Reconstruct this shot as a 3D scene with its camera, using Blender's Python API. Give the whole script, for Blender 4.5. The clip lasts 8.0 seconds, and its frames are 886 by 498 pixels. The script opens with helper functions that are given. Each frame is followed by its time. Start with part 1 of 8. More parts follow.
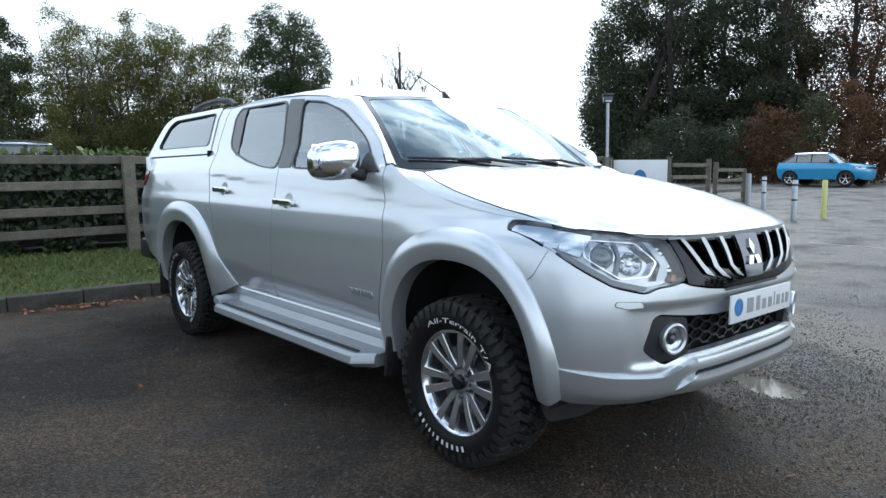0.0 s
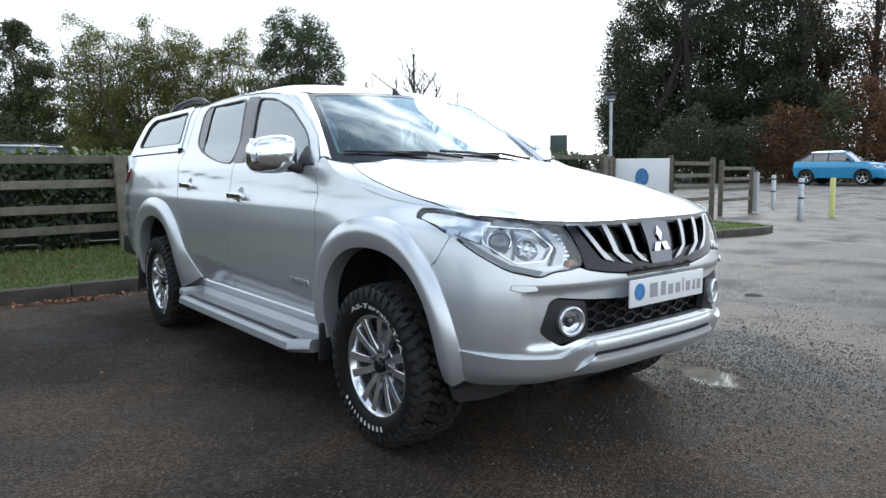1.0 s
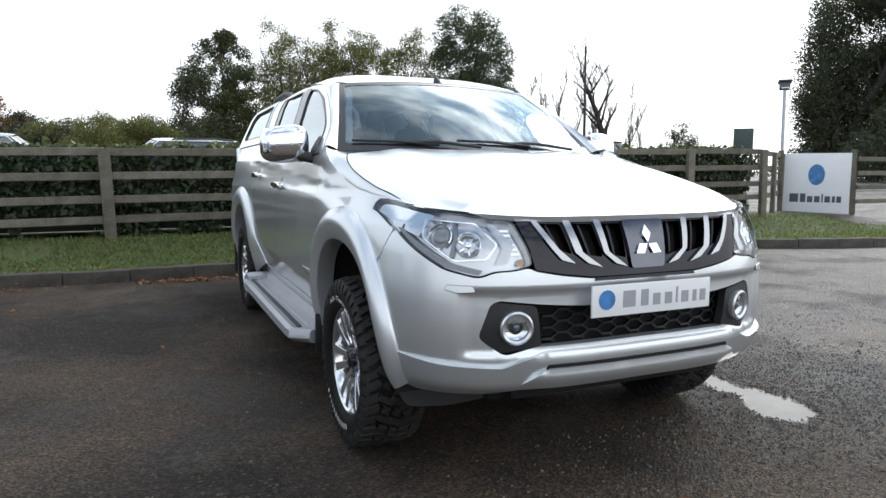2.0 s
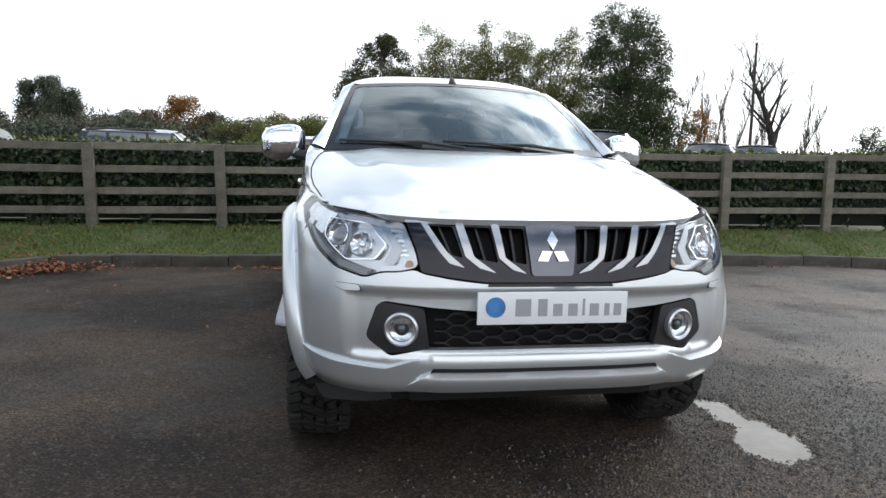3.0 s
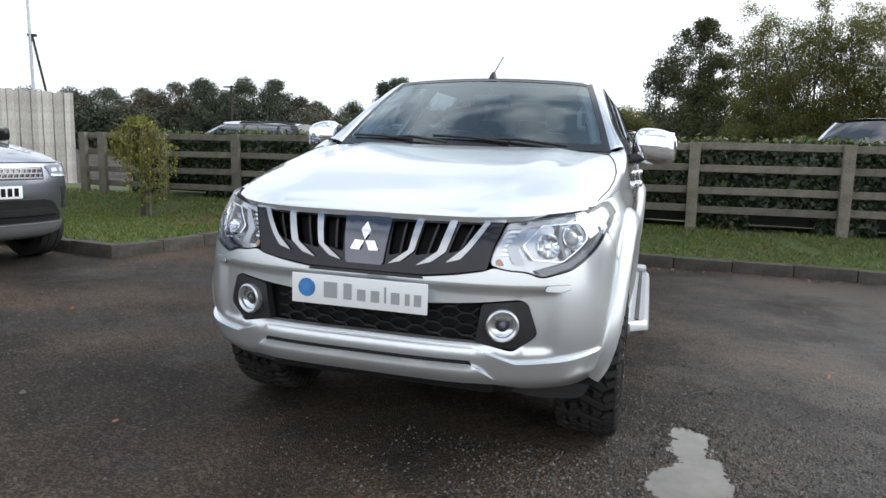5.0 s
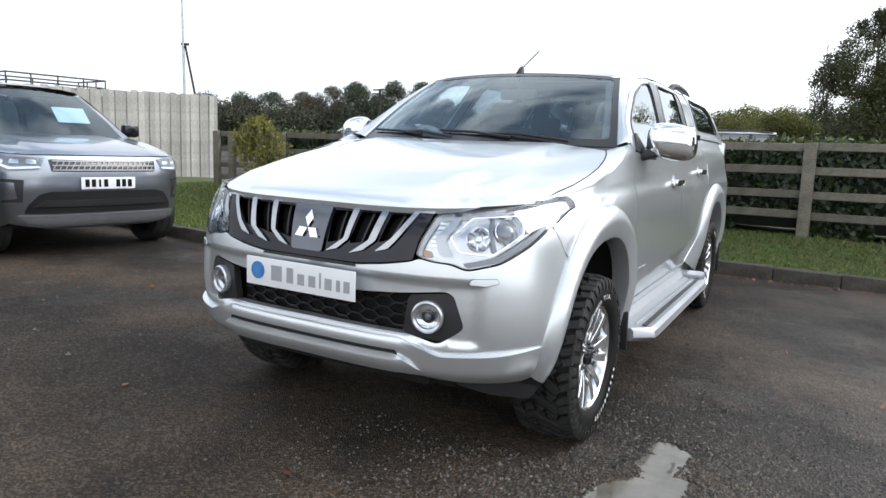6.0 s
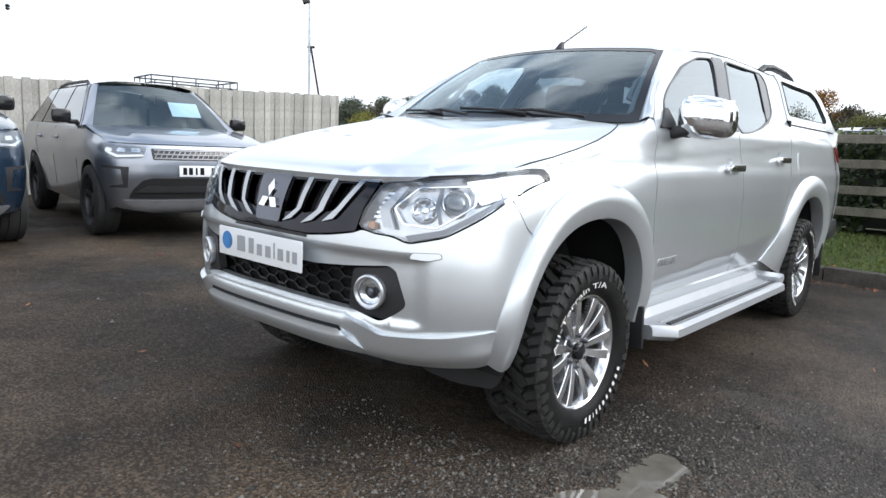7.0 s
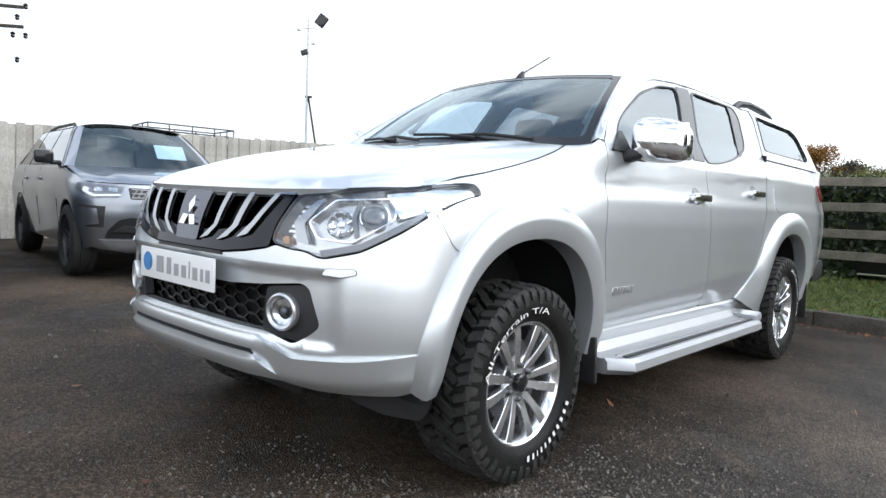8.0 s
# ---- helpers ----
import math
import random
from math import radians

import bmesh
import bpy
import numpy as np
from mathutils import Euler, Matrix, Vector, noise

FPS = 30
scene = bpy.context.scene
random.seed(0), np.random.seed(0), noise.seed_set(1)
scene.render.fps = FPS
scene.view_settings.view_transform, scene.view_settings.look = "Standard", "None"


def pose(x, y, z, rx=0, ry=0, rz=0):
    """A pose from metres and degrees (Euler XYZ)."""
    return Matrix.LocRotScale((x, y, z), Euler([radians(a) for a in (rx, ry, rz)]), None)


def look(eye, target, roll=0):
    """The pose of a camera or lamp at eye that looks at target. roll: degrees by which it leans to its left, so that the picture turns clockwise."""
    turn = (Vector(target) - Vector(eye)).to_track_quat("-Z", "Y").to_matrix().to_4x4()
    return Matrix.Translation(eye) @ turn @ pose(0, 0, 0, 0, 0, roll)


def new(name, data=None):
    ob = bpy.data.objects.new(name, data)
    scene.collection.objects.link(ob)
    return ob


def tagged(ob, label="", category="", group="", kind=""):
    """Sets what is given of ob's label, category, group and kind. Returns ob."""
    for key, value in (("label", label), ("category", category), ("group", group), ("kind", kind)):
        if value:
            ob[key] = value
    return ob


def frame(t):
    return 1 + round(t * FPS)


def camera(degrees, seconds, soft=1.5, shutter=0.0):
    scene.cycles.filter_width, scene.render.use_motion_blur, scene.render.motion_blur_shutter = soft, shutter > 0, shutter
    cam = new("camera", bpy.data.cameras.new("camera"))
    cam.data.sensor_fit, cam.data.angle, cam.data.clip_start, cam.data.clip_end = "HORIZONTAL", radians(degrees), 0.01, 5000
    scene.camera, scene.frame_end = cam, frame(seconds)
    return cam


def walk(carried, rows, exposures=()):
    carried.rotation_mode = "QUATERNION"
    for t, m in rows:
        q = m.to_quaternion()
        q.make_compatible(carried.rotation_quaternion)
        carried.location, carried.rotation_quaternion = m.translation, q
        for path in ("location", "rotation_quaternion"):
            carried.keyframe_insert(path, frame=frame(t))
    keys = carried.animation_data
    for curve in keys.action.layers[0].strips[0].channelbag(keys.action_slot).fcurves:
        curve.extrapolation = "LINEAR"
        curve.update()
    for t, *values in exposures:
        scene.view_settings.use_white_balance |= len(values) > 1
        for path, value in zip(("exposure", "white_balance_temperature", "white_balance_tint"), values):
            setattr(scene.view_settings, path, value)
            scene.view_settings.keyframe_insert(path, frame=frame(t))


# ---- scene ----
cam = camera(66.8, 8.0)
PATH = [
    (0, (-2.604, -1.983, 1.195), (-1.309, -0.476, 0.968), -0.1),
    (0.5, (-2.573, -2.086, 1.129), (-1.277, -0.578, 0.91), -0.2),
    (1, (-2.353, -2.339, 1.149), (-1.105, -0.792, 0.927), -0.4),
    (1.5, (-2.024, -2.51, 1.119), (-0.965, -0.829, 0.886), -0.5),
    (1.7, (-1.839, -2.547, 1.121), (-0.885, -0.805, 0.889), -0.3),
    (2.8, (-0.897, -2.849, 1.124), (-0.451, -0.914, 0.886), 1.1),
    (3, (-0.735, -2.884, 1.131), (-0.377, -0.931, 0.895), 1.4),
    (3.5, (-0.306, -2.966, 1.143), (-0.189, -0.985, 0.899), 1.9),
    (4, (0.126, -2.989, 1.145), (0.003, -1.009, 0.887), 2.2),
    (4.5, (0.563, -2.994, 1.171), (0.208, -1.044, 0.901), 2.3),
    (4.7, (0.717, -2.984, 1.192), (0.274, -1.053, 0.912), 2.1),
    (5.8, (1.506, -2.719, 1.169), (0.612, -0.954, 0.876), 2.5),
    (6, (1.622, -2.662, 1.179), (0.655, -0.937, 0.88), 2.5),
    (6.5, (1.848, -2.428, 1.14), (0.675, -0.839, 0.826), 2.6),
    (7, (2.051, -2.181, 1.082), (0.751, -0.693, 0.777), 2.7),
    (7.5, (2.172, -1.985, 1.0), (0.845, -0.501, 0.805), 2.7),
    (8, (2.165, -1.908, 0.967), (0.833, -0.424, 0.818), 2.9),
]
EXPOSURES = [(0.0, 0.16, 5800, 4), (1.0, 0.20, 6100, 6), (1.7, 0.20, 6300, 8), (3.0, 0.14, 6450, 9), (4.7, 0.17, 6450, 9), (6.5, 0.34, 6400, 9), (8.0, 0.40, 6400, 9)]
walk(cam, [(t, look(eye, target, roll)) for t, eye, target, roll in PATH], EXPOSURES)

# ---- light ----
world = bpy.data.worlds.new("overcast_sky")
world.use_nodes = True
scene.world = world
wn, wl = world.node_tree.nodes, world.node_tree.links
wn.clear()
w_out, w_bg = wn.new("ShaderNodeOutputWorld"), wn.new("ShaderNodeBackground")
w_sky, w_mix = wn.new("ShaderNodeTexSky"), wn.new("ShaderNodeMix")
w_sky.sky_type, w_sky.sun_disc = "NISHITA", False
w_sky.sun_elevation, w_sky.sun_rotation = radians(32), radians(60)
w_sky.dust_density, w_sky.air_density = 1.0, 1.0
w_noise, w_ramp, w_co = wn.new("ShaderNodeTexNoise"), wn.new("ShaderNodeValToRGB"), wn.new("ShaderNodeTexCoord")
w_map = wn.new("ShaderNodeMapping")
w_map.inputs["Scale"].default_value = (1.0, 1.0, 2.6)
w_noise.inputs["Scale"].default_value, w_noise.inputs["Detail"].default_value = 2.6, 6.0
w_noise.inputs["Roughness"].default_value = 0.55
w_ramp.color_ramp.elements[0].position, w_ramp.color_ramp.elements[0].color = 0.43, (3.6, 4.6, 6.0, 1)
w_ramp.color_ramp.elements[1].position, w_ramp.color_ramp.elements[1].color = 0.58, (14.6, 14.9, 15.4, 1)
w_mix.data_type, w_mix.inputs[0].default_value = "RGBA", 0.93
wl.new(w_co.outputs["Generated"], w_map.inputs["Vector"])
wl.new(w_map.outputs["Vector"], w_noise.inputs["Vector"])
wl.new(w_noise.outputs["Fac"], w_ramp.inputs["Fac"])
# high up the cloud is brightest where the hidden sun stands; towards the horizon it runs together into pale haze
w_dot, w_glow, w_sum = wn.new("ShaderNodeVectorMath"), wn.new("ShaderNodeMapRange"), wn.new("ShaderNodeVectorMath")
w_lobe = wn.new("ShaderNodeValToRGB")
w_dot.operation, w_sum.operation = "DOT_PRODUCT", "MULTIPLY"
w_dot.inputs[1].default_value = (0.73, 0.43, 0.53)
w_glow.inputs[1].default_value, w_glow.inputs[2].default_value = -0.3, 1.0
lobe = w_lobe.color_ramp
lobe.elements[0].position, lobe.elements[0].color = 0.0, (0.62, 0.66, 0.72, 1)
lobe.elements[1].position, lobe.elements[1].color = 1.0, (4.2, 4.1, 4.0, 1)
for at, c in ((0.22, (0.98, 1.00, 1.05, 1)), (0.40, (0.90, 0.92, 0.96, 1)), (0.66, (0.76, 0.78, 0.82, 1)), (0.84, (1.25, 1.25, 1.24, 1))):
    lobe.elements.new(at).color = c
wl.new(w_co.outputs["Generated"], w_dot.inputs[0])
wl.new(w_dot.outputs["Value"], w_glow.inputs[0])
wl.new(w_glow.outputs[0], w_lobe.inputs["Fac"])
wl.new(w_ramp.outputs["Color"], w_sum.inputs[0])
wl.new(w_lobe.outputs["Color"], w_sum.inputs[1])
w_sep, w_low, w_haze = wn.new("ShaderNodeSeparateXYZ"), wn.new("ShaderNodeMapRange"), wn.new("ShaderNodeMix")
w_low.inputs[1].default_value, w_low.inputs[2].default_value = 0.34, 0.62
w_low.interpolation_type = "SMOOTHSTEP"
w_haze.data_type = "RGBA"
wl.new(w_co.outputs["Generated"], w_sep.inputs[0])
wl.new(w_sep.outputs["Z"], w_low.inputs[0])
wl.new(w_low.outputs[0], w_haze.inputs[0])
wl.new(w_sum.outputs[0], w_haze.inputs[7])
# the haze is brighter on the sun's side
w_side, w_tone = wn.new("ShaderNodeMapRange"), wn.new("ShaderNodeMix")
w_side.inputs[1].default_value, w_side.inputs[2].default_value = -0.9, 0.4
w_side.inputs[3].default_value, w_side.inputs[4].default_value = 0.0, 1.0
w_tone.data_type = "RGBA"
w_tone.inputs[6].default_value, w_tone.inputs[7].default_value = (8.4, 8.9, 9.6, 1), (15.0, 15.2, 15.5, 1)
w_way = wn.new("ShaderNodeVectorMath")
w_way.operation, w_way.inputs[1].default_value = "DOT_PRODUCT", (0.85, -0.35, 0.0)
wl.new(w_co.outputs["Generated"], w_way.inputs[0])
wl.new(w_way.outputs["Value"], w_side.inputs[0])
wl.new(w_side.outputs[0], w_tone.inputs[0])
wl.new(w_tone.outputs[2], w_haze.inputs[6])
wl.new(w_haze.outputs[2], w_mix.inputs[7])
wl.new(w_sky.outputs["Color"], w_mix.inputs[6])
wl.new(w_mix.outputs[2], w_bg.inputs["Color"])
w_bg.inputs["Strength"].default_value = 0.12
wl.new(w_bg.outputs["Background"], w_out.inputs["Surface"])
sun_data = bpy.data.lights.new("sun", "SUN")
sun_data.energy, sun_data.angle, sun_data.color = 0.9, radians(20), (1.0, 0.96, 0.9)
sun = new("sun", sun_data)
sun.matrix_world = look((7.3, 4.3, 5.3), (0, 0, 0))

# ---- materials ----
def material(name, color, rough=0.5, metal=0.0, vary=0.0, scale=6.0, bump=0.0, bump_scale=60.0, color2=None, coat=0.0, fine=0.0, fine_scale=90.0, per_piece=0.0, spec=0.5):
    """A surface with colour variation at a large and a fine scale, and relief."""
    m = bpy.data.materials.new(name)
    m.use_nodes = True
    n, l = m.node_tree.nodes, m.node_tree.links
    b = n["Principled BSDF"]
    b.inputs["Roughness"].default_value, b.inputs["Metallic"].default_value = rough, metal
    b.inputs["Coat Weight"].default_value, b.inputs["Coat Roughness"].default_value = coat, 0.04
    b.inputs["Specular IOR Level"].default_value = spec
    b.inputs["Base Color"].default_value = (*color, 1)
    co = n.new("ShaderNodeTexCoord")
    last = None
    if vary or color2:
        t, mix = n.new("ShaderNodeTexNoise"), n.new("ShaderNodeMix")
        t.inputs["Scale"].default_value, t.inputs["Detail"].default_value, t.inputs["Roughness"].default_value = scale, 6, 0.65
        ramp = n.new("ShaderNodeValToRGB")
        ramp.color_ramp.elements[0].position, ramp.color_ramp.elements[1].position = 0.32, 0.68
        mix.data_type = "RGBA"
        c2 = color2 or [min(1, c * (1 + vary)) for c in color]
        c1 = color if color2 else [c * (1 - vary) for c in color]
        mix.inputs[6].default_value, mix.inputs[7].default_value = (*c1, 1), (*c2, 1)
        l.new(co.outputs["Object"], t.inputs["Vector"])
        l.new(t.outputs["Fac"], ramp.inputs["Fac"])
        l.new(ramp.outputs["Color"], mix.inputs[0])
        last = mix.outputs[2]
    if fine:
        t, mix = n.new("ShaderNodeTexNoise"), n.new("ShaderNodeMix")
        t.inputs["Scale"].default_value, t.inputs["Detail"].default_value = fine_scale, 3
        mr = n.new("ShaderNodeMapRange")
        mr.inputs[1].default_value, mr.inputs[2].default_value, mr.inputs[3].default_value, mr.inputs[4].default_value = 0.3, 0.7, 1 - fine, 1 + fine
        mix.data_type, mix.blend_type, mix.inputs[0].default_value = "RGBA", "MULTIPLY", 1
        l.new(co.outputs["Object"], t.inputs["Vector"])
        l.new(t.outputs["Fac"], mr.inputs[0])
        if last:
            l.new(last, mix.inputs[6])
        else:
            mix.inputs[6].default_value = (*color, 1)
        l.new(mr.outputs[0], mix.inputs[7])
        last = mix.outputs[2]
    if per_piece:
        info, mr, mix = n.new("ShaderNodeObjectInfo"), n.new("ShaderNodeMapRange"), n.new("ShaderNodeMix")
        mr.inputs[3].default_value, mr.inputs[4].default_value = 1 - per_piece, 1 + per_piece
        mix.data_type, mix.blend_type, mix.inputs[0].default_value = "RGBA", "MULTIPLY", 1
        l.new(info.outputs["Random"], mr.inputs[0])
        if last:
            l.new(last, mix.inputs[6])
        else:
            mix.inputs[6].default_value = (*color, 1)
        l.new(mr.outputs[0], mix.inputs[7])
        last = mix.outputs[2]
    if last:
        l.new(last, b.inputs["Base Color"])
    if bump:
        t, bp = n.new("ShaderNodeTexNoise"), n.new("ShaderNodeBump")
        t.inputs["Scale"].default_value, t.inputs["Detail"].default_value = bump_scale, 4
        bp.inputs["Strength"].default_value, bp.inputs["Distance"].default_value = bump, 0.01
        l.new(co.outputs["Object"], t.inputs["Vector"])
        l.new(t.outputs["Fac"], bp.inputs["Height"])
        l.new(bp.outputs["Normal"], b.inputs["Normal"])
    return m


def glass(name, tint, rough=0.0, ior=1.58, coat=(1, 1, 1)):
    m = bpy.data.materials.new(name)
    m.use_nodes = True
    n, l = m.node_tree.nodes, m.node_tree.links
    n.clear()
    out, mix, tr, gl, lw, pw, mr = (n.new("ShaderNode" + k) for k in ("OutputMaterial", "MixShader", "BsdfTransparent", "BsdfGlossy", "LayerWeight", "Math", "MapRange"))
    tr.inputs["Color"].default_value = (*tint, 1)
    gl.inputs["Roughness"].default_value = rough
    gl.inputs["Color"].default_value = (*coat, 1)
    lw.inputs["Blend"].default_value = 0.5
    pw.operation, pw.inputs[1].default_value = "POWER", 5.0
    mr.inputs[3].default_value, mr.inputs[4].default_value = ((ior - 1) / (ior + 1)) ** 2, 1.0
    l.new(lw.outputs["Facing"], pw.inputs[0])
    l.new(pw.outputs[0], mr.inputs[0])
    l.new(mr.outputs[0], mix.inputs[0])
    l.new(tr.outputs[0], mix.inputs[1])
    l.new(gl.outputs[0], mix.inputs[2])
    l.new(mix.outputs[0], out.inputs["Surface"])
    return m


SILVER = material("silver_paint", (0.65, 0.68, 0.705), 0.31, 0.70, coat=1.0, fine=0.05, fine_scale=900, vary=0.03, scale=2)
SILVER_FLARE = material("silver_flare_paint", (0.65, 0.68, 0.705), 0.34, 0.70, coat=0.5, fine=0.05, fine_scale=900, vary=0.03, scale=2)
ALLOY = material("alloy", (0.74, 0.75, 0.77), 0.16, 0.92, fine=0.05)
STEP_SILVER = material("step_silver", (0.40, 0.41, 0.43), 0.42, 0.6, fine=0.06, fine_scale=500, vary=0.05)
ALLOY_DARK = material("dark_alloy", (0.09, 0.09, 0.10), 0.35, 0.7)
CHROME = material("chrome", (0.82, 0.83, 0.85), 0.05, 1.0, vary=0.04, scale=9)
GRILLE_CHROME = material("dark_chrome", (0.036, 0.036, 0.041), 0.05, 1.0, vary=0.12)
BADGE_CHROME = material("smoked_chrome", (0.12, 0.125, 0.145), 0.08, 1.0, vary=0.1)
BAR_CHROME = material("satin_chrome", (0.36, 0.37, 0.39), 0.16, 1.0, vary=0.08, scale=14)
SATIN = material("satin_silver", (0.62, 0.63, 0.65), 0.3, 0.85, vary=0.05)
BLACK = material("black_plastic", (0.018, 0.018, 0.02), 0.5, bump=0.15, bump_scale=400, vary=0.2)
GLOSS_BLACK = material("gloss_black_trim", (0.012, 0.012, 0.014), 0.15, vary=0.2)
PILLAR_FILM = material("grey_pillar_film", (0.055, 0.058, 0.064), 0.24, vary=0.12, spec=0.6)
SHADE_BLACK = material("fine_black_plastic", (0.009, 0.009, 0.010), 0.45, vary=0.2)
SEAL = material("dark_grey_seal", (0.030, 0.031, 0.034), 0.35, vary=0.15)
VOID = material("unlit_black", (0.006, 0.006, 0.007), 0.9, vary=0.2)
RUBBER = material("tyre_rubber", (0.0075, 0.0073, 0.0072), 0.55, bump=0.25, bump_scale=120, spec=0.22, vary=0.35, scale=9)
# blocks paler than the tyre body: shade in the tread gaps put into colour
TREAD = material("pale_tread_rubber", (0.021, 0.0205, 0.0195), 0.7, vary=0.4, scale=7, bump=0.3, bump_scale=90, spec=0.3)
WHITE_RUBBER = material("white_tyre_paint", (0.72, 0.72, 0.70), 0.6, vary=0.1)
PLATE_WHITE = material("white_plate", (0.80, 0.81, 0.82), 0.3, vary=0.02)
PLATE_GREY = material("grey_lettering", (0.34, 0.35, 0.37), 0.4, vary=0.05)
BLUE_MARK = material("blue_mark", (0.05, 0.18, 0.42), 0.4, vary=0.4, scale=12)
LAMP_CLEAR = glass("lamp_lens", (0.93, 0.95, 0.97))
LAMP_REFLECT = material("lamp_reflector", (0.66, 0.68, 0.70), 0.10, 0.92, vary=0.06, scale=25)
LAMP_INNER = material("lamp_bezel", (0.50, 0.51, 0.53), 0.14, 0.85, vary=0.12, scale=14)
PROJECTOR = material("projector_glass", (0.10, 0.11, 0.125), 0.04, spec=0.9, coat=1.0, vary=0.2, scale=30)
LAMP_SKIRT = material("lamp_skirt", (0.16, 0.17, 0.19), 0.3, 0.5, vary=0.1)
AMBER = material("amber_lens", (0.46, 0.24, 0.13), 0.08, vary=0.2, scale=40)
RED_LENS = material("red_lens", (0.16, 0.008, 0.010), 0.12, vary=0.2)
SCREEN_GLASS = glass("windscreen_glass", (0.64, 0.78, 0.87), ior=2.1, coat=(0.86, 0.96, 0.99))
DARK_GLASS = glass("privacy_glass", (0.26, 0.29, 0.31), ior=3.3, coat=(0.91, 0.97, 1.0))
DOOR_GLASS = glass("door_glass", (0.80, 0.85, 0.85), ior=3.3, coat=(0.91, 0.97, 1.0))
SEAT = material("dark_seat_leather", (0.022, 0.021, 0.021), 0.55, bump=0.1, bump_scale=120, vary=0.3)
LINING = material("grey_headlining", (0.14, 0.14, 0.135), 0.85, bump=0.1, bump_scale=300, vary=0.08)

# ---- building helpers ----
from mathutils.geometry import delaunay_2d_cdt


def part(name, bm, mat, parent=None, label="", sharp=38):
    """Links a bmesh as one mesh object, under a thing or part if one is given."""
    me = bpy.data.meshes.new(name)
    limit = radians(sharp)
    for fc in bm.faces:
        fc.smooth = True
    for e in bm.edges:
        if len(e.link_faces) == 2 and e.calc_face_angle(0) > limit:
            e.smooth = False
    own = bm.verts.layers.float_vector.get("surface_normal")
    normals = [tuple(v[own]) for v in bm.verts] if own else None
    bm.to_mesh(me)
    bm.free()
    if normals:
        me.attributes.remove(me.attributes["surface_normal"])
        me.normals_split_custom_set_from_vertices(normals)
    me.materials.append(mat)
    ob = new(name, me)
    if parent is not None:
        ob.parent = parent
    if label:
        tagged(ob, label)
    return ob


def thing(name, label, category, m=None, group="", kind=""):
    ob = new(name)
    ob.empty_display_size = 0.2
    if m is not None:
        ob.matrix_world = m
    return tagged(ob, label, category, group, kind)


def rounded(pts, r=0.02, n=4):
    """A closed outline with its corners rounded off."""
    out, k = [], len(pts)
    for i in range(k):
        p0, p1, p2 = (Vector(pts[(i + j) % k]) for j in (-1, 0, 1))
        a, b = p0 - p1, p2 - p1
        d = min(r, a.length * 0.45, b.length * 0.45)
        if d < 1e-5:
            out.append(p1)
            continue
        s, e = p1 + a.normalized() * d, p1 + b.normalized() * d
        for j in range(n + 1):
            t = j / n
            out.append(s * (1 - t) ** 2 + p1 * 2 * t * (1 - t) + e * t * t)
    return out


def dense(pts, h):
    out, k = [], len(pts)
    for i in range(k):
        a, b = Vector(pts[i]), Vector(pts[(i + 1) % k])
        n = max(1, math.ceil((b - a).length / h))
        out += [a.lerp(b, j / n) for j in range(n)]
    return out


def inside(p, poly):
    c, j = False, len(poly) - 1
    for i in range(len(poly)):
        a, b = poly[i], poly[j]
        if (a[1] > p[1]) != (b[1] > p[1]) and p[0] < (b[0] - a[0]) * (p[1] - a[1]) / (b[1] - a[1]) + a[0]:
            c = not c
        j = i
    return c


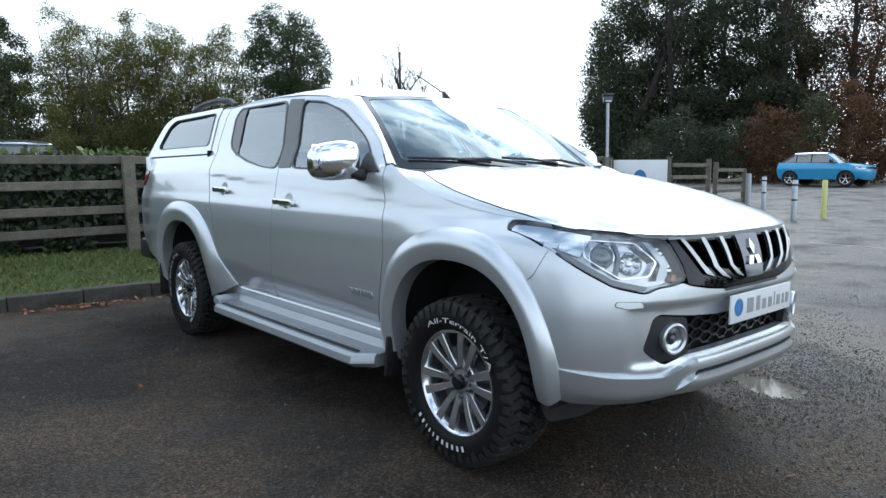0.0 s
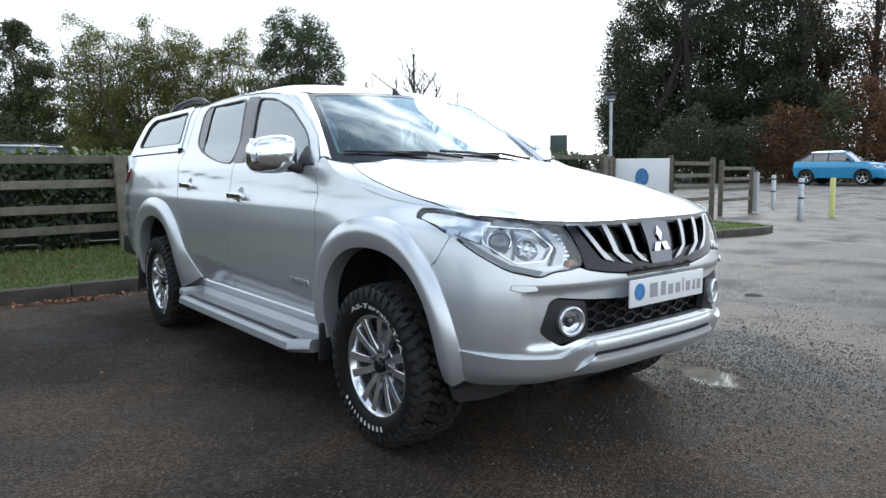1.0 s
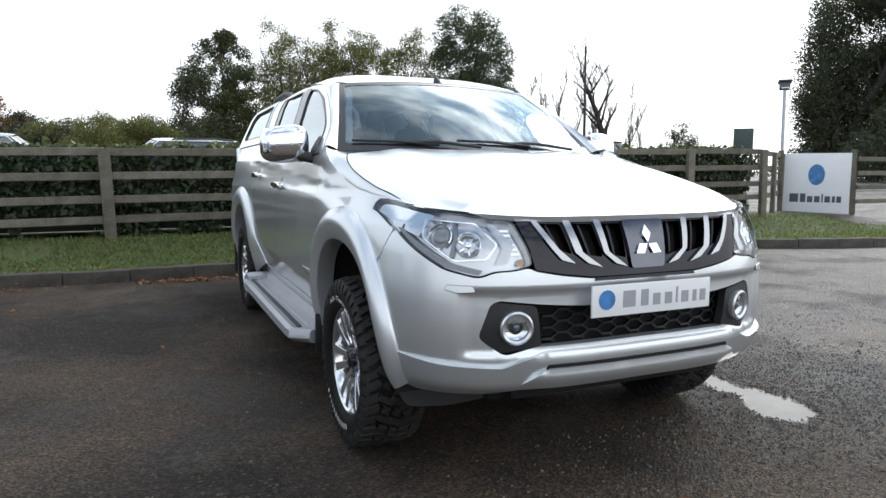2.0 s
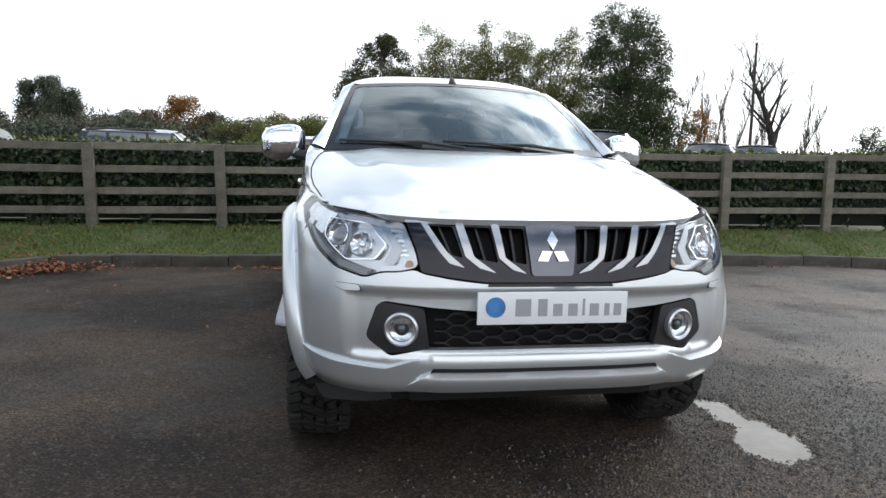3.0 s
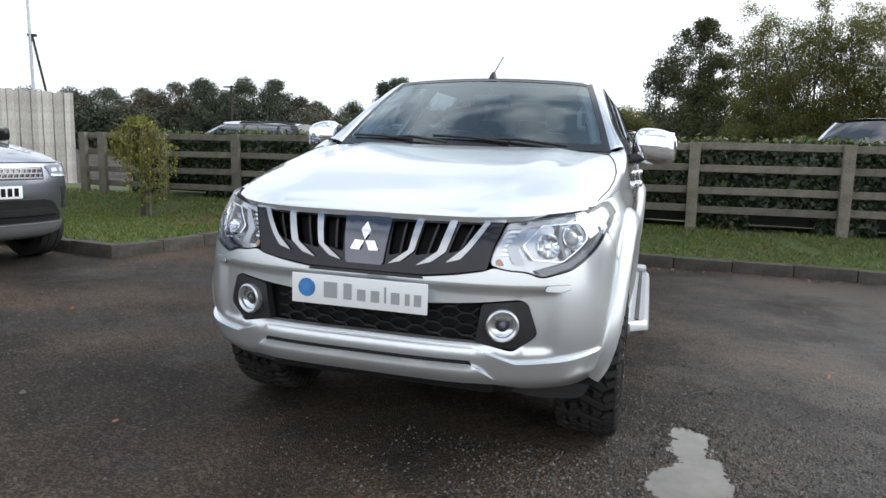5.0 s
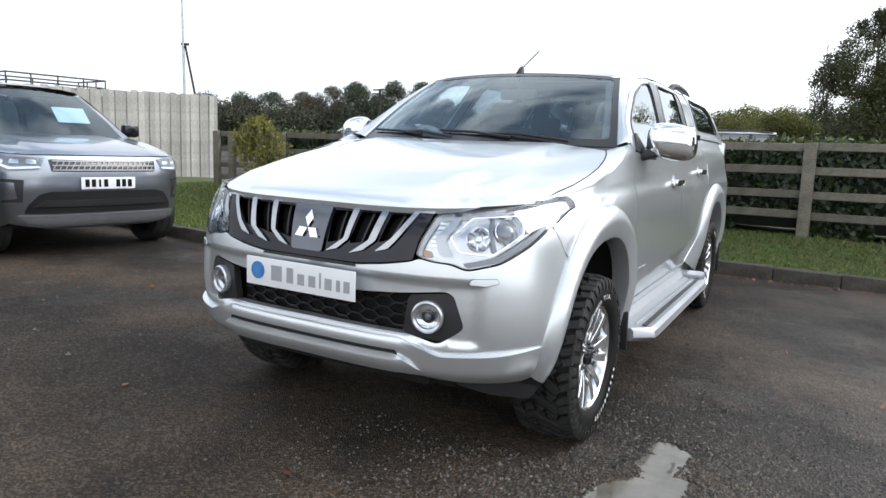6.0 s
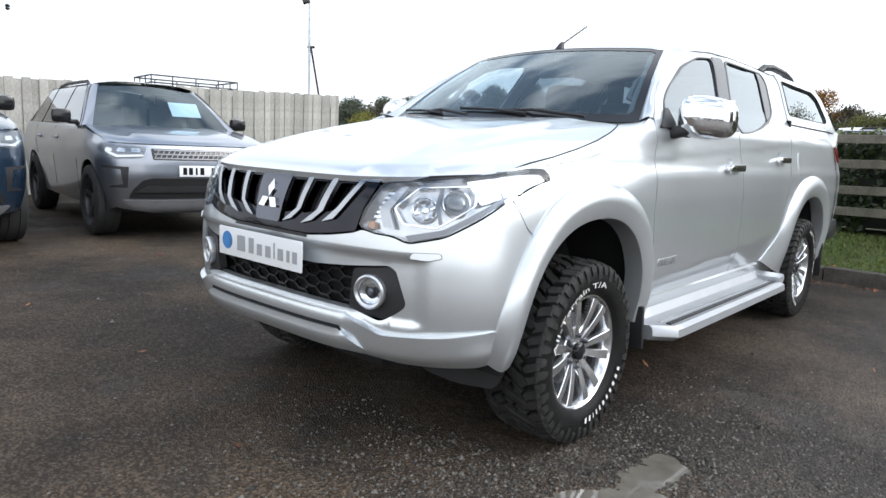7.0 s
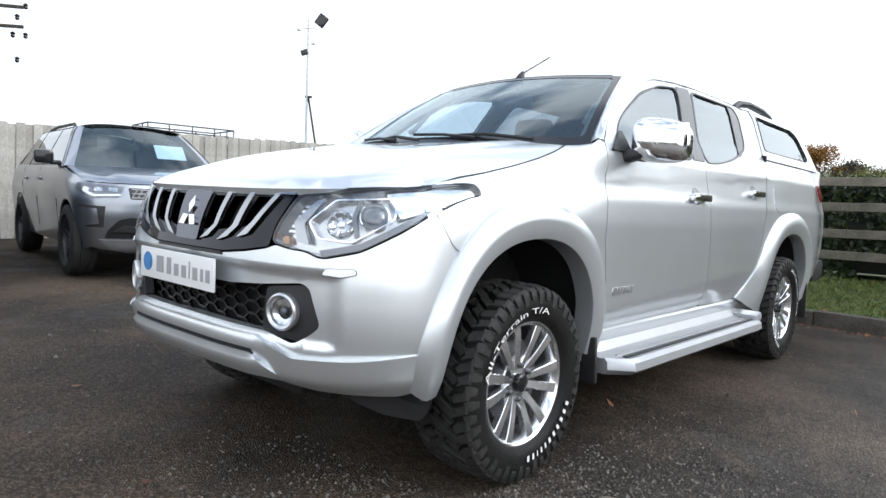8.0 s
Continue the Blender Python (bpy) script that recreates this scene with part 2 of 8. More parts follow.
def patch(outline, fn, h=0.04, holes=(), lip=0.012, lift=0.0, thick=0.0, flip=False):
    """A curved panel: an outline in a surface's own two coordinates, laid on the surface fn, with its rim turned in by lip,
    or, where thick is given, closed at the back."""
    loops = [dense(outline, h)] + [dense(x, h) for x in holes]
    co, edges = [], []
    for lp in loops:
        n0 = len(co)
        co += [Vector(p) for p in lp]
        edges += [(n0 + i, n0 + (i + 1) % len(lp)) for i in range(len(lp))]
    us, vs = [p[0] for p in loops[0]], [p[1] for p in loops[0]]
    nu, nv = max(1, int((max(us) - min(us)) / h)), max(1, int((max(vs) - min(vs)) / h))
    rim = np.array([tuple(p) for p in co])
    for i in range(nu + 1):
        for j in range(nv + 1):
            p = Vector((min(us) + (i + 0.5 * (j % 2)) * h, min(vs) + j * h * 0.97))
            if inside(p, loops[0]) and not any(inside(p, x) for x in loops[1:]) and ((rim - tuple(p)) ** 2).sum(1).min() > (0.45 * h) ** 2:
                co.append(p)
    verts, _, faces, *_ = delaunay_2d_cdt(co, edges, [], 1, 1e-6)
    bm = bmesh.new()
    own = bm.verts.layers.float_vector.new("surface_normal")

    def normal(u, v):
        e = 5e-3
        a, b = Vector(fn(u + e, v)) - Vector(fn(u - e, v)), Vector(fn(u, v + e)) - Vector(fn(u, v - e))
        c = a.cross(b)
        return (c if not flip else -c).normalized()

    made = []
    for v in verts:
        nv = normal(v[0], v[1])
        made.append(bm.verts.new(Vector(fn(v[0], v[1])) + nv * lift))
        made[-1][own] = nv
    for fc in faces:
        c = sum((Vector(verts[i]) for i in fc), Vector((0, 0))) / len(fc)
        if not inside(c, loops[0]) or any(inside(c, x) for x in loops[1:]):
            continue
        try:
            bm.faces.new([made[i] for i in (fc if not flip else fc[::-1])])
        except ValueError:
            pass
    depth = thick or lip
    if depth:
        where = {made[i]: verts[i] for i in range(len(verts))}
        rims = [e for e in bm.edges if len(e.link_faces) == 1]
        low, top = {}, {}
        back = list(bm.faces) if thick else []
        for v in (list(bm.verts) if thick else {v for e in rims for v in e.verts}):
            if v in where:
                low[v] = bm.verts.new(v.co - normal(*where[v]) * depth)
                top[v] = bm.verts.new(v.co)
        for e in rims:
            lp = e.link_loops[0]
            a, b = lp.vert, lp.link_loop_next.vert
            bm.faces.new((top[b], top[a], low[a], low[b]))
        for fc in back:
            bm.faces.new([low[v] for v in reversed(fc.verts)])
    for v in [v for v in bm.verts if not v.link_faces]:
        bm.verts.remove(v)
    return bm


def mirrored(bm):
    """The same shape on the other side of x = 0."""
    other = bm.copy()
    own = other.verts.layers.float_vector.get("surface_normal")
    for v in other.verts:
        v.co.x *= -1
        if own:
            v[own] = Vector((-v[own].x, v[own].y, v[own].z))
    bmesh.ops.reverse_faces(other, faces=other.faces)
    return other


def sheet(rows, close=False):
    """A surface through rows of points, each of the same number."""
    bm = bmesh.new()
    vs = [[bm.verts.new(p) for p in r] for r in rows]
    k = len(rows[0])
    for i in range(len(rows) - 1):
        for j in range(k if close else k - 1):
            q = (vs[i][j], vs[i][(j + 1) % k], vs[i + 1][(j + 1) % k], vs[i + 1][j])
            if len({tuple(v.co) for v in q}) > 2:
                try:
                    bm.faces.new(q)
                except ValueError:
                    pass
    bmesh.ops.remove_doubles(bm, verts=bm.verts, dist=1e-5)
    bmesh.ops.recalc_face_normals(bm, faces=bm.faces)
    return bm


def box(size, at=(0, 0, 0), bevel=0.0, rot=None, seg=2):
    bm = bmesh.new()
    bmesh.ops.create_cube(bm, size=1)
    bmesh.ops.scale(bm, vec=size, verts=bm.verts)
    if bevel:
        bmesh.ops.bevel(bm, geom=bm.edges, offset=bevel, segments=seg, affect="EDGES", profile=0.6)
    m = Matrix.Translation(at)
    if rot:
        m = m @ Euler([radians(a) for a in rot]).to_matrix().to_4x4()
    bmesh.ops.transform(bm, matrix=m, verts=bm.verts)
    return bm


def joined(*parts):
    bm = bmesh.new()
    for p in parts:
        me = bpy.data.meshes.new("piece")
        p.to_mesh(me)
        p.free()
        bm.from_mesh(me)
        bpy.data.meshes.remove(me)
    return bm


def turned(profile, n=48, axis="x"):
    """A solid of revolution about the x axis from (x, radius) pairs."""
    rows = []
    for i in range(n):
        a = 2 * math.pi * i / n
        rows.append([(x, r * math.cos(a), r * math.sin(a)) for x, r in profile])
    rows.append(rows[0])
    bm = sheet(rows)
    bmesh.ops.remove_doubles(bm, verts=bm.verts, dist=1e-5)
    bmesh.ops.recalc_face_normals(bm, faces=bm.faces)
    if axis == "z":
        bmesh.ops.rotate(bm, verts=bm.verts, cent=(0, 0, 0), matrix=Matrix.Rotation(radians(-90), 3, "Y"))
    elif axis == "y":
        bmesh.ops.rotate(bm, verts=bm.verts, cent=(0, 0, 0), matrix=Matrix.Rotation(radians(90), 3, "Z"))
    return bm


def tube(path, radius, n=8, taper=None):
    """A round bar along a path."""
    rows = []
    pts = [Vector(p) for p in path]
    side = None
    for i, p in enumerate(pts):
        d = (pts[min(i + 1, len(pts) - 1)] - pts[max(i - 1, 0)]).normalized()
        if side is None:
            side = d.orthogonal().normalized()
        side = (side - d * side.dot(d)).normalized()
        up = d.cross(side)
        r = taper[i] if taper else radius
        rows.append([p + (side * math.cos(2 * math.pi * j / n) + up * math.sin(2 * math.pi * j / n)) * r for j in range(n)])
    bm = sheet(rows, close=True)
    for ring in (rows[0], rows[-1]):
        vs = [min(bm.verts, key=lambda v: (v.co - p).length_squared) for p in ring]
        if len(set(vs)) == n:
            try:
                bm.faces.new(vs)
            except ValueError:
                pass
    bmesh.ops.recalc_face_normals(bm, faces=bm.faces)
    return bm


def extruded(outline, depth, bevel=0.0, m=None):
    """A flat outline in x and z, with depth along y."""
    bm = bmesh.new()
    a = [bm.verts.new((p[0], 0, p[1])) for p in outline]
    b = [bm.verts.new((p[0], depth, p[1])) for p in outline]
    bm.faces.new(a)
    bm.faces.new(b[::-1])
    for i in range(len(a)):
        j = (i + 1) % len(a)
        bm.faces.new((a[j], a[i], b[i], b[j]))
    bmesh.ops.recalc_face_normals(bm, faces=bm.faces)
    if bevel:
        bmesh.ops.bevel(bm, geom=bm.edges, offset=bevel, segments=1, affect="EDGES")
    if m is not None:
        bmesh.ops.transform(bm, matrix=m, verts=bm.verts)
    return bm


def glyphs(text, size, font_shear=0.0):
    """Triangles of words in the built-in font, flat in x and y, from the left."""
    cu = bpy.data.curves.new("words", "FONT")
    cu.body, cu.size, cu.resolution_u = text, size, 3
    ob = bpy.data.objects.new("words", cu)
    me = ob.to_mesh()
    bm = bmesh.new()
    bm.from_mesh(me)
    ob.to_mesh_clear()
    bpy.data.objects.remove(ob)
    bpy.data.curves.remove(cu)
    return bm


def lerp_table(x, xs, ys):
    return float(np.interp(x, xs, ys))


def smoothstep(a, b, x):
    t = min(1, max(0, (x - a) / (b - a)))
    return t * t * (3 - 2 * t)


def smooth_table(xs, ys, width=0.012):
    """A table of numbers as a function whose corners are eased."""
    grid = np.linspace(xs[0], xs[-1], 600)
    v = np.interp(grid, xs, ys)
    k = max(1, int(width / (grid[1] - grid[0])))
    pad = np.r_[2 * v[0] - v[k:0:-1], v, 2 * v[-1] - v[-2 : -k - 2 : -1]]
    v = np.convolve(pad, np.ones(2 * k + 1) / (2 * k + 1), "valid")
    return lambda x: float(np.interp(x, grid, v))

# ---- the silver pickup: its skin as a function of the way round the body and the height ----
def body_shell(half, nose, y0, power, front, side, blend=(0.85, 1.45), rear=4.30):
    """Returns skin(s, z): s is the way round the plan from the middle of the nose, along the flank to the rear; and s of y on the flank."""
    u = np.linspace(0, 1, 900)
    th = np.pi / 2 * u * u * (3 - 2 * u)
    px = np.r_[half * np.sin(th) ** (2 / power), np.full(200, half)]
    py = np.r_[y0 - nose * np.cos(th) ** (2 / power), np.linspace(y0 + 0.01, rear, 200)]
    way = np.r_[0, np.cumsum(np.hypot(np.diff(px), np.diff(py)))]
    tx, ty = np.gradient(px, way + 1e-9 * np.arange(len(way))), np.gradient(py, way + 1e-9 * np.arange(len(way)))
    tx[0], ty[0] = 1, 0
    f_in, s_in = smooth_table(*front, 0.028), smooth_table(*side, 0.02)

    def skin(s, z):
        sign = -1 if s < 0 else 1
        s = abs(s)
        x, y = np.interp(s, way, px), np.interp(s, way, py)
        a, b = np.interp(s, way, tx), np.interp(s, way, ty)
        k = math.hypot(a, b)
        w = 1 - smoothstep(blend[0], blend[1], s)
        d = w * f_in(z) + (1 - w) * s_in(z)
        return Vector((sign * (x - b / k * d), y + a / k * d, z))

    return skin, float(way[-1] - rear)


FRONT = ([0.30, 0.36, 0.42, 0.50, 0.56, 0.62, 0.70, 0.76, 0.82, 0.87, 0.92, 0.96, 1.02, 1.08, 1.75], [0.15, 0.09, 0.045, 0.022, 0.013, 0.010, 0.013, 0.020, 0.030, 0.040, 0.058, 0.077, 0.12, 0.23, 0.6])
SIDE = ([0.30, 0.40, 0.50, 0.60, 0.75, 0.90, 1.0, 1.04, 1.10, 1.20, 1.24, 1.343, 1.45, 1.58, 1.63, 1.68, 1.75], [0.07, 0.055, 0.032, 0.018, 0.011, 0.010, 0.018, 0.032, 0.045, 0.065, 0.085, 0.155, 0.20, 0.255, 0.285, 0.33, 0.45])
plain_skin, FLANK = body_shell(0.88, 0.72, -0.10, 3.1, FRONT, SIDE)


def skin(s, z):
    """The pressed skin: a rounder shoulder on the front wing, a crease along the shoulder and one low on the doors, and the tail drawn in."""
    p = plain_skin(s, z)
    y = abs(s) - FLANK
    if y < -0.62:
        return p
    d = 0.034 * smoothstep(-0.62, -0.28, y) * smoothstep(0.45, -0.10, y) * smoothstep(0.93, 1.03, z)
    d += 0.046 * smoothstep(3.65, 4.06, y) * smoothstep(1.33, 1.24, z)
    low = 0.548 + 0.054 * (y - 0.5)
    d += 0.024 * min(1.0, max(0.0, (low - z) / 0.12)) * smoothstep(0.44, 0.56, y) * smoothstep(2.46, 2.30, y)
    under = 1.050 + 0.054 * y + 0.012 * smoothstep(2.0, 2.6, y) - z
    if under > 0:
        mid = 0.35 + 0.65 * max(smoothstep(1.05, 0.6, y), smoothstep(1.6, 2.0, y))
        d += 0.0028 * mid * min(1.0, under / 0.02) * smoothstep(0.10, 0.02, under) * smoothstep(-0.12, 0.25, y) * smoothstep(3.3, 2.5, y)
    return Vector((p.x - math.copysign(d, s), p.y, p.z))


def flank(y, z):
    return skin(y + FLANK, z)


def arch(yc, zc, a, b, power, a0=-8, a1=188, n=26):
    """Points of a wheel opening, from its front foot over the top to its rear foot."""
    out = []
    for i in range(n):
        t = radians(a1 + (a0 - a1) * i / (n - 1))
        c, s = math.cos(t), math.sin(t)
        out.append((yc + a * math.copysign(abs(c) ** (2 / power), c), zc + b * math.copysign(abs(s) ** (2 / power), s)))
    return out


ARCH_F = arch(0.0, 0.42, 0.415, 0.43, 2.3)
ARCH_R = arch(3.0, 0.42, 0.44, 0.43, 2.3)

pickup = thing("pickup_truck", "silver double-cab pickup truck with matching canopy, parked on tarmac", "pickup truck", pose(0.014, 0, 0))


def both(name, make, mat, label="", parent=None, **kw):
    """A part and its twin on the other flank."""
    bm = make()
    other = mirrored(bm)
    return part(name, bm, mat, parent or pickup, label, **kw), part(name, other, mat, parent or pickup, label, **kw)


# flank panels
ROOF_LINE = [(0.53, 1.235), (0.66, 1.335), (0.82, 1.435), (1.08, 1.555), (1.35, 1.625), (1.67, 1.66), (2.0, 1.675), (2.4, 1.672), (2.85, 1.655)]


def fender():
    o = [(-0.42, 1.008), (-0.30, 1.022), (-0.19, 1.032), (-0.05, 1.050), (0.08, 1.078), (0.20, 1.112), (0.33, 1.160), (0.44, 1.215), (0.49, 1.232), (0.525, 1.225), (0.525, 1.14), (0.484, 1.085), (0.463, 0.84), (0.505, 0.62), (0.545, 0.45)]
    o += [p for p in ARCH_F[::-1] if p[0] > -0.33 or p[1] > 0.72]
    o += [(-0.406, 0.834), (-0.452, 0.921), (-0.376, 0.951), (-0.308, 0.971), (-0.254, 0.981), (-0.241, 1.003), (-0.250, 1.020), (-0.30, 1.020)]
    return patch(rounded(o, 0.008, 2), flank, 0.022, lip=0.014)


both("front_fender", fender, SILVER)
DOOR_F = [(0.530, 1.228), (0.530, 1.14), (0.489, 1.085), (0.468, 0.84), (0.510, 0.62), (0.552, 0.470), (1.597, 0.474), (1.571, 0.70), (1.551, 0.945), (1.560, 1.205), (1.770, 1.652), (1.67, 1.650), (1.35, 1.616), (1.08, 1.546), (0.82, 1.426), (0.66, 1.325)]
WIN_F = [(0.615, 1.195), (0.70, 1.290), (0.852, 1.390), (1.10, 1.513), (1.36, 1.590), (1.615, 1.618), (1.425, 1.222)]
DOOR_R = [(1.602, 0.474), (1.576, 0.70), (1.556, 0.945), (1.565, 1.205), (1.775, 1.653), (2.0, 1.666), (2.40, 1.664), (2.69, 1.645), (2.655, 1.415), (2.553, 1.164), (2.415, 0.903), (2.348, 0.665), (2.22, 0.53), (2.125, 0.474)]
WIN_R = [(1.59, 1.218), (1.80, 1.230), (2.06, 1.270), (2.28, 1.318), (2.40, 1.362), (2.445, 1.400), (2.512, 1.560), (2.492, 1.630), (1.815, 1.630)]
GRIPS = ((1.385, 1.040), (2.275, 1.092))


def grip_edge(c, r=0.043):
    return [(c[0] + 1.15 * r * math.cos(a), c[1] + r * math.sin(a)) for a in np.linspace(0, 2 * math.pi, 21)[:-1]]


def grip_dish(c, r=0.043):
    """The hollow in the door behind a handle."""
    def dish(y, z):
        q = ((y - c[0]) / (1.15 * r)) ** 2 + ((z - c[1]) / r) ** 2
        return flank(y, z) - Vector((0.016 * max(0.0, 1 - q) ** 0.8, 0, 0))
    return patch(grip_edge(c, r + 0.002), dish, 0.012, lip=0)


for c in GRIPS:
    both("handle_recess", lambda: grip_dish(c), SILVER)
both("front_door", lambda: patch(rounded(DOOR_F, 0.02, 2), flank, 0.022, [rounded(WIN_F, 0.06, 6), grip_edge(GRIPS[0])]), SILVER)
both("rear_door", lambda: patch(rounded(DOOR_R, 0.02, 2), flank, 0.022, [rounded(WIN_R, 0.07, 6), grip_edge(GRIPS[1])]), SILVER)
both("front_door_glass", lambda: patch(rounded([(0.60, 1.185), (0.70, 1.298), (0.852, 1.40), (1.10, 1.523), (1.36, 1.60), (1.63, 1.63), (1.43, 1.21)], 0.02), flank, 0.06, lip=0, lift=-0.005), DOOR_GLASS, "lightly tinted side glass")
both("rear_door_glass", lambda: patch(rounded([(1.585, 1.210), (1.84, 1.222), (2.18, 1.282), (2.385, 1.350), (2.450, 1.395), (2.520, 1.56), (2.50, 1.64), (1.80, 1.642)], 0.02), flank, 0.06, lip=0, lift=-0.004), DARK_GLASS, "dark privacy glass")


def seam(path, lift=-0.006, w=0.014):
    """The dark bottom of a panel gap, laid just under the skin along the gap."""
    pts = dense([Vector(p) for p in path] + [Vector(p) for p in path[::-1]], 0.03)[: sum(max(1, math.ceil((Vector(b) - Vector(a)).length / 0.03)) for a, b in zip(path, path[1:])) + 1]
    rows = []
    for i, p in enumerate(pts):
        d = (pts[min(i + 1, len(pts) - 1)] - pts[max(0, i - 1)]).normalized()
        q = Vector((-d.y, d.x)) * w
        row = []
        for k in (-1, 1):
            a = p + q * k
            nrm = (flank(a.x + 5e-3, a.y) - flank(a.x - 5e-3, a.y)).cross(flank(a.x, a.y + 5e-3) - flank(a.x, a.y - 5e-3)).normalized()
            row.append(flank(a.x, a.y) + nrm * lift)
        rows.append(row)
    return sheet(rows)


both("panel_gap", lambda: seam([(0.528, 1.225), (0.528, 1.14), (0.487, 1.085), (0.466, 0.84), (0.508, 0.62), (0.548, 0.46)]), VOID)
both("panel_gap", lambda: seam([(1.599, 0.474), (1.573, 0.70), (1.553, 0.945), (1.562, 1.205), (1.772, 1.652)]), VOID)
both("panel_gap", lambda: seam([(2.695, 1.64), (2.66, 1.415), (2.558, 1.164), (2.42, 0.903), (2.353, 0.665), (2.225, 0.53), (2.13, 0.474)]), VOID)
both("panel_gap", lambda: seam([(-0.458, 0.95), (-0.456, 0.926), (-0.406, 0.833), (-0.36, 0.73)], -0.008, 0.03), SILVER)
both("panel_gap", lambda: seam([(0.60, 1.285), (0.66, 1.330), (0.82, 1.430), (1.08, 1.550), (1.35, 1.620), (1.67, 1.655), (2.0, 1.670), (2.4, 1.668), (2.69, 1.650), (2.84, 1.650)], -0.005, 0.018), SILVER)
both("panel_gap", lambda: seam([(2.775, 1.322), (4.07, 1.317)], -0.008, 0.012), VOID)


def ring(outer, inner, lift=0.004, h=0.03):
    return patch(outer, flank, h, [inner], lip=0.01, lift=lift)


def frame_of(win, grow, r):
    """The outline of a window, and the same grown about its middle."""
    c = sum((Vector(p) for p in win), Vector((0, 0))) / len(win)
    return rounded([c + (Vector(p) - c) * (1 + grow / max(0.05, (Vector(p) - c).length)) for p in win], r), rounded([c + (Vector(p) - c) * (1 - 0.008 / max(0.05, (Vector(p) - c).length)) for p in win], r)


both("window_seal", lambda: ring(*frame_of(WIN_F, 0.008, 0.06)), SEAL, "black rubber window seal")
both("window_seal", lambda: ring(*frame_of(WIN_R, 0.009, 0.07)), SEAL, "black rubber window seal")
both("pillar_trim", lambda: patch(rounded([(1.430, 1.222), (1.578, 1.222), (1.802, 1.640), (1.618, 1.627)], 0.012), flank, 0.04, lip=0.004, lift=0.004), PILLAR_FILM, "grey B-pillar trim")
both("quarter_trim", lambda: patch(rounded([(2.251, 1.300), (2.405, 1.352), (2.455, 1.395), (2.525, 1.558), (2.500, 1.637), (2.394, 1.634), (2.292, 1.372)], 0.012), flank, 0.04, lip=0.003, lift=0.0015), PILLAR_FILM, "grey trim at the rear of the window")
both("glass_run", lambda: patch(rounded([(2.240, 1.300), (2.252, 1.302), (2.294, 1.372), (2.396, 1.634), (2.385, 1.634), (2.283, 1.375)], 0.003), flank, 0.03, lip=0.003, lift=0.002), BLACK)


def bed_side():
    o = [(2.70, 1.645), (2.665, 1.415), (2.563, 1.164), (2.425, 0.903), (2.358, 0.665), (2.23, 0.53), (2.14, 0.455), (2.52, 0.455)]
    o += [p for p in ARCH_R if p[1] > 0.45]
    o += [(3.50, 0.47), (3.96, 0.56), (4.04, 0.70), (4.07, 1.10), (4.07, 1.312), (2.735, 1.318), (2.79, 1.50), (2.845, 1.655)]
    return patch(rounded(o, 0.012, 2), flank, 0.030, lip=0.014)


both("bed_side", bed_side, SILVER)
CAN = [(2.745, 1.326), (4.085, 1.322), (4.06, 1.43), (3.96, 1.60), (3.86, 1.655), (2.858, 1.665), (2.80, 1.50)]
CAN_WIN = [(2.82, 1.385), (3.84, 1.383), (3.90, 1.41), (3.83, 1.56), (3.74, 1.615), (2.905, 1.625)]
both("canopy_side", lambda: patch(rounded(CAN, 0.04), flank, 0.045, [rounded(CAN_WIN, 0.05)], lip=0.02, lift=0.006), SILVER)
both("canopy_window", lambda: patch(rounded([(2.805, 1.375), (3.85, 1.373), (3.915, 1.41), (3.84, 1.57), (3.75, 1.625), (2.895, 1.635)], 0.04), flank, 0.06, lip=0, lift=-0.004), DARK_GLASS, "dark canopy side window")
both("window_seal", lambda: ring(*frame_of(CAN_WIN, 0.006, 0.045), lift=0.009), BLACK)


def sill():
    rows = []
    for y in np.linspace(0.44, 2.56, 26):
        rows.append([flank(y, 0.468) - Vector((0.012, 0, 0)), flank(y, 0.455), flank(y, 0.41), flank(y, 0.36) - Vector((0.03, 0, 0)), (0.60, y, 0.34)])
    return sheet(rows)


both("sill", sill, SILVER)


def eased(pts, n=3):
    """An open line with its corners cut away."""
    pts = [Vector(p) for p in pts]
    for _ in range(n):
        cut = [pts[0]]
        for a, b in zip(pts, pts[1:]):
            cut += [a.lerp(b, 0.25), a.lerp(b, 0.75)]
        pts = cut + [pts[-1]]
    return pts


def flare(opening, outer, reach=0.04):
    """A rounded wheel-arch lip between the opening and its outer line."""
    n, rows = 60, []
    opening, outer = eased(opening, 2), eased(outer)

    def along(pts, t):
        d = [0]
        for a, b in zip(pts, pts[1:]):
            d.append(d[-1] + (Vector(b) - Vector(a)).length)
        return (np.interp(t * d[-1], d, [p[0] for p in pts]), np.interp(t * d[-1], d, [p[1] for p in pts]))

    for i in range(n):
        t = i / (n - 1)
        o, q = Vector(along(outer, t)), Vector(along(opening, t))
        row = []
        for k, up in ((0.0, -0.010), (0.01, 0.004), (0.05, 0.010), (0.20, 0.62 * reach), (0.36, 0.92 * reach), (0.50, reach), (0.56, 0.97 * reach), (0.78, 0.74 * reach), (0.97, 0.50 * reach), (1.0, 0.44 * reach), (1.02, 0.0), (1.03, -0.06)):
            p = o.lerp(q, k)
            nrm = (flank(p.x + 2e-3, p.y) - flank(p.x - 2e-3, p.y)).cross(flank(p.x, p.y + 2e-3) - flank(p.x, p.y - 2e-3)).normalized()
            row.append(flank(p.x, p.y) + nrm * up)
        rows.append(row)
    return sheet(rows)


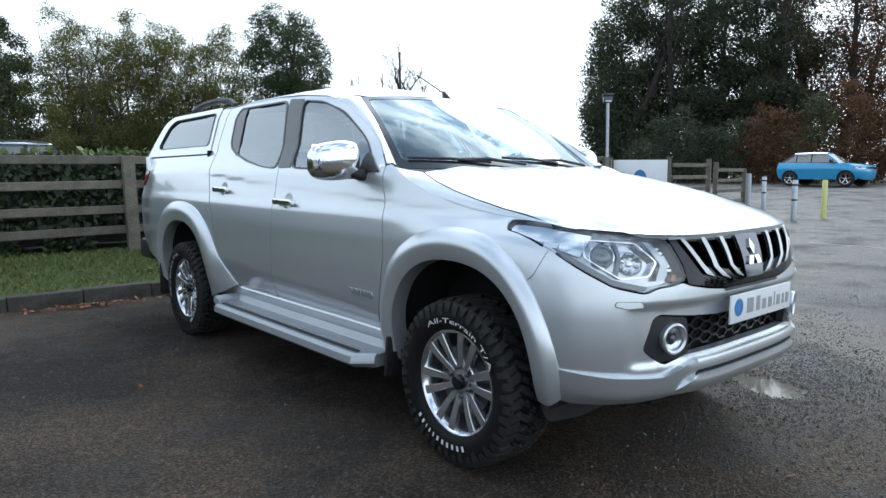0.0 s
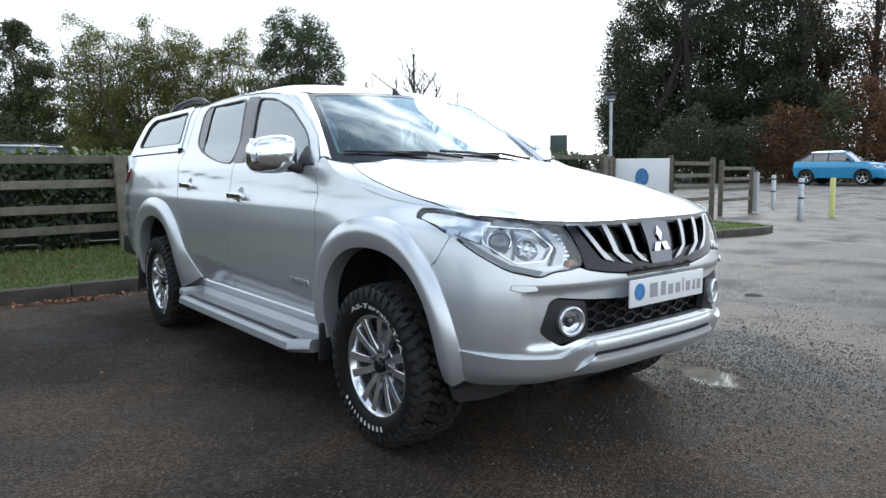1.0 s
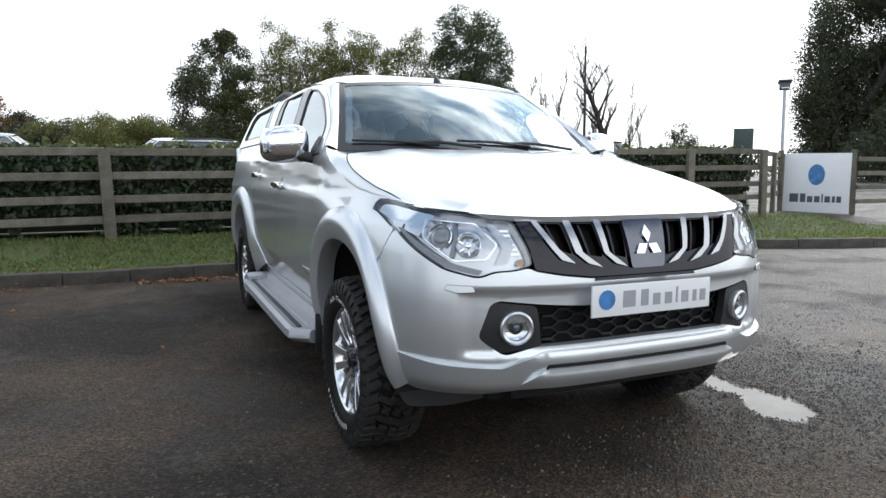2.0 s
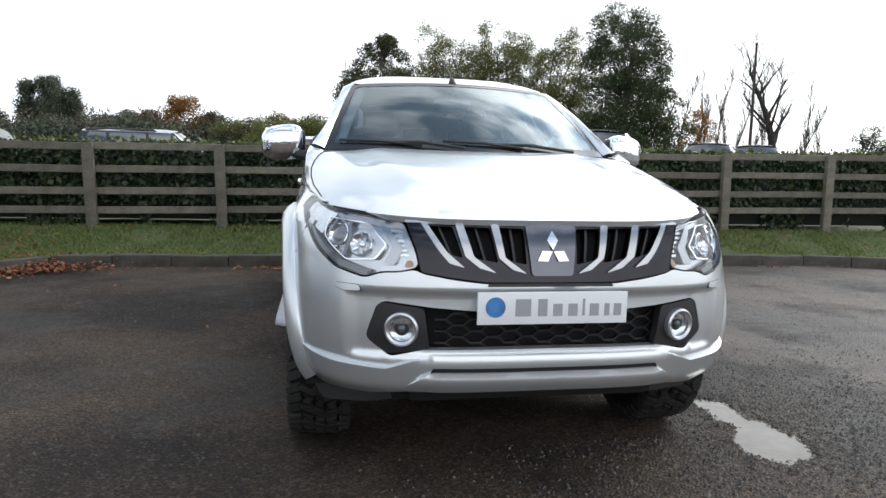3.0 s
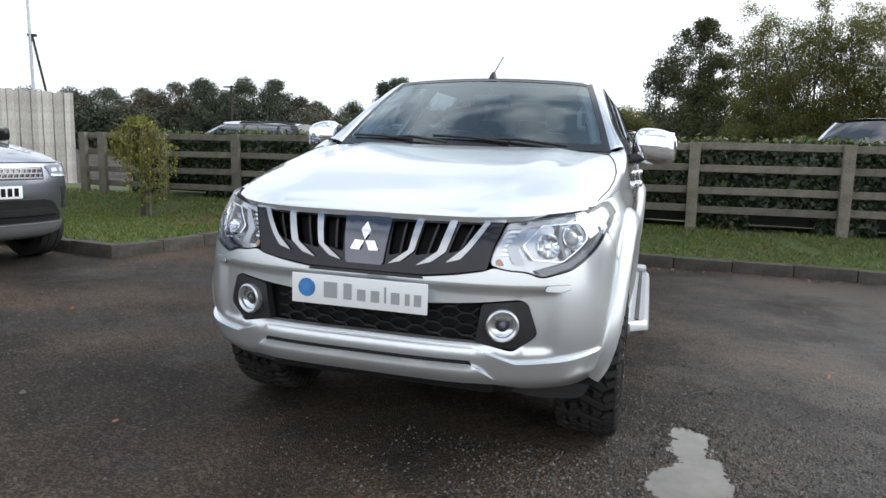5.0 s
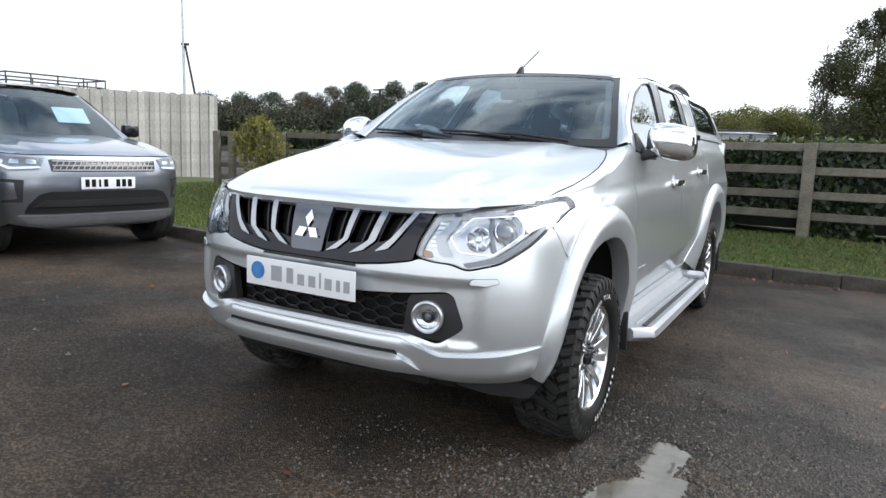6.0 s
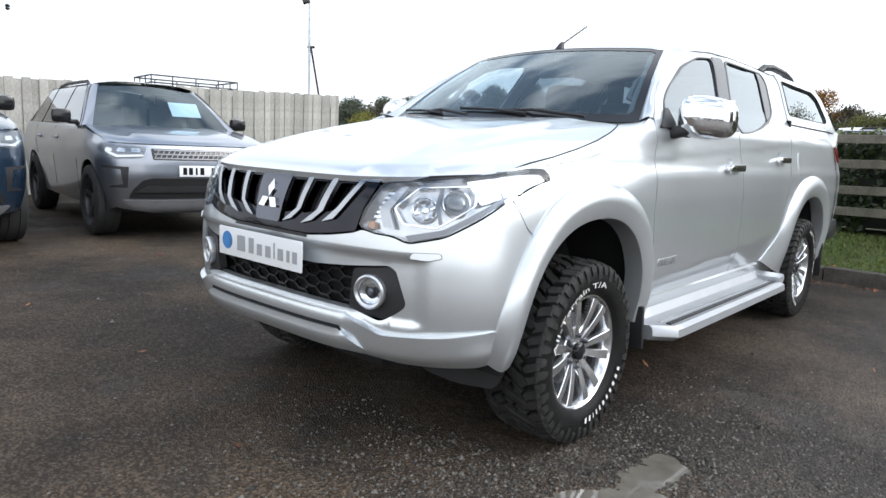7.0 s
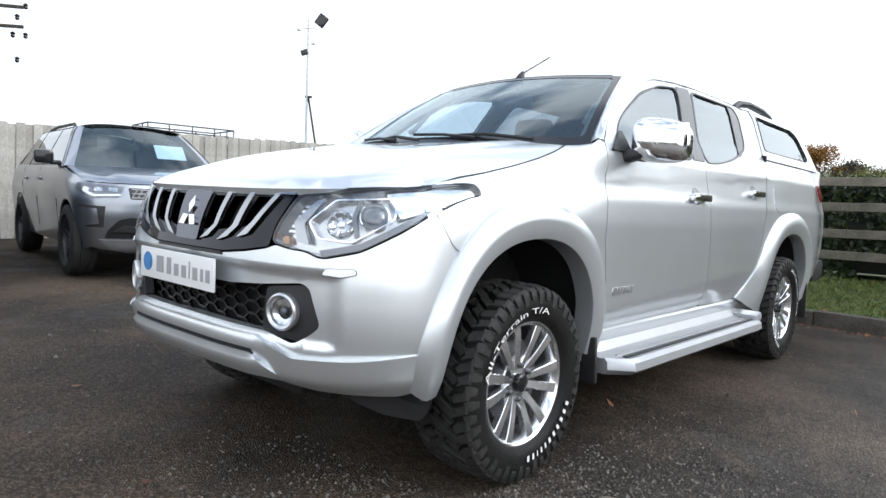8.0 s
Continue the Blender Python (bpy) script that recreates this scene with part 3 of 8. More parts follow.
FLARE_F = [(-0.515, 0.385), (-0.525, 0.50), (-0.475, 0.66), (-0.39, 0.81), (-0.262, 0.93), (-0.10, 0.982), (0.09, 0.978), (0.26, 0.93), (0.40, 0.835), (0.47, 0.70), (0.505, 0.55), (0.535, 0.39)]
FLARE_R = [(2.15, 0.475), (2.26, 0.54), (2.38, 0.68), (2.49, 0.83), (2.68, 0.95), (2.90, 0.99), (3.10, 0.99), (3.30, 0.95), (3.48, 0.82), (3.56, 0.66), (3.58, 0.46)]
both("arch_flare", lambda: flare([(-0.41, 0.37)] + ARCH_F[1:-1] + [(0.415, 0.39)], FLARE_F, 0.038), SILVER_FLARE)
both("arch_flare", lambda: flare(ARCH_R, FLARE_R, 0.038), SILVER_FLARE)


# bumper
def skin_normal(fn, u, v, e=2e-3):
    return (fn(u + e, v) - fn(u - e, v)).cross(fn(u, v + e) - fn(u, v - e)).normalized()


half_top = [(0.0, 0.762), (0.22, 0.763), (0.333, 0.776), (0.43, 0.793), (0.46, 0.806), (0.51, 0.796), (0.575, 0.793), (0.629, 0.773), (0.752, 0.799), (0.879, 0.859), (1.0, 0.922), (1.05, 0.832), (1.10, 0.72), (1.07, 0.60), (1.045, 0.50), (1.043, 0.385)]
half_low = [(0.91, 0.368), (0.60, 0.380), (0.50, 0.398), (0.40, 0.418), (0.0, 0.424)]
half = half_top + half_low
outline = half + [(-a, b) for a, b in half[-2:0:-1]]
INTAKE = [(0.0, 0.672), (0.243, 0.672), (0.396, 0.684), (0.560, 0.702), (0.590, 0.688), (0.632, 0.575), (0.595, 0.545), (0.54, 0.515), (0.42, 0.538), (0.0, 0.540)]
intake = INTAKE + [(-a, b) for a, b in INTAKE[-2:0:-1]]
def bumper_skin(s, z):
    """The bumper draws in round the lower intake, with a crease on its outer side."""
    d = 0.020 * smoothstep(0.715, 0.650, abs(s)) * smoothstep(0.495, 0.54, z) * smoothstep(0.740, 0.712, z)
    return skin(s, z) - skin_normal(skin, s, z) * d


part("front_bumper", patch(rounded(outline, 0.025, 4), bumper_skin, 0.022, [rounded(intake, 0.02)], lip=0.035), SILVER, pickup)
lip_half = [(0.0, 0.534), (0.395, 0.532), (0.44, 0.520), (0.55, 0.484), (0.75, 0.492), (0.94, 0.506), (1.01, 0.498), (0.985, 0.43), (0.965, 0.380)] + half_low
lip_out = lip_half + [(-a, b) for a, b in lip_half[-2:0:-1]]


def lip_relief(s, z):
    return 0.003 + 0.017 * (1 - smoothstep(0.70, 1.02, abs(s))) * smoothstep(0.36, 0.43, z) - 0.013 * smoothstep(0.504, 0.536, z) * smoothstep(0.50, 0.40, abs(s))


part("bumper_lip", patch(rounded(lip_out, 0.012, 3), lambda s, z: skin(s, z) + skin_normal(skin, s, z) * lip_relief(s, z), 0.016, lip=0.03), SILVER, pickup)
part("bumper_slot", patch(rounded([(-0.400, 0.474), (0.400, 0.474), (0.392, 0.491), (-0.392, 0.491)], 0.006), lambda s, z: skin(s, z) + skin_normal(skin, s, z) * 0.0225, 0.03, lip=0.004), VOID, pickup, "black slot above the lower lip")
SKID = [(0.0, 0.481), (0.39, 0.481), (0.42, 0.468), (0.525, 0.396), (0.47, 0.400), (0.41, 0.412), (0.0, 0.416)]
skid = SKID + [(-a, b) for a, b in SKID[-2:0:-1]]
part("skid_plate", patch(rounded(skid, 0.012), lambda s, z: skin(s, z) + skin_normal(skin, s, z) * (lip_relief(s, z) + 0.020 - 0.014 * smoothstep(0.36, 0.52, abs(s)) - 0.010 * smoothstep(0.455, 0.415, z) - 0.011 * smoothstep(0.460, 0.483, z)), 0.014, lip=0.05), SILVER_FLARE, pickup)


def deep(d):
    return lambda s, z: skin(s, z) + Vector((0, d, 0))


part("lower_intake", patch(rounded([(-0.60, 0.50), (0.60, 0.50), (0.58, 0.71), (-0.58, 0.71)], 0.02), deep(0.095), 0.05, lip=0), VOID, pickup, "black lower air intake")
bars = []
for k in range(-6, 7):
    for r in range(3):
        # one cell's flat edge and the two slanting edges that join it to the next column
        s, z = 0.060 * k, 0.555 + 0.040 * r + (0.020 if k % 2 else 0)
        bars.append(patch([(s - 0.019, z - 0.004), (s + 0.019, z - 0.004), (s + 0.019, z + 0.004), (s - 0.019, z + 0.004)], deep(0.062), 0.04, thick=0.012))
        for side in (-1, 1):
            bars.append(patch([(s + 0.017, z - 0.004), (s + 0.043, z + 0.020 * side - 0.004), (s + 0.043, z + 0.020 * side + 0.004), (s + 0.017, z + 0.004)], deep(0.063), 0.04, thick=0.011))
part("intake_mesh", joined(*bars), SHADE_BLACK, pickup, "black honeycomb mesh")
for sg in (-1, 1):
    bm = patch(rounded([(0.40, 0.540), (0.54, 0.522), (0.590, 0.550), (0.622, 0.578), (0.582, 0.682), (0.558, 0.694), (0.42, 0.678)], 0.015), deep(0.025), 0.03, lip=0.03)
    bezel = part("fog_bezel", bm if sg > 0 else mirrored(bm), BLACK, pickup)
    nrm = skin_normal(skin, 0.500, 0.610)
    aim = Matrix.Translation(skin(0.500, 0.610) - nrm * 0.017) @ nrm.to_track_quat("Y", "Z").to_matrix().to_4x4()
    if sg < 0:
        aim = Matrix.Diagonal((-1, 1, 1, 1)) @ aim
    ring_bm = turned([(-0.03, 0.050), (0.004, 0.057), (0.011, 0.056), (0.015, 0.050), (0.010, 0.042), (-0.02, 0.040)], 40, "y")
    bmesh.ops.transform(ring_bm, matrix=aim, verts=ring_bm.verts)
    fog = part("fog_light", ring_bm, SATIN, pickup, "round fog light with satin ring")
    cup = turned([(-0.010, 0.002), (-0.009, 0.02), (-0.005, 0.034), (0.0, 0.041)], 28, "y")
    bmesh.ops.transform(cup, matrix=aim, verts=cup.verts)
    part("reflector", cup, LAMP_REFLECT, fog)
    bulb = turned([(-0.006, 0.012), (0.0, 0.011), (0.004, 0.006), (0.005, 0.0)], 16, "y")
    bmesh.ops.transform(bulb, matrix=aim, verts=bulb.verts)
    part("bulb", bulb, LAMP_SKIRT, fog)
    lens = turned([(0.008, 0.0), (0.007, 0.02), (0.0, 0.041)], 28, "y")
    bmesh.ops.transform(lens, matrix=aim, verts=lens.verts)
    part("lens", lens, LAMP_CLEAR, fog)
    wash = patch(rounded([(0.64, 0.732), (0.70, 0.728), (0.745, 0.738), (0.74, 0.752), (0.65, 0.750)], 0.008), skin, 0.02, lip=0.008, lift=0.006)
    gap = patch(rounded([(0.6375, 0.7295), (0.70, 0.7250), (0.7480, 0.7360), (0.7420, 0.7535), (0.6480, 0.7515)], 0.008), skin, 0.02, lip=0.004, lift=0.0016)
    part("washer_gap", gap if sg > 0 else mirrored(gap), ALLOY_DARK, pickup)
    part("washer_cover", wash if sg > 0 else mirrored(wash), SILVER, pickup)

# grille
GR = [(0.0, 0.957), (0.345, 0.955), (0.50, 0.960), (0.455, 0.87), (0.437, 0.80), (0.333, 0.783), (0.22, 0.770), (0.0, 0.769)]
SLOTS = [[(0.422, 0.946), (0.335, 0.944), (0.300, 0.846), (0.355, 0.862)], [(0.298, 0.944), (0.208, 0.942), (0.182, 0.832), (0.262, 0.846)], [(0.176, 0.942), (0.092, 0.940), (0.086, 0.826), (0.158, 0.842)]]
slot_holes = [rounded(h, 0.008) for h in SLOTS] + [rounded([(-a, b) for a, b in h], 0.008) for h in SLOTS]
gr = GR + [(-a, b) for a, b in GR[-2:0:-1]]
grille = part("grille", patch(rounded(gr, 0.01), skin, 0.03, slot_holes, lip=0.03, lift=0.004), GRILLE_CHROME, pickup, "dark chrome grille with slanting silver bars")
part("grille_backing", patch(rounded([(-0.46, 0.80), (0.46, 0.80), (0.48, 0.965), (-0.48, 0.965)], 0.02), deep(0.05), 0.05, lip=0), VOID, pickup)
BARS = [[(0.327, 0.951), (0.300, 0.951), (0.264, 0.850), (0.190, 0.799), (0.245, 0.814), (0.293, 0.850)], [(0.206, 0.949), (0.179, 0.949), (0.160, 0.848), (0.088, 0.797), (0.135, 0.809), (0.181, 0.846)], [(0.447, 0.953), (0.425, 0.953), (0.354, 0.864), (0.294, 0.815), (0.344, 0.828), (0.378, 0.864)]]
for sg in (-1, 1):
    for b in BARS:
        part("grille_bar", patch(rounded([(a * sg, z) for a, z in b], 0.006), skin, 0.03, lip=0.02, lift=0.014), BAR_CHROME, grille, "satin chrome grille bar")
    for b in SLOTS:
        c = [(b[0][0] + b[1][0]) / 2, (b[2][0] + b[3][0]) / 2]
        part("grille_vane", patch([((c[0] - 0.004) * sg, 0.94), ((c[0] + 0.004) * sg, 0.94), ((c[1] + 0.004) * sg, 0.835), ((c[1] - 0.004) * sg, 0.835)], deep(0.012), 0.04, thick=0.03), BLACK, grille)
part("badge_panel", patch(rounded([(-0.088, 0.948), (0.088, 0.948), (0.070, 0.790), (-0.070, 0.790)], 0.012), skin, 0.03, lip=0.012, lift=0.014), BADGE_CHROME, grille, "smoked chrome badge panel")
part("grille_trim", patch(rounded([(-0.50, 0.952), (0.50, 0.952), (0.503, 0.959), (-0.503, 0.959)], 0.003), skin, 0.03, lip=0.012, lift=0.010), BAR_CHROME, grille, "slim chrome strip along the top")
for k in range(3):
    # three plain lozenges in polished metal
    a = radians(90 + 120 * k)
    d, e = Vector((math.cos(a), math.sin(a))), Vector((-math.sin(a), math.cos(a)))
    c = Vector((0, 0.868))
    pts = [c + d * 0.003, c + d * 0.032 + e * 0.0185, c + d * 0.061, c + d * 0.032 - e * 0.0185]
    part("badge_lozenge", patch([tuple(p) for p in pts], skin, 0.02, lip=0.010, lift=0.022), CHROME, grille, "polished metal lozenge")
part("grille_sill", patch(rounded([(-0.22, 0.755), (0.22, 0.755), (0.21, 0.766), (-0.21, 0.766)], 0.006), skin, 0.03, lip=0.01, lift=0.004), BLACK, grille)

# show plate in place of a number plate
plate = part("number_plate", box((0.508, 0.106, 0.008), (0, 0, 0), 0.003), PLATE_WHITE, None, "white show plate with grey lettering bars and blue mark")
plate.parent = pickup
PLATE_TURN = pose(-0.005, -0.840, 0.693, 90, 0, 0)
plate.matrix_local = PLATE_TURN


def lettering(parent, x0, y0, h, z, mat, k=1.0):
    """One plain bar for each letter, with the letters' own widths and heights."""
    for w, tall, x in ((0.82, 1.0, 0.0), (0.5, 1.0, 0.92), (0.5, 0.72, 1.52), (0.5, 0.72, 2.12), (0.13, 1.0, 2.74), (0.5, 0.72, 2.98), (0.28, 0.72, 3.60), (0.42, 0.72, 3.96)):
        part("letter_bar", box((w * h * 0.74 * k, tall * h * 0.94, 0.002), (x0 + (x + w / 2) * h * k, y0 + tall * h / 2, z), 0.0008, seg=1), mat, parent)


lettering(plate, -0.138, -0.028, 0.060, 0.0045, PLATE_GREY, 1.43)
disc = turned([(0.0, 0.0), (0.0, 0.033), (-0.002, 0.033)], 28, "z")
bmesh.ops.transform(disc, matrix=Matrix.Translation((-0.195, 0.004, 0.0055)), verts=disc.verts)
part("round_mark", disc, BLUE_MARK, plate, "round blue mark")
part("plate_mount", box((0.30, 0.05, 0.02), (0.005, -0.815, 0.70), 0.004), BLACK, pickup)

# headlamps
LAMP = [(1.213, 1.003), (1.203, 1.017), (1.16, 1.018), (1.05, 1.012), (1.004, 1.003), (0.79, 0.985), (0.60, 0.966), (0.508, 0.957), (0.460, 0.87), (0.444, 0.815), (0.51, 0.800), (0.575, 0.798), (0.629, 0.779), (0.752, 0.805), (0.879, 0.865), (0.997, 0.924), (1.075, 0.953), (1.145, 0.973), (1.198, 0.983)]


def shrink(pts, k, c=None):
    c = c or sum((Vector(p) for p in pts), Vector((0, 0))) / len(pts)
    return [c + (Vector(p) - c) * k for p in pts]


def inward(d):
    return lambda s, z: skin(s, z) - skin_normal(skin, s, z) * d


for sg in (1, -1):
    def side_of(bm):
        return bm if sg > 0 else mirrored(bm)

    lamp = part("headlight", side_of(patch(rounded(LAMP, 0.022), inward(0.040), 0.03, lip=-0.036)), LAMP_INNER, pickup, "clear swept-back headlight")
    part("lens", side_of(patch(rounded(LAMP, 0.022), skin, 0.03, lip=0.006, lift=0.004)), LAMP_CLEAR, lamp)
    edge = rounded(LAMP, 0.022)
    part("lens_seal", side_of(patch(edge, skin, 0.03, [rounded(shrink(LAMP, 0.994), 0.022)], lip=0.01, lift=0.001)), BLACK, lamp, "thin black rim of the headlight")
    hexa = [(0.875, 0.968), (0.645, 0.955), (0.560, 0.885), (0.600, 0.835), (0.72, 0.828), (0.865, 0.905)]
    part("bezel", side_of(patch(rounded(hexa, 0.012), inward(0.012), 0.02, [rounded(shrink(hexa, 0.945), 0.012)], lip=0.022)), CHROME, lamp, "bright chrome bezel ring")
    part("bowl", side_of(patch(rounded(shrink(hexa, 0.95), 0.012), inward(0.036), 0.02, lip=0)), LAMP_INNER, lamp)
    arrow = [(0.605, 0.957), (0.575, 0.953), (0.505, 0.880), (0.53, 0.822), (0.575, 0.818), (0.545, 0.876)]
    part("inner_bezel", side_of(patch(rounded(arrow, 0.008), inward(0.016), 0.02, lip=0.02)), BAR_CHROME, lamp, "silver angled light guide")
    for (s, z), r, glassy in (((0.790, 0.912), 0.041, True), ((0.672, 0.886), 0.040, False)):
        nrm = skin_normal(skin, s, z)
        p = skin(s, z) - nrm * 0.024
        aim = Matrix.Translation(p) @ nrm.to_track_quat("Y", "Z").to_matrix().to_4x4()
        bowl = turned([(-0.022, 0.008), (-0.014, r * 0.6), (-0.003, r * 0.9), (0.004, r), (0.002, r * 1.08), (-0.02, r * 1.10)], 32, "y")
        bmesh.ops.transform(bowl, matrix=aim, verts=bowl.verts)
        part("reflector", side_of(bowl), CHROME if glassy else LAMP_REFLECT, lamp)
        ball = bmesh.new()
        bmesh.ops.create_uvsphere(ball, u_segments=20, v_segments=12, radius=r * (0.80 if glassy else 0.30))
        bmesh.ops.transform(ball, matrix=aim @ Matrix.Translation((0, -0.008, 0)) @ Matrix.Diagonal((1, 0.45, 1, 1)), verts=ball.verts)
        part("bulb_lens", side_of(ball), PROJECTOR if glassy else CHROME, lamp, "dark glass projector lens" if glassy else "small chrome bulb shield")
        if not glassy:
            # flat facets of the main-beam reflector
            for k in range(6):
                a = radians(20 + 60 * k)
                fc = box((0.020, 0.004, 0.008), (0, 0, 0), 0.001, seg=1)
                bmesh.ops.transform(fc, matrix=aim @ Matrix.Rotation(a, 4, "Y") @ Matrix.Translation((0.026, -0.006, 0)) @ Matrix.Rotation(radians(28), 4, "Z"), verts=fc.verts)
                part("facet", side_of(fc), CHROME, lamp)
    part("divider", side_of(patch(rounded([(0.742, 0.958), (0.728, 0.957), (0.712, 0.905), (0.728, 0.840), (0.742, 0.842), (0.727, 0.905)], 0.005), inward(0.016), 0.015, lip=0.018)), LAMP_SKIRT, lamp, "dark divider between the lamp bowls")
    part("turn_signal", side_of(patch(rounded([(0.472, 0.838), (0.488, 0.836), (0.498, 0.816), (0.484, 0.812), (0.464, 0.820)], 0.006), inward(0.022), 0.02, lip=0.02)), AMBER, lamp, "small amber turn signal")
    for k in range(6):
        z0 = 0.850 + 0.016 * k
        part("lamp_louvre", side_of(patch([(0.482 + 0.007 * k, z0), (0.515 + 0.009 * k, z0), (0.519 + 0.009 * k, z0 + 0.008), (0.485 + 0.007 * k, z0 + 0.008)], inward(0.026), 0.02, lip=0.01)), LAMP_REFLECT, lamp)
    part("light_strip", side_of(patch(rounded([(0.83, 0.978), (1.0, 0.997), (1.16, 1.013), (1.203, 1.009), (1.200, 0.989), (1.10, 0.967), (0.98, 0.930), (0.88, 0.905), (0.85, 0.955)], 0.008), inward(0.014), 0.02, lip=0.02)), LAMP_REFLECT, lamp)
    part("lamp_skirt", side_of(patch(rounded([(0.632, 0.784), (0.752, 0.809), (0.879, 0.869), (0.997, 0.932), (0.97, 0.930), (0.87, 0.885), (0.745, 0.826), (0.615, 0.800)], 0.006), inward(0.008), 0.02, lip=0.02)), LAMP_SKIRT, lamp)


# bonnet, cowl, windscreen, roof
def hood_front(x):
    return -0.758 + 0.35 * (abs(x) / 0.74) ** 4.5


HOOD_T = smooth_table([0, 0.03, 0.12, 0.30, 0.47, 0.65, 0.82, 1.0], [0.974, 0.998, 1.032, 1.085, 1.128, 1.165, 1.198, 1.226], 0.05)


def hood(x, y):
    f = hood_front(x)
    t = min(1.05, max(0, (y - f) / (0.42 - f)))
    z = HOOD_T(t) + 0.028 * (abs(x) / 0.735) ** 4 * (1 - t) - 0.105 * smoothstep(0.56, 0.80, abs(x)) * t * max(0.0, 1 - t)
    crease = 0.016 * smoothstep(0.52 + 0.1 * t, 0.36 + 0.12 * t, abs(x)) * smoothstep(0.0, 0.35, t)
    return Vector((x, y, z + crease - 0.010 + 0.006 * (1 - t)))


side_line = [(0.757, -0.30), (0.776, -0.19), (0.787, -0.05), (0.788, 0.08), (0.775, 0.20), (0.760, 0.27)]
hood_out = [(x, hood_front(x)) for x in np.linspace(-0.735, 0.735, 61)] + side_line + [(0.738, 0.33), (0.60, 0.362), (0.45, 0.345), (0.2, 0.32), (0, 0.315), (-0.2, 0.32), (-0.45, 0.345), (-0.60, 0.362), (-0.738, 0.33)] + [(-a, b) for a, b in side_line[::-1]]
part("bonnet", patch(rounded(hood_out, 0.006, 2), hood, 0.045, lip=0.02), SILVER, pickup)


def fender_top():
    """The shoulder between the bonnet's edge and the flank."""
    rows = []
    for y, z, xe in ((-0.43, 1.008, 0.722), (-0.30, 1.021, 0.760), (-0.19, 1.031, 0.779), (-0.05, 1.049, 0.790), (0.08, 1.077, 0.791), (0.20, 1.111, 0.778), (0.27, 1.137, 0.763), (0.33, 1.159, 0.741), (0.40, 1.195, 0.738), (0.49, 1.231, 0.742)):
        a = flank(y, z)
        b = Vector((xe, y, hood(xe, min(y, 0.33)).z + 0.12 * max(0.0, y - 0.33)))
        roll = Vector((a.x - 0.30 * (a.x - b.x), y, b.z - 0.30 * (b.z - a.z)))
        row = [a - Vector((0.003, 0, 0.010)), a]
        for k in (0.25, 0.5, 0.75, 0.92, 1.0):
            row.append(a * (1 - k) ** 2 + roll * 2 * k * (1 - k) + b * k * k)
        rows.append(row + [b - Vector((0.003, 0, 0.03))])
    return sheet(rows)


both("front_fender_top", fender_top, SILVER)
both("bonnet_seam", lambda: tube([hood(x + 0.0015, y) + Vector((0, 0, 0.0005)) for x, y in [(0.735, -0.405)] + side_line + [(0.740, 0.33)]], 0.0028, 6), VOID)
gap_low = [(0.0, 0.957), (0.50, 0.958), (0.60, 0.968), (0.79, 0.987), (0.90, 0.998)]
gap_top = [(0.90, 1.003), (0.79, 0.998), (0.60, 0.986), (0.50, 0.980), (0.0, 0.978)]
gap_half = gap_low + gap_top
part("bonnet_gap", patch(gap_half + [(-a, b) for a, b in gap_half[-2:0:-1]], lambda a, z: skin(a, z) - skin_normal(skin, a, z) * 0.010, 0.03, lip=0), VOID, pickup, "dark shut line under the bonnet's front edge")


def screen(u, v):
    """The windscreen: u across from -1 to 1, v from the cowl to the roof."""
    k = 1 - u * u
    low = Vector((u * 0.735, 0.525 - 0.17 * k, 1.212 + 0.002 * k))
    top = Vector((u * 0.575, 1.065 - 0.075 * k, 1.592 + 0.022 * k))
    p = low.lerp(top, v)
    return p + Vector((0, -0.5, 0.8)) * (0.018 * math.sin(math.pi * v))


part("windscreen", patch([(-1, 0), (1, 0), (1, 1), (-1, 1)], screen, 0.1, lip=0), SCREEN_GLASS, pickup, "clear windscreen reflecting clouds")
part("screen_border", patch([(-1, 0), (1, 0), (1, 1), (-1, 1)], screen, 0.08, [rounded([(-0.955, 0.08), (0.955, 0.08), (0.95, 0.955), (-0.95, 0.955)], 0.05)], lip=0, lift=0.002), GLOSS_BLACK, pickup, "black windscreen border")
cowl = []
for x in np.linspace(-0.76, 0.76, 31):
    u = x / 0.76
    yr = 0.42 - 0.10 * (1 - u * u)
    b = screen(u, 0.03)
    cowl.append([(x, yr - 0.03, 1.175), (x, yr + 0.01, 1.188), (x, (yr + b.y) / 2, 1.192), tuple(b + Vector((0, 0.01, -0.003)))])
part("cowl", sheet(cowl), BLACK, pickup, "black plastic cowl below the windscreen")
for x0, x1, name in ((0.52, -0.10, "wiper"), (-0.06, -0.60, "wiper")):
    a, b = screen(x0 / 0.72, 0.02) + Vector((0, -0.02, 0.012)), screen(x1 / 0.72, 0.10) + Vector((0, -0.012, 0.012))
    w = part(name, tube([a, a.lerp(b, 0.4) + Vector((0, -0.012, 0.012)), b.lerp(a, 0.35)], 0.008, 6), BLACK, pickup)
    c, d = screen((x1 + 0.34) / 0.72, 0.045) + Vector((0, -0.008, 0.01)), screen((x1 - 0.06) / 0.72, 0.10) + Vector((0, -0.008, 0.01))
    part("blade", tube([c, c.lerp(d, 0.5) + Vector((0, -0.004, 0.006)), d], 0.007, 6), BLACK, w)


def roof_edge(y):
    return lerp_table(y, [p[0] for p in ROOF_LINE], [p[1] for p in ROOF_LINE])


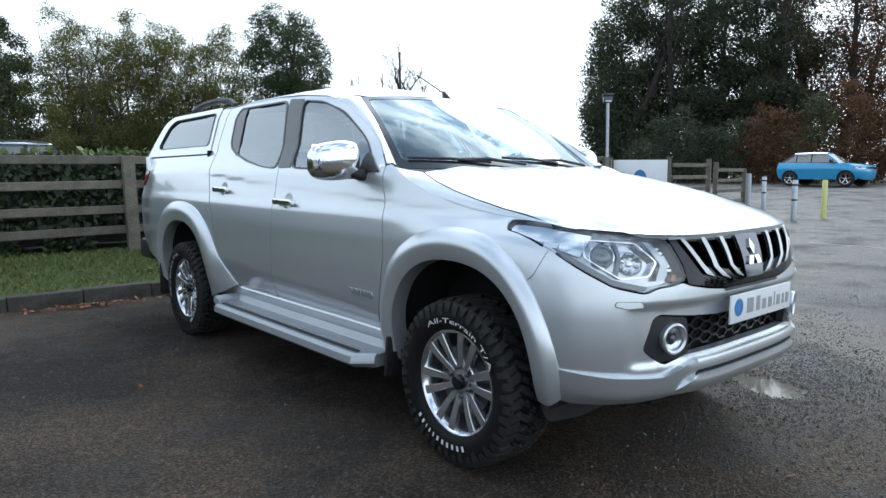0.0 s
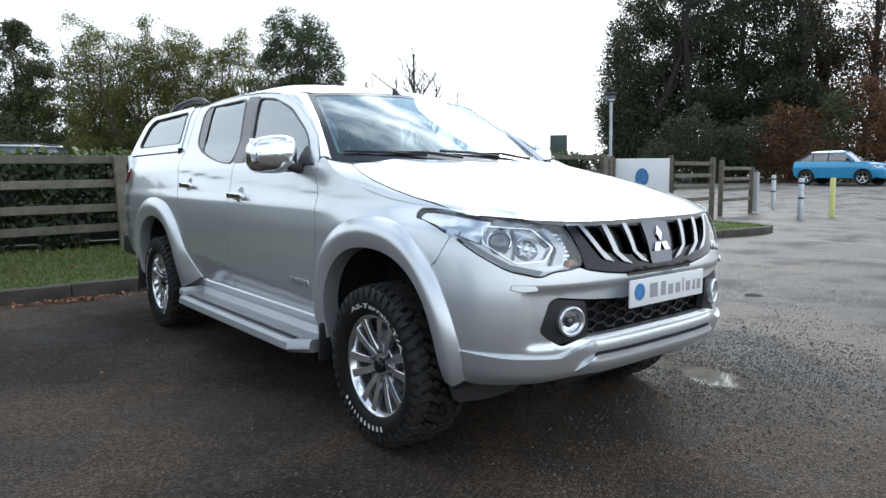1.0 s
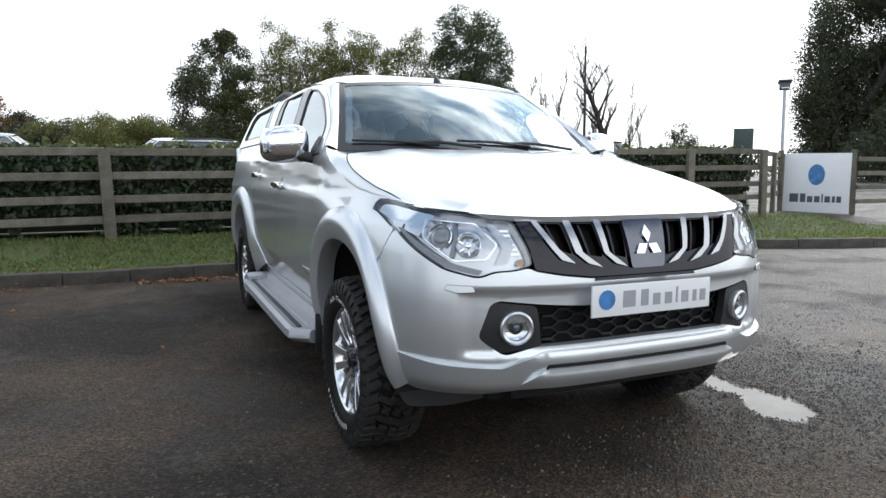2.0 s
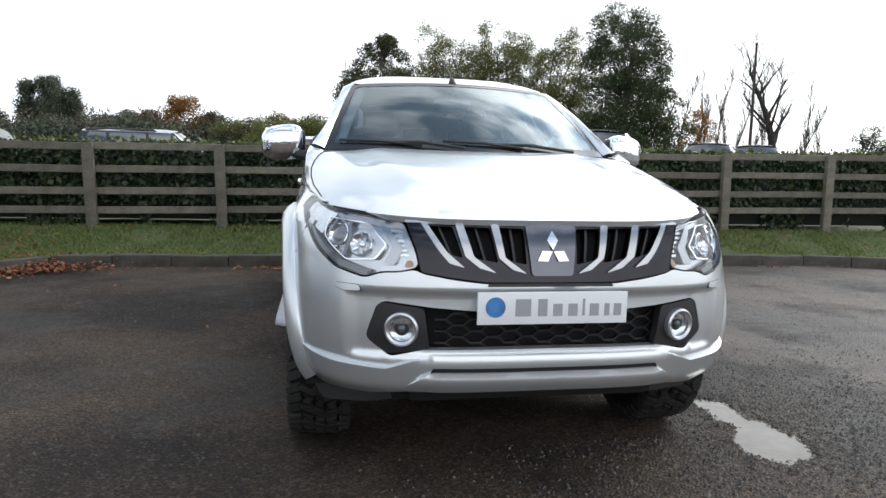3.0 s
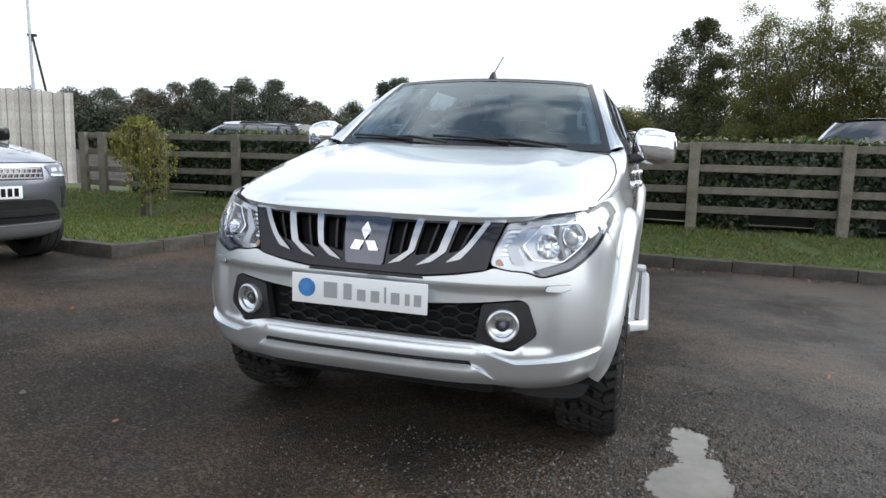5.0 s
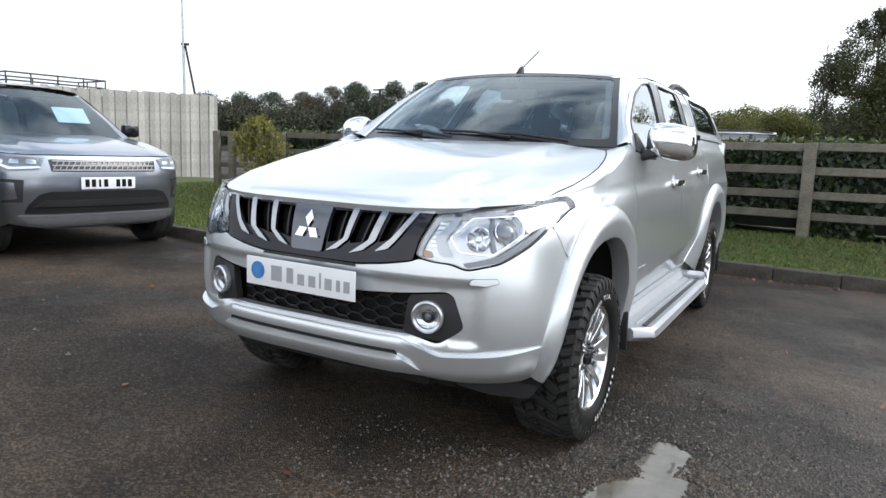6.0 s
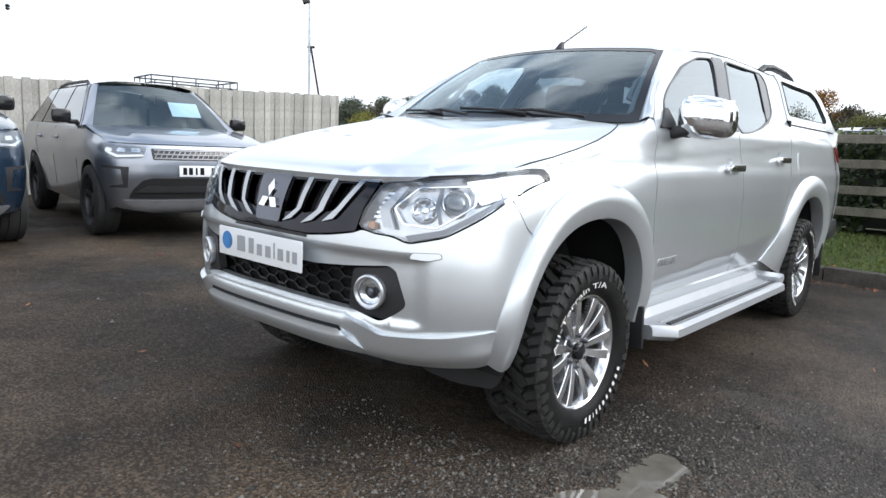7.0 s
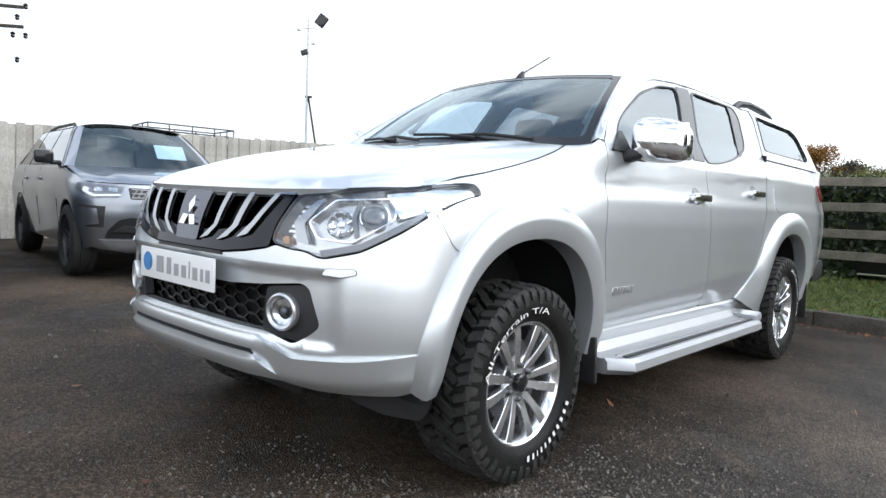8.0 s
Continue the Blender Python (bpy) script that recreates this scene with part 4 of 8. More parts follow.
def a_pillar():
    rows = []
    for i in range(19):
        v = i / 18
        y = 0.46 + (1.10 - 0.46) * v
        y = lerp_table(v, [0, 0.25, 0.5, 0.75, 1.0], [0.50, 0.645, 0.80, 0.985, 1.20])
        o = flank(y, roof_edge(y))
        w = screen(1.0, 0.02 + 0.98 * v)
        mid = o.lerp(w, 0.5) + Vector((0.010, -0.006, 0.010))
        rows.append([o - Vector((0.014, 0, 0.012)), o, o.lerp(mid, 0.5) + Vector((0.004, 0, 0.003)), mid, mid.lerp(w, 0.6) + Vector((0.002, -0.002, 0.003)), w + Vector((0, 0, 0.002)), w + Vector((-0.01, 0.012, -0.014))])
    o, w = flank(1.36, roof_edge(1.36)) - Vector((0.012, 0, 0.008)), Vector((0.49, 1.20, 1.628))
    rows.append([o.lerp(w, k / 6) for k in range(7)])
    return sheet(rows)


both("a_pillar", a_pillar, SILVER)
ROOF_MID = smooth_table([0.95, 1.05, 1.15, 1.3, 1.5, 1.9, 2.3, 2.85], [1.606, 1.625, 1.653, 1.688, 1.711, 1.719, 1.710, 1.688], 0.03)
rows = []
for i in range(31):
    v = i / 30
    row = []
    ye = 1.20 + (2.85 - 1.20) * v
    for j in range(25):
        u = -1 + 2 * j / 24
        y0 = screen(u, 1.0).y
        y = y0 + (ye - y0) * (v if v else 0) if abs(u) < 0.999 else ye
        y = (1 - v) * (y0 + (1.20 - screen(1, 1).y) * abs(u) ** 30) + v * 2.85
        e = flank(ye, roof_edge(ye))
        x = u * e.x
        edge_z = e.z
        mid = ROOF_MID(y)
        z = edge_z + (mid - edge_z) * (1 - abs(u) ** (3.2 + 2.4 * smoothstep(0.02, 0.35, v)))
        if v == 0:
            s0 = screen(u, 1.0)
            x, y, z = s0.x if abs(u) < 0.999 else e.x, s0.y if abs(u) < 0.999 else ye, s0.z + 0.004 if abs(u) < 0.999 else e.z
        row.append((x, y, z))
    rows.append(row)
part("roof", sheet(rows), SILVER, pickup)
rows = []
for i in range(25):
    v = i / 24
    y = 2.86 + (4.12 - 2.86) * v
    drop = 0.0 if y < 3.7 else 0.42 * ((y - 3.7) / 0.42) ** 2.2
    ze = 1.662 - 0.006 * v - drop * 0.8
    e = flank(y, max(1.33, ze)) + Vector((0.006, 0, 0))
    row = []
    for j in range(21):
        u = -1 + 2 * j / 20
        z = e.z + (1.712 - 0.03 * v - drop * 0.9 - e.z) * (1 - abs(u) ** 3.5)
        row.append((u * e.x, y, max(1.33, z)))
    rows.append(row)
part("canopy_roof", sheet(rows), SILVER, pickup)
part("tailgate", box((1.54, 0.06, 0.80), (0, 4.045, 0.93), 0.02), SILVER, pickup)
both("tail_light", lambda: patch(rounded([(3.935, 1.210), (4.055, 1.222), (4.066, 1.09), (4.035, 1.085), (3.985, 1.13)], 0.015), flank, 0.04, lip=0.02, lift=0.006), RED_LENS, "red tail light")
part("rear_bumper", box((1.58, 0.20, 0.16), (0, 4.13, 0.56), 0.04), CHROME, pickup, "chrome rear bumper")
both("bumper_end", lambda: box((0.10, 0.30, 0.17), (0.775, 4.03, 0.55), 0.04), BLACK)
both("roof_rail", lambda: joined(tube([(0.46, 2.90, 1.69), (0.46, 3.0, 1.732), (0.46, 3.2, 1.752), (0.46, 3.5, 1.742), (0.46, 3.68, 1.712), (0.46, 3.78, 1.66)], 0.024, 8)), BLACK, "black canopy roof rail")
part("antenna", joined(tube([(0, 1.026, 1.602), (0, 1.030, 1.616), (0, 1.042, 1.638), (0, 1.054, 1.656), (0, 1.062, 1.661)], 0.016, 12, [0.028, 0.026, 0.019, 0.012, 0.005]), tube([(0, 1.052, 1.652), (0, 1.296, 1.782)], 0.0042, 6)), BLACK, pickup, "black roof aerial")
both("door_handle", lambda: joined(box((0.032, 0.21, 0.037), tuple(flank(1.40, 1.035) + Vector((0.022, 0, 0))), 0.011), box((0.03, 0.03, 0.026), tuple(flank(1.31, 1.035)), 0.006), box((0.03, 0.03, 0.026), tuple(flank(1.49, 1.035)), 0.006)), CHROME, "chrome door handle")
both("door_handle", lambda: joined(box((0.032, 0.20, 0.037), tuple(flank(2.285, 1.087) + Vector((0.022, 0, 0))), 0.011), box((0.03, 0.03, 0.026), tuple(flank(2.205, 1.087)), 0.006), box((0.03, 0.03, 0.026), tuple(flank(2.365, 1.087)), 0.006)), CHROME, "chrome door handle")
part("fuel_flap", patch(rounded([(2.66, 0.99), (2.80, 0.99), (2.81, 1.14), (2.67, 1.14)], 0.05), flank, 0.03, lip=0.006, lift=0.003), SILVER, pickup)


def badge_bars():
    out, y = [], 0.565
    for w in (0.030, 0.022, 0.022, 0.022, 0.010, 0.026, 0.022):
        out.append(patch([(y, 0.612), (y + w, 0.612), (y + w, 0.642), (y, 0.642)], flank, 0.03, lip=0.003, lift=0.003))
        y += w + 0.006
    return joined(*out)


both("door_badge", badge_bars, SATIN, "small silver badge bars")


# door mirrors
def mirror_shell():
    bm = bmesh.new()
    bmesh.ops.create_uvsphere(bm, u_segments=28, v_segments=18, radius=1)
    for v in bm.verts:
        x, y, z = v.co
        k = lambda a, p: math.copysign(abs(a) ** p, a)
        x, z = k(x, 0.55), k(z, 0.6)
        y = min(k(y, 0.75), 0.55)
        taper = 1 - 0.12 * max(0, x)
        v.co = Vector((0.946 + 0.108 * x, 0.745 + 0.072 * y + 0.03 * x, 1.249 + 0.092 * z * taper - 0.008 * x))
    return bm


both("mirror_housing", mirror_shell, CHROME, "chrome door mirror housing")
both("mirror_arm", lambda: joined(box((0.12, 0.08, 0.05), (0.835, 0.70, 1.185), 0.018, (0, -14, 8)), patch(rounded([(0.56, 1.195), (0.72, 1.20), (0.72, 1.285), (0.69, 1.283)], 0.02), flank, 0.03, lip=0.02, lift=0.012)), BLACK, "black mirror arm")
def mirror_inner():
    bm = bmesh.new()
    bmesh.ops.create_uvsphere(bm, u_segments=20, v_segments=14, radius=1)
    for v in bm.verts:
        x, y, z = (math.copysign(abs(a) ** 0.6, a) for a in v.co)
        v.co = Vector((0.862 + 0.034 * x, 0.742 + 0.058 * y, 1.243 + 0.080 * z))
    return bm


both("mirror_root", mirror_inner, BLACK, "black inner end of the door mirror")
both("mirror_glass", lambda: box((0.18, 0.006, 0.15), (0.945, 0.788, 1.250), 0.002), CHROME)
both("mirror_indicator", lambda: box((0.125, 0.012, 0.018), (0.975, 0.682, 1.250), 0.004, (0, 0, 16)), LAMP_CLEAR, "clear indicator strip")

# side steps
def step():
    rows = []
    for i in range(25):
        v = i / 24
        y = 0.515 + (2.245 - 0.515) * v
        tip = 1 - smoothstep(0.04, 0.0, v) * 0.5 - smoothstep(0.96, 1.0, v) * 0.3
        rows.append([(0.72 + (x0 - 0.72) * (1 - 0.32 * smoothstep(0.06, 0.0, v) ** 2 - 0.2 * smoothstep(0.95, 1.0, v)), y + yo, z) for x0, yo, z in ((0.72, 0, 0.40), (0.80, 0, 0.405), (0.825, 0, 0.372), (0.865, 0, 0.362), (0.93, 0, 0.360), (0.935 + 0.02 * tip, 0, 0.364), (0.958 + 0.018 * tip, 0, 0.350), (0.962 + 0.02 * tip, 0, 0.318), (0.945 + 0.01 * tip, 0, 0.298), (0.85, 0, 0.30), (0.72, 0, 0.31))])
    bm = sheet(rows)
    for r in (rows[0], rows[-1]):
        vs = [min(bm.verts, key=lambda q: (q.co - Vector(p)).length_squared) for p in r]
        try:
            bm.faces.new(vs)
        except ValueError:
            pass
    bmesh.ops.recalc_face_normals(bm, faces=bm.faces)
    return bm


steps = both("side_step", step, STEP_SILVER, "silver side step with black tread strip")
for st, sg in zip(steps, (1, -1)):
    part("tread_strip", box((0.022, 1.55, 0.006), (0.918 * sg, 1.38, 0.3635), 0.002), BLACK, st)
    part("tread_strip", box((0.010, 1.55, 0.006), (0.878 * sg, 1.38, 0.3645), 0.002), SATIN, st)
    end = box((0.19, 0.10, 0.06), (0.86 * sg, 2.20, 0.372), 0.026, (10, 0, 0))
    part("step_end", end, STEP_SILVER, st)
both("mud_flap", lambda: box((0.20, 0.02, 0.19), (0.78, 0.440, 0.365), 0.008, (6, 0, 0)), BLACK)
both("mud_flap", lambda: box((0.20, 0.02, 0.26), (0.78, 3.50, 0.36), 0.006, (6, 0, 0)), BLACK)
both("air_dam", lambda: extruded(rounded([(0.40, 0.40), (0.775, 0.385), (0.775, 0.325), (0.745, 0.264), (0.58, 0.250), (0.425, 0.268)], 0.035), 0.012, 0, Matrix.Translation((0, -0.475, 0)) @ Matrix.Rotation(radians(6), 4, "Z")), BLACK, "soft black air deflector below the bumper")

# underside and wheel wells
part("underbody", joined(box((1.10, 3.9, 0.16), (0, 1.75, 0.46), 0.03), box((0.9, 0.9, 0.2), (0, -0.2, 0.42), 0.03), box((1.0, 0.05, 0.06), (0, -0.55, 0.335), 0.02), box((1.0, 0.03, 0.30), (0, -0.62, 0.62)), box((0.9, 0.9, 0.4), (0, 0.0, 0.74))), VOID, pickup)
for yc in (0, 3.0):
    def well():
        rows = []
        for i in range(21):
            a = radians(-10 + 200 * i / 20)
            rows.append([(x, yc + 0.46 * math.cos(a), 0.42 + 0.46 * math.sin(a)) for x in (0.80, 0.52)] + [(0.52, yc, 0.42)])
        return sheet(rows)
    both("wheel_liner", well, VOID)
part("axle", joined(tube([(-0.7, 0, 0.345), (0.7, 0, 0.345)], 0.05, 10), tube([(-0.7, 3.0, 0.345), (0.7, 3.0, 0.345)], 0.06, 10)), VOID, pickup)

# cabin
part("dashboard", joined(box((1.38, 0.34, 0.20), (0, 0.72, 1.08), 0.06), box((0.4, 0.2, 0.3), (0, 0.85, 0.9), 0.05)), SEAT, pickup, "black dashboard")
ringpts = [(-0.36 + 0.185 * math.cos(a), 0.98 + 0.07 * math.sin(a), 1.10 + 0.172 * math.sin(a)) for a in np.linspace(0, 2 * math.pi, 33)]
part("steering_wheel", joined(tube(ringpts, 0.015, 8), box((0.30, 0.04, 0.05), (-0.36, 0.98, 1.10), 0.015), box((0.05, 0.04, 0.16), (-0.36, 0.96, 1.03), 0.015)), SEAT, pickup)
for x in (-0.36, 0.36):
    part("seat", joined(box((0.50, 0.50, 0.16), (x, 1.30, 0.76), 0.06), box((0.48, 0.16, 0.60), (x, 1.60, 1.04), 0.07, (-14, 0, 0)), box((0.26, 0.10, 0.17), (x, 1.70, 1.42), 0.05, (-10, 0, 0))), SEAT, pickup, "black front seat with headrest")
for x in (-0.36, 0.0, 0.36):
    part("rear_headrest", box((0.24, 0.09, 0.15), (x, 2.42, 1.37), 0.045), SEAT, pickup)
part("rear_bench", joined(box((1.30, 0.5, 0.2), (0, 2.15, 0.76), 0.06), box((1.32, 0.14, 0.56), (0, 2.45, 1.02), 0.06, (-12, 0, 0))), SEAT, pickup)
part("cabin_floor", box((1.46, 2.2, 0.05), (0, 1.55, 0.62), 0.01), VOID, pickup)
part("cabin_back", joined(box((1.40, 0.03, 0.60), (0, 2.66, 0.92)), box((0.12, 0.03, 0.40), (-0.50, 2.66, 1.42)), box((0.12, 0.03, 0.40), (0.50, 2.66, 1.42))), LINING, pickup)
part("headlining", sheet([[(u * 0.55, y, 1.60 + 0.05 * (1 - u * u) * (1 if y > 1.1 else 0.3)) for u in np.linspace(-1, 1, 9)] for y in (1.10, 1.4, 1.9, 2.4, 2.66)]), LINING, pickup)
part("rear_view_mirror", joined(box((0.22, 0.03, 0.06), (0, 1.02, 1.50), 0.014), box((0.02, 0.02, 0.07), (0, 1.02, 1.555), 0.004)), BLACK, pickup)
for sg in (-1, 1):
    part("grab_handle", tube([(sg * 0.575, 0.80, 1.33), (sg * 0.545, 0.80, 1.34), (sg * 0.535, 0.88, 1.42), (sg * 0.55, 0.92, 1.45)], 0.014, 8), LINING, pickup)
    part("pillar_lining", tube([(sg * 0.66, 0.62, 1.24), (sg * 0.60, 0.84, 1.41), (sg * 0.53, 1.06, 1.55)], 0.03, 8), LINING, pickup)
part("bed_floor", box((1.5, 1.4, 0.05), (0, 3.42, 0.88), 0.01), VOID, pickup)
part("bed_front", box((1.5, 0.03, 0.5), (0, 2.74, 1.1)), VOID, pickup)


# wheels
TYRE_R, RIM_R, TYRE_W = 0.348, 0.222, 0.25


def tyre_body(R, rim, w):
    k = w / 2
    prof = [(-k * 0.78, rim - 0.012), (-k * 0.96, rim + 0.02), (-k * 1.02, (R + rim) / 2), (-k * 0.985, R - 0.046), (-k * 0.95, R - 0.030), (-k * 0.86, R - 0.020), (-k * 0.5, R - 0.016), (0, R - 0.015), (k * 0.5, R - 0.016), (k * 0.86, R - 0.020), (k * 0.95, R - 0.030), (k * 0.985, R - 0.046), (k * 1.02, (R + rim) / 2), (k * 0.98, rim + 0.03), (k * 0.93, rim + 0.012), (k * 0.78, rim - 0.012)]
    return turned(prof, 72)


def tread(R, w, n=44):
    """Chunky all-terrain blocks in rows round the tyre, with deep lugs over the shoulder."""
    bm = bmesh.new()
    k = w / 2

    def crown(x):
        return R - 0.011 * max(0, (abs(x) / k - 0.45) / 0.52) ** 2

    def block(pts, depth=0.017):
        cx = sum(p[0] for p in pts) / len(pts)
        ca = sum(p[1] for p in pts) / len(pts)
        rings = []
        for grow, drop in ((1.0, depth), (1.0, 0.003), (0.90, 0.0)):
            rings.append([bm.verts.new((cx + (x - cx) * grow, (crown(x) - drop) * math.cos(ca + (t - ca) * grow), (crown(x) - drop) * math.sin(ca + (t - ca) * grow))) for x, t in pts])
        bm.faces.new(rings[2])
        m = len(pts)
        for lo, hi in zip(rings, rings[1:]):
            for i in range(m):
                bm.faces.new((lo[i], lo[(i + 1) % m], hi[(i + 1) % m], hi[i]))

    rnd = random.Random(5)
    st = 2 * math.pi / n
    for i in range(n):
        a = i * st
        for row, (x0, x1, ph, skew) in enumerate(((-0.95, -0.60, 0.0, 0.35), (-0.53, -0.20, 0.45, -0.50), (-0.14, 0.14, 0.15, 0.40), (0.20, 0.53, 0.6, 0.50), (0.60, 0.95, 0.1, -0.35))):
            b, e = a + st * (ph + rnd.uniform(-0.14, 0.14)), st * rnd.uniform(0.58, 0.78)
            zig = rnd.uniform(0.10, 0.18) * k * (1 if i % 2 else -1)
            zo, zi = (0 if row == 4 else zig), (0 if row == 0 else zig * 0.6)
            block([(x0 * k, b), (x1 * k, b + skew * st), (x1 * k + zo, b + skew * st + e * 0.5), (x1 * k, b + skew * st + e), (x0 * k, b + e), (x0 * k - zi, b + e * 0.5)])
        # lugs that run over the shoulder, long and short by turns
        for sg in (-1, 1):
            b, e = a + st * (0.02 if sg < 0 else 0.52), st * 0.66
            end = R - (0.066 if i % 2 else 0.050)
            rows = []
            for x, r, c in ((0.88, crown(0.9 * k) - 0.002, 1.0), (0.985, crown(0.95 * k) - 0.010, 1.0), (1.025, R - 0.036, 0.92), (1.03, end, 0.66), (0.99, end - 0.003, 0.60)):
                rows.append([bm.verts.new((sg * x * k, r * math.cos(b + e * q), r * math.sin(b + e * q))) for q in (0.5 - c / 2, 0.5 + c / 2)])
            foot = [[bm.verts.new((v.co.x - sg * 0.014, v.co.y * 0.965, v.co.z * 0.965)) for v in row] for row in rows]
            for j in range(4):
                bm.faces.new((rows[j][0], rows[j][1], rows[j + 1][1], rows[j + 1][0]))
                for q in (0, 1):
                    bm.faces.new((rows[j][q], rows[j + 1][q], foot[j + 1][q], foot[j][q]))
    bmesh.ops.recalc_face_normals(bm, faces=bm.faces)
    return bm


def rim_barrel(rim, x_face):
    return turned([(-0.10, rim - 0.01), (x_face - 0.05, rim - 0.028), (x_face - 0.008, rim - 0.018), (x_face, rim - 0.008), (x_face - 0.002, rim + 0.004), (x_face - 0.012, rim + 0.006), (x_face - 0.03, rim - 0.004)], 72)


def spokes(rim, x_face, n=6):
    """Pairs of slim spokes with a raised spine from hub to lip."""
    out = []
    for i in range(n):
        for d in (-1, 1):
            a0 = 2 * math.pi * i / n + d * 0.235
            a1 = 2 * math.pi * i / n + d * 0.205
            rows = []
            for t in np.linspace(0, 1, 6):
                r = 0.052 + (rim - 0.012 - 0.052) * t
                a = a0 + (a1 - a0) * t
                wd = 0.0125 + 0.0075 * t
                rad, tan = Vector((0, math.cos(a), math.sin(a))), Vector((0, -math.sin(a), math.cos(a)))
                x = x_face - 0.006 - 0.026 * (1 - t) ** 1.5
                c = rad * r
                rows.append([c + tan * -wd + Vector((x - 0.024, 0, 0)), c + tan * -wd * 0.96 + Vector((x - 0.002, 0, 0)), c + tan * -wd * 0.84 + Vector((x, 0, 0)), c + tan * wd * 0.84 + Vector((x, 0, 0)), c + tan * wd * 0.96 + Vector((x - 0.002, 0, 0)), c + tan * wd + Vector((x - 0.024, 0, 0))])
            out.append(sheet(rows))
    return joined(*out)


def ring_words(text, r, size, start, x, spread):
    """Words that run clockwise round the outer sidewall over the angle spread."""
    bm = glyphs(text, size)
    full = max(v.co.x for v in bm.verts)
    for v in bm.verts:
        a = start - v.co.x * spread / full
        rr = r + v.co.y
        bulge = 0.004 * math.sin(math.pi * min(1, max(0, (rr - 0.19) / 0.13)))
        v.co = Vector((x + bulge, rr * math.cos(a), rr * math.sin(a)))
    return bm


def ring_bars(r, size, start, x, widths):
    """One slim bar for each letter round the outer sidewall."""
    out, d = [], 0
    for w in widths:
        rows = []
        for k in range(3):
            a = start - (d + w * size * k / 2) / r
            rows.append([(x + 0.003, r * math.cos(a), r * math.sin(a)), (x + 0.003, (r + size * 0.7) * math.cos(a), (r + size * 0.7) * math.sin(a))])
        out.append(sheet(rows))
        d += (w + 0.56) * size
    return out


def make_wheel(parent, at, spin, flip):
    """A wheel about the x axis, its face to +x; flip turns it to the other flank."""
    w = part("wheel", tyre_body(TYRE_R, RIM_R, TYRE_W), RUBBER, parent, "black all-terrain tyre on a bright alloy wheel")
    w.matrix_local = pose(*at) @ (Matrix.Rotation(math.pi, 4, "Z") if flip else Matrix()) @ Matrix.Rotation(spin, 4, "X")
    part("tread", tread(TYRE_R, TYRE_W), TREAD, w)
    xf = 0.105
    part("rim", rim_barrel(RIM_R, xf), ALLOY, w, "bright alloy rim")
    part("spokes", spokes(RIM_R, xf), ALLOY, w, "paired slim alloy spokes")
    part("wheel_back", turned([(0.02, 0.0), (0.02, RIM_R - 0.02), (-0.04, RIM_R - 0.02)], 32), VOID, w)
    part("brake_disc", turned([(0.035, 0.06), (0.045, 0.07), (0.045, 0.145), (0.03, 0.15)], 40), ALLOY_DARK, w)
    part("hub", turned([(0.03, 0.082), (xf - 0.046, 0.080), (xf - 0.040, 0.074), (xf - 0.034, 0.042), (xf - 0.034, 0.0)], 36), ALLOY, w)
    part("centre_cap", turned([(xf - 0.034, 0.033), (xf - 0.014, 0.031), (xf - 0.010, 0.026), (xf - 0.009, 0.0)], 28), GLOSS_BLACK, w, "black centre cap")
    for k in range(6):
        a = 2 * math.pi * (k + 0.5) / 6
        bm = turned([(xf - 0.043, 0.017), (xf - 0.034, 0.016), (xf - 0.036, 0.012), (xf - 0.036, 0.010), (xf - 0.022, 0.009), (xf - 0.018, 0.005), (xf - 0.018, 0.0)], 12)
        bmesh.ops.translate(bm, verts=bm.verts, vec=(0, 0.060 * math.cos(a), 0.060 * math.sin(a)))
        part("wheel_nut", bm, ALLOY_DARK, w, "dark recessed wheel nut")
    part("sidewall_words", ring_words("All-Terrain T/A", 0.251, 0.029, radians(52), 0.1285, radians(98)), WHITE_RUBBER, w, "white tyre lettering")
    for bar in ring_bars(0.250, 0.031, radians(219), 0.1280, [0.42, 0.42, 0.42, 0.4, 0.4, 0.4, 0.26, 0.26, 0.16, 0.34, 0.4]):
        part("sidewall_bar", bar, WHITE_RUBBER, w)
    return w


# spin places the lettering at the top of each tyre
for y in (0.0, 3.0):
    make_wheel(pickup, (0.750, y, 0.343), radians(30 if y else 118), False)
    make_wheel(pickup, (-0.750, y, 0.343), radians(150 if y else 70), True)

# ---- ground, verge, kerb, fence ----
def noisy_ramp(n, l, co, scale, p0, p1, detail=6, rough=0.6):
    t, r = n.new("ShaderNodeTexNoise"), n.new("ShaderNodeMapRange")
    t.inputs["Scale"].default_value, t.inputs["Detail"].default_value, t.inputs["Roughness"].default_value = scale, detail, rough
    r.inputs[1].default_value, r.inputs[2].default_value = p0, p1
    l.new(co, t.inputs["Vector"])
    l.new(t.outputs["Fac"], r.inputs[0])
    return r.outputs[0]


def blend(n, l, fac, a, b, mode="MIX"):
    m = n.new("ShaderNodeMix")
    m.data_type, m.blend_type = "RGBA", mode
    for sock, v in ((m.inputs[0], fac), (m.inputs[6], a), (m.inputs[7], b)):
        if isinstance(v, (tuple, list)):
            sock.default_value = (*v, 1)
        elif isinstance(v, (int, float)):
            sock.default_value = v
        else:
            l.new(v, sock)
    return m.outputs[2]


